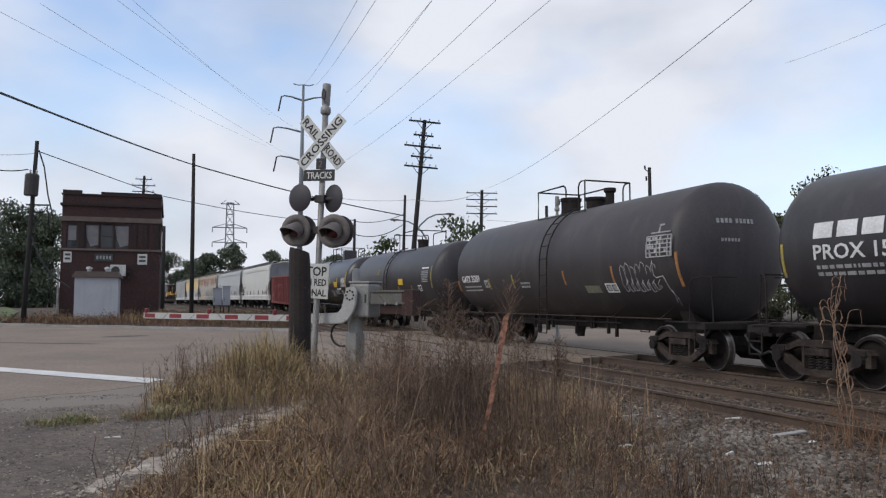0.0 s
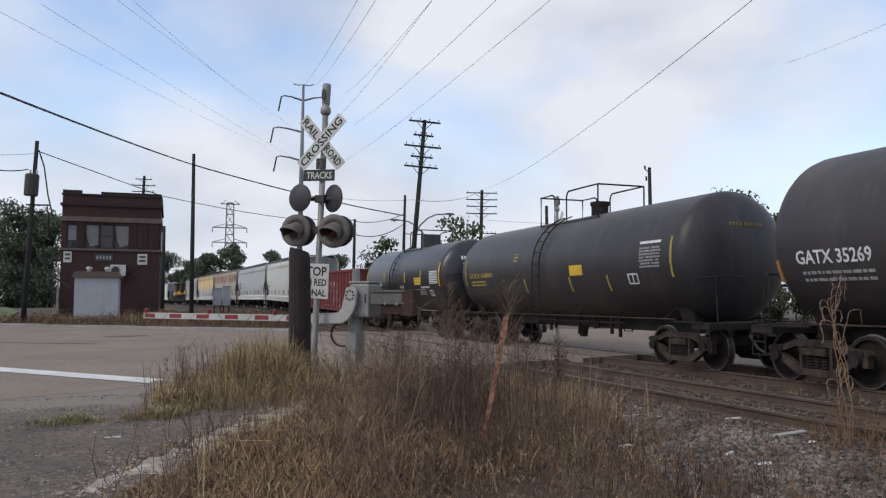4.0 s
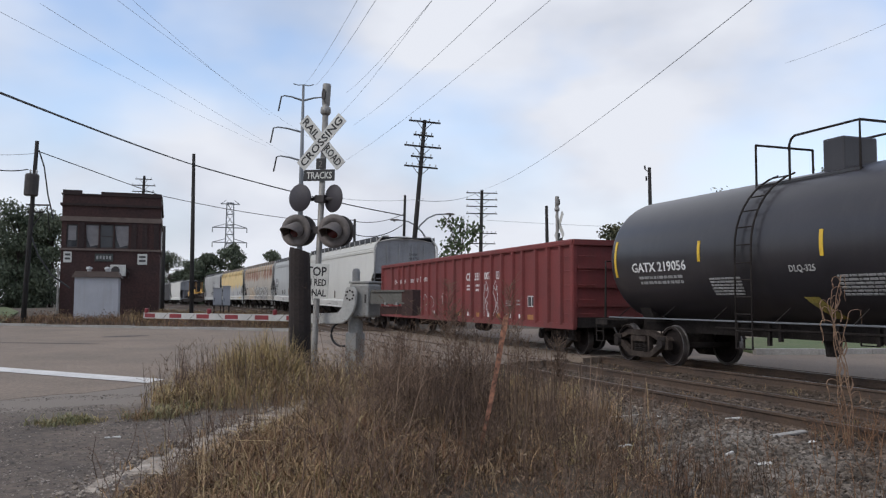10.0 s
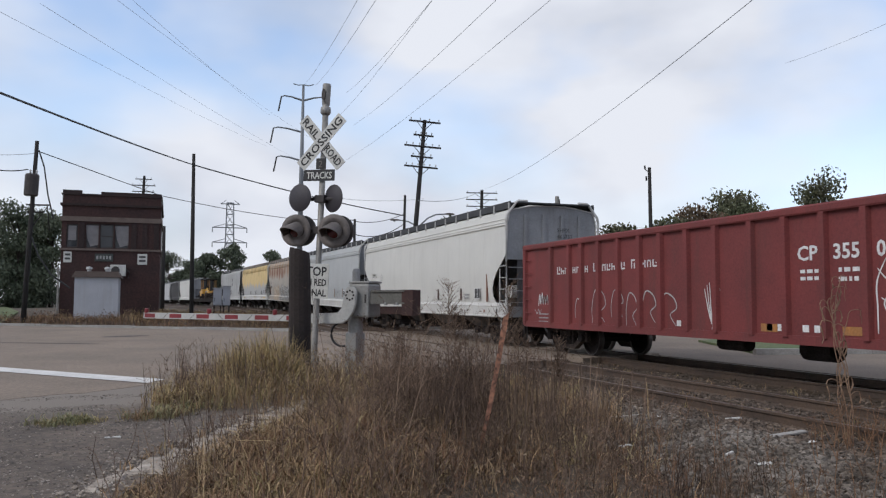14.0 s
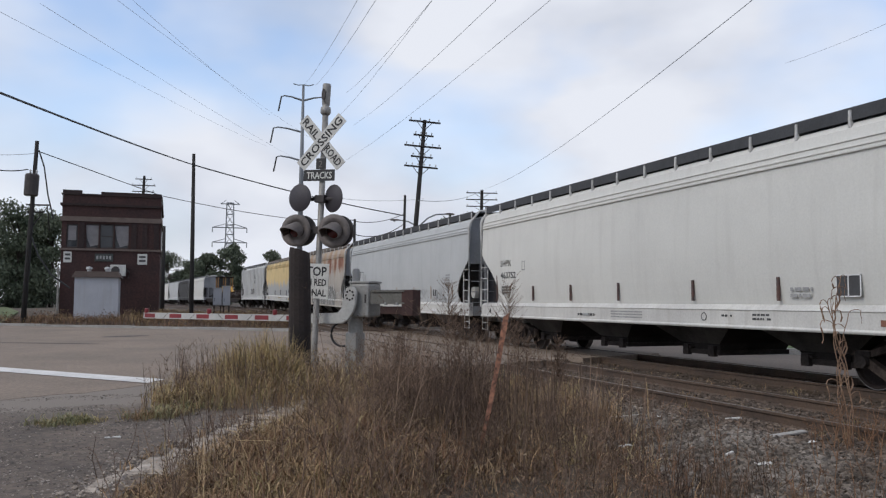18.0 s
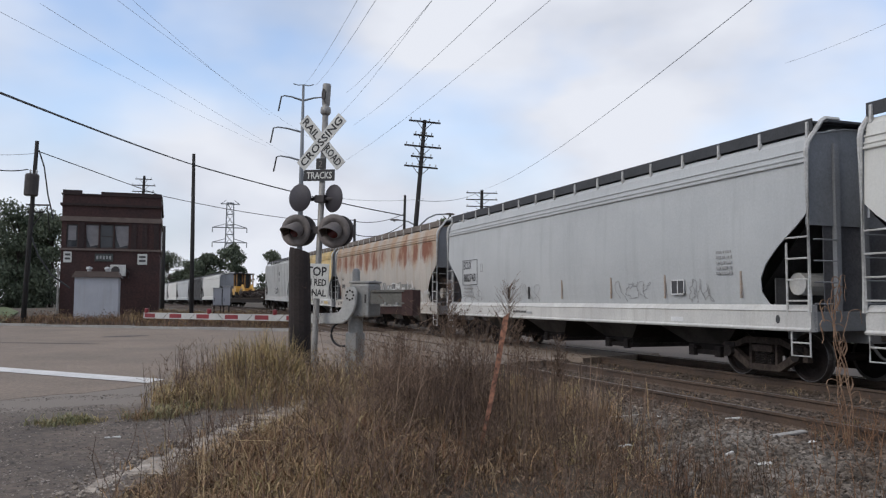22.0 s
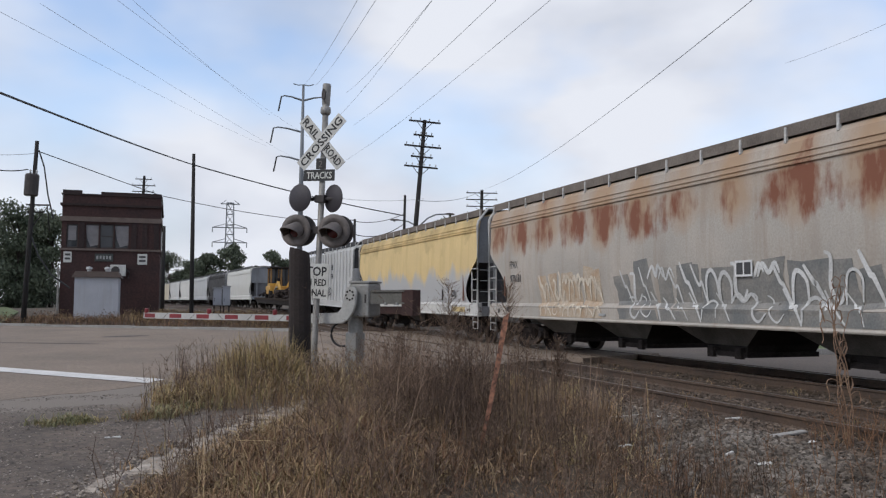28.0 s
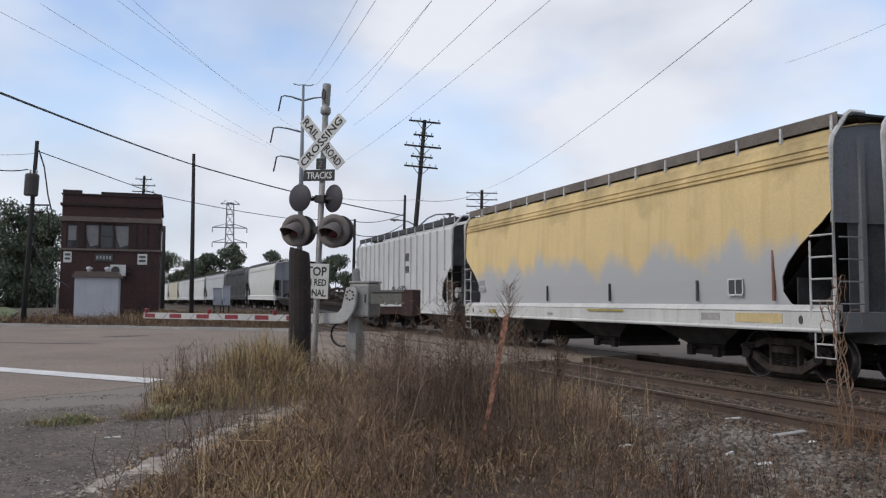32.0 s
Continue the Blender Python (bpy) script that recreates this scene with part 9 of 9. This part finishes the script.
        straw.stick(bent, bent + Vector((d.x * 1.2, d.y, d.z * 0.1)) * l * 0.4, 0.0035)
    # low grey-brown growth over the stones nearest the camera
    for _ in range(420):
        y = r.uniform(4.7, 7.0)
        x = r.uniform(2.0, 6.2)
        if r.random() > 0.7 + clump(x + 2, y + 6):
            continue
        weed(x, y, r.uniform(0.12, 0.42) * (1.2 - 0.12 * (x - 2)), r.randint(6, 12), r.choice((stems, stems, red)))
        if r.random() < 0.6:
            tuft(r.choice((stems, dry, stems, olive)), x, y, r.randint(5, 11), r.uniform(0.1, 0.28), 0.1, 0.007, (0.2, 1.0))
    for _ in range(700):
        y = r.uniform(4.6, 9.5)
        x = r.uniform(2.2, border(y) + 1.6)
        litter_leaves.leaf((x, y, weed_floor(x, y) + r.uniform(0.01, 0.05)), r.uniform(0.010, 0.026))
    # weeds between the rails
    for _ in range(150):
        y = r.uniform(2, 18)
        x = r.choice((NEAR_TRACK - 1.0, NEAR_TRACK, NEAR_TRACK + 1.1, 10.2)) + r.uniform(-0.4, 0.4)
        tuft(dry if r.random() < 0.6 else green, x, y, r.randint(4, 10), r.uniform(0.06, 0.2), 0.08)
    # tufts on the shoulder
    for _ in range(34):
        a = r.uniform(0, math.tau)
        tuft(green, -0.72 + 0.5 * math.cos(a) * r.random(), 10.6 + 0.35 * math.sin(a) * r.random(), 9, r.uniform(0.05, 0.16), 0.09)
        tuft(fresh, -0.85 + 0.42 * math.cos(a) * r.random(), 10.55 + 0.3 * math.sin(a) * r.random(), 12, r.uniform(0.06, 0.2), 0.08, 0.010, (0.3, 1.2))
    for _ in range(44):
        tuft(r.choice((olive, dry, fresh)), 0.12 + r.gauss(0, 0.17), 10.8 + r.gauss(0, 0.15), 14, r.uniform(0.1, 0.24), 0.1, 0.008, (0.3, 1.2))
    for _ in range(70):
        y = r.uniform(10.9, 12.4)
        tuft(r.choice((olive, green, fresh)), r.uniform(0.1, 0.9) + (y - 11) * 0.25, y, 10, r.uniform(0.1, 0.28), 0.1, 0.008, (0.3, 1.2))
    # rough growth behind the far kerb
    for _ in range(1500):
        y = r.uniform(41, 58)
        x = r.uniform(-16, 8)
        if (y - 46.7) < -(x + 7) * 0.66 + 0.5:
            continue
        tall = 0.25 + 0.55 * max(0, 0.45 + clump(x * 0.5, y * 0.5))
        g = r.choice((stems, red, olive, stems, stems, heads))
        for _ in range(9):
            hh = tall * r.uniform(0.4, 1.15)
            g.blade(x + r.gauss(0, 0.3), y + r.gauss(0, 0.3), rise(y) - 0.13, hh, 0.02, hh * r.uniform(0.1, 0.7), r.uniform(0, 6.28))
        for _ in range(4):
            g.leaf((x + r.gauss(0, 0.3), y + r.gauss(0, 0.3), rise(y) - 0.1 + tall * r.random()), r.uniform(0.04, 0.09))
    # taller growth round the shed
    for _ in range(170):
        x = r.uniform(-6.5, 1.0)
        y = r.uniform(51.0, 53.4)
        near = x > -1.4
        tall = r.uniform(0.35, 0.95) * (1.25 if near else 0.9)
        g = r.choice((gold, dry, olive) if near else (stems, olive, red, dry))
        for _ in range(9):
            hh = tall * r.uniform(0.5, 1.1)
            g.blade(x + r.gauss(0, 0.16), y + r.gauss(0, 0.16), rise(y) - 0.13, hh, 0.018, hh * r.uniform(0.1, 0.5), r.uniform(0, 6.28))
    # the rough field between the tower and the line
    for _ in range(900):
        y = r.uniform(47, 72)
        x = r.uniform(0.5 if y > 54 else 3.0, 8.2 + bend(y))
        g = r.choice((green, olive, stems, olive, dry))
        tall = 0.2 + 0.5 * max(0, 0.4 + clump(x * 0.4, y * 0.4))
        for _ in range(8):
            hh = tall * r.uniform(0.4, 1.2)
            g.blade(x + r.gauss(0, 0.35), y + r.gauss(0, 0.35), rise(y) - 0.13, hh, 0.022, hh * r.uniform(0.2, 0.9), r.uniform(0, 6.28))
    # beside the crossing and beyond the far track
    for _ in range(240):
        y, x = r.uniform(12.5, 17.0), r.uniform(4.2, 7.3)
        if x > 4.2 + (y - 12.5) * 0.75:
            tuft(r.choice((dry, stems, green)), x, y, 8, r.uniform(0.08, 0.3), 0.12, 0.01)
    for _ in range(500):
        y, x = r.uniform(4, 42), r.uniform(13.6, 16)
        tuft(green if r.random() < 0.5 else dry, x + bend(y), y, 6, r.uniform(0.08, 0.25), 0.1, 0.012)


sow()
dry.done("dry_grass", DRY, "dry tan grass", "grass")
gold.done("golden_grass", GOLD, "golden dry grass round the post", "grass")
green.done("fading_grass", GREENISH, "fading green grass", "grass")
stems.done("weed_stems", STALK, "dense brown withered weeds")
heads.done("weed_seed_heads", SEED, "brown seed heads of the weeds")
straw.done("long_straws", STRAW, "long pale bent straws", "grass")
litter_leaves.done("dry_leaves", DEAD_LEAF, "curled dry leaves caught in the grass", "leaves")
olive.done("olive_grass", OLIVE, "low arching olive-brown grass", "grass")
fresh.done("green_grass", FRESH, "small fresh green grass tufts on the shoulder", "grass")
red.done("reddish_weeds", RED_WEED, "reddish dry weeds in the stones")


def vine(x, y, h, seed, label):
    """Thin stems that lean together, bend over at the top and let dry leaves hang."""
    r = random.Random(seed)
    v = thing("withered_plant", label, "plant", pose(x, y, weed_floor(x, y)), "withered plants")
    for k in range(4):
        bm = B()
        ph, top = r.uniform(0, 6), h * (0.78 + 0.07 * k)
        foot = Vector((r.uniform(-0.22, 0.22), r.uniform(-0.1, 0.1), 0))
        pts = []
        for j in range(22):
            f = j / 21
            pts.append(foot * (1 - f) + Vector((0.10 * f * math.sin(f * 4 + ph) + 0.012 * math.sin(f * 23 + ph), 0.04 * math.cos(f * 5 + ph), top * f)))
        end, side = pts[-1], r.choice((0.6, 1.0, 1.2))
        pts += [end + Vector((side * 0.13 * (1 - math.cos(a)), 0.02 * a, 0.07 * math.sin(a))) for a in np.arange(0.35, 2.2, 0.35)]
        pts += [pts[-1] + Vector((0.012 * math.sin(i * 1.7 + ph), 0, -0.05 * i)) for i in range(1, 4)]
        tube(bm, pts, [0.0068 - 0.00009 * i for i in range(len(pts))], 5)
        stem = part("stem", bm, VINE, v, "bent dry stem")
        for j in range(6):
            bm = B()
            p = pts[r.randint(7, 21)]
            s, q = r.choice((-1, 1, 1)), r.uniform(0.04, 0.16)
            out = [p + Vector((s * q * f, 0.02 * f, 0.05 * math.sin(f * 2.2))) for f in (0, 0.35, 0.7, 1.0)]
            drop = [out[-1] + Vector((s * 0.02 * math.sin(i * 1.1), 0.006 * math.sin(i * 2), -0.042 * i)) for i in range(1, r.randint(4, 7))]
            way = out + drop
            tube(bm, way, [0.0048] * len(out) + [0.0068 + 0.003 * math.sin(i * 1.2) for i in range(len(drop))], 5)
            part("dry_leaf", bm, VINE, stem, "shrivelled hanging leaf")


vine(7.28, 7.05, 1.86, 5, "tall withered pale vine by the track")


motions()
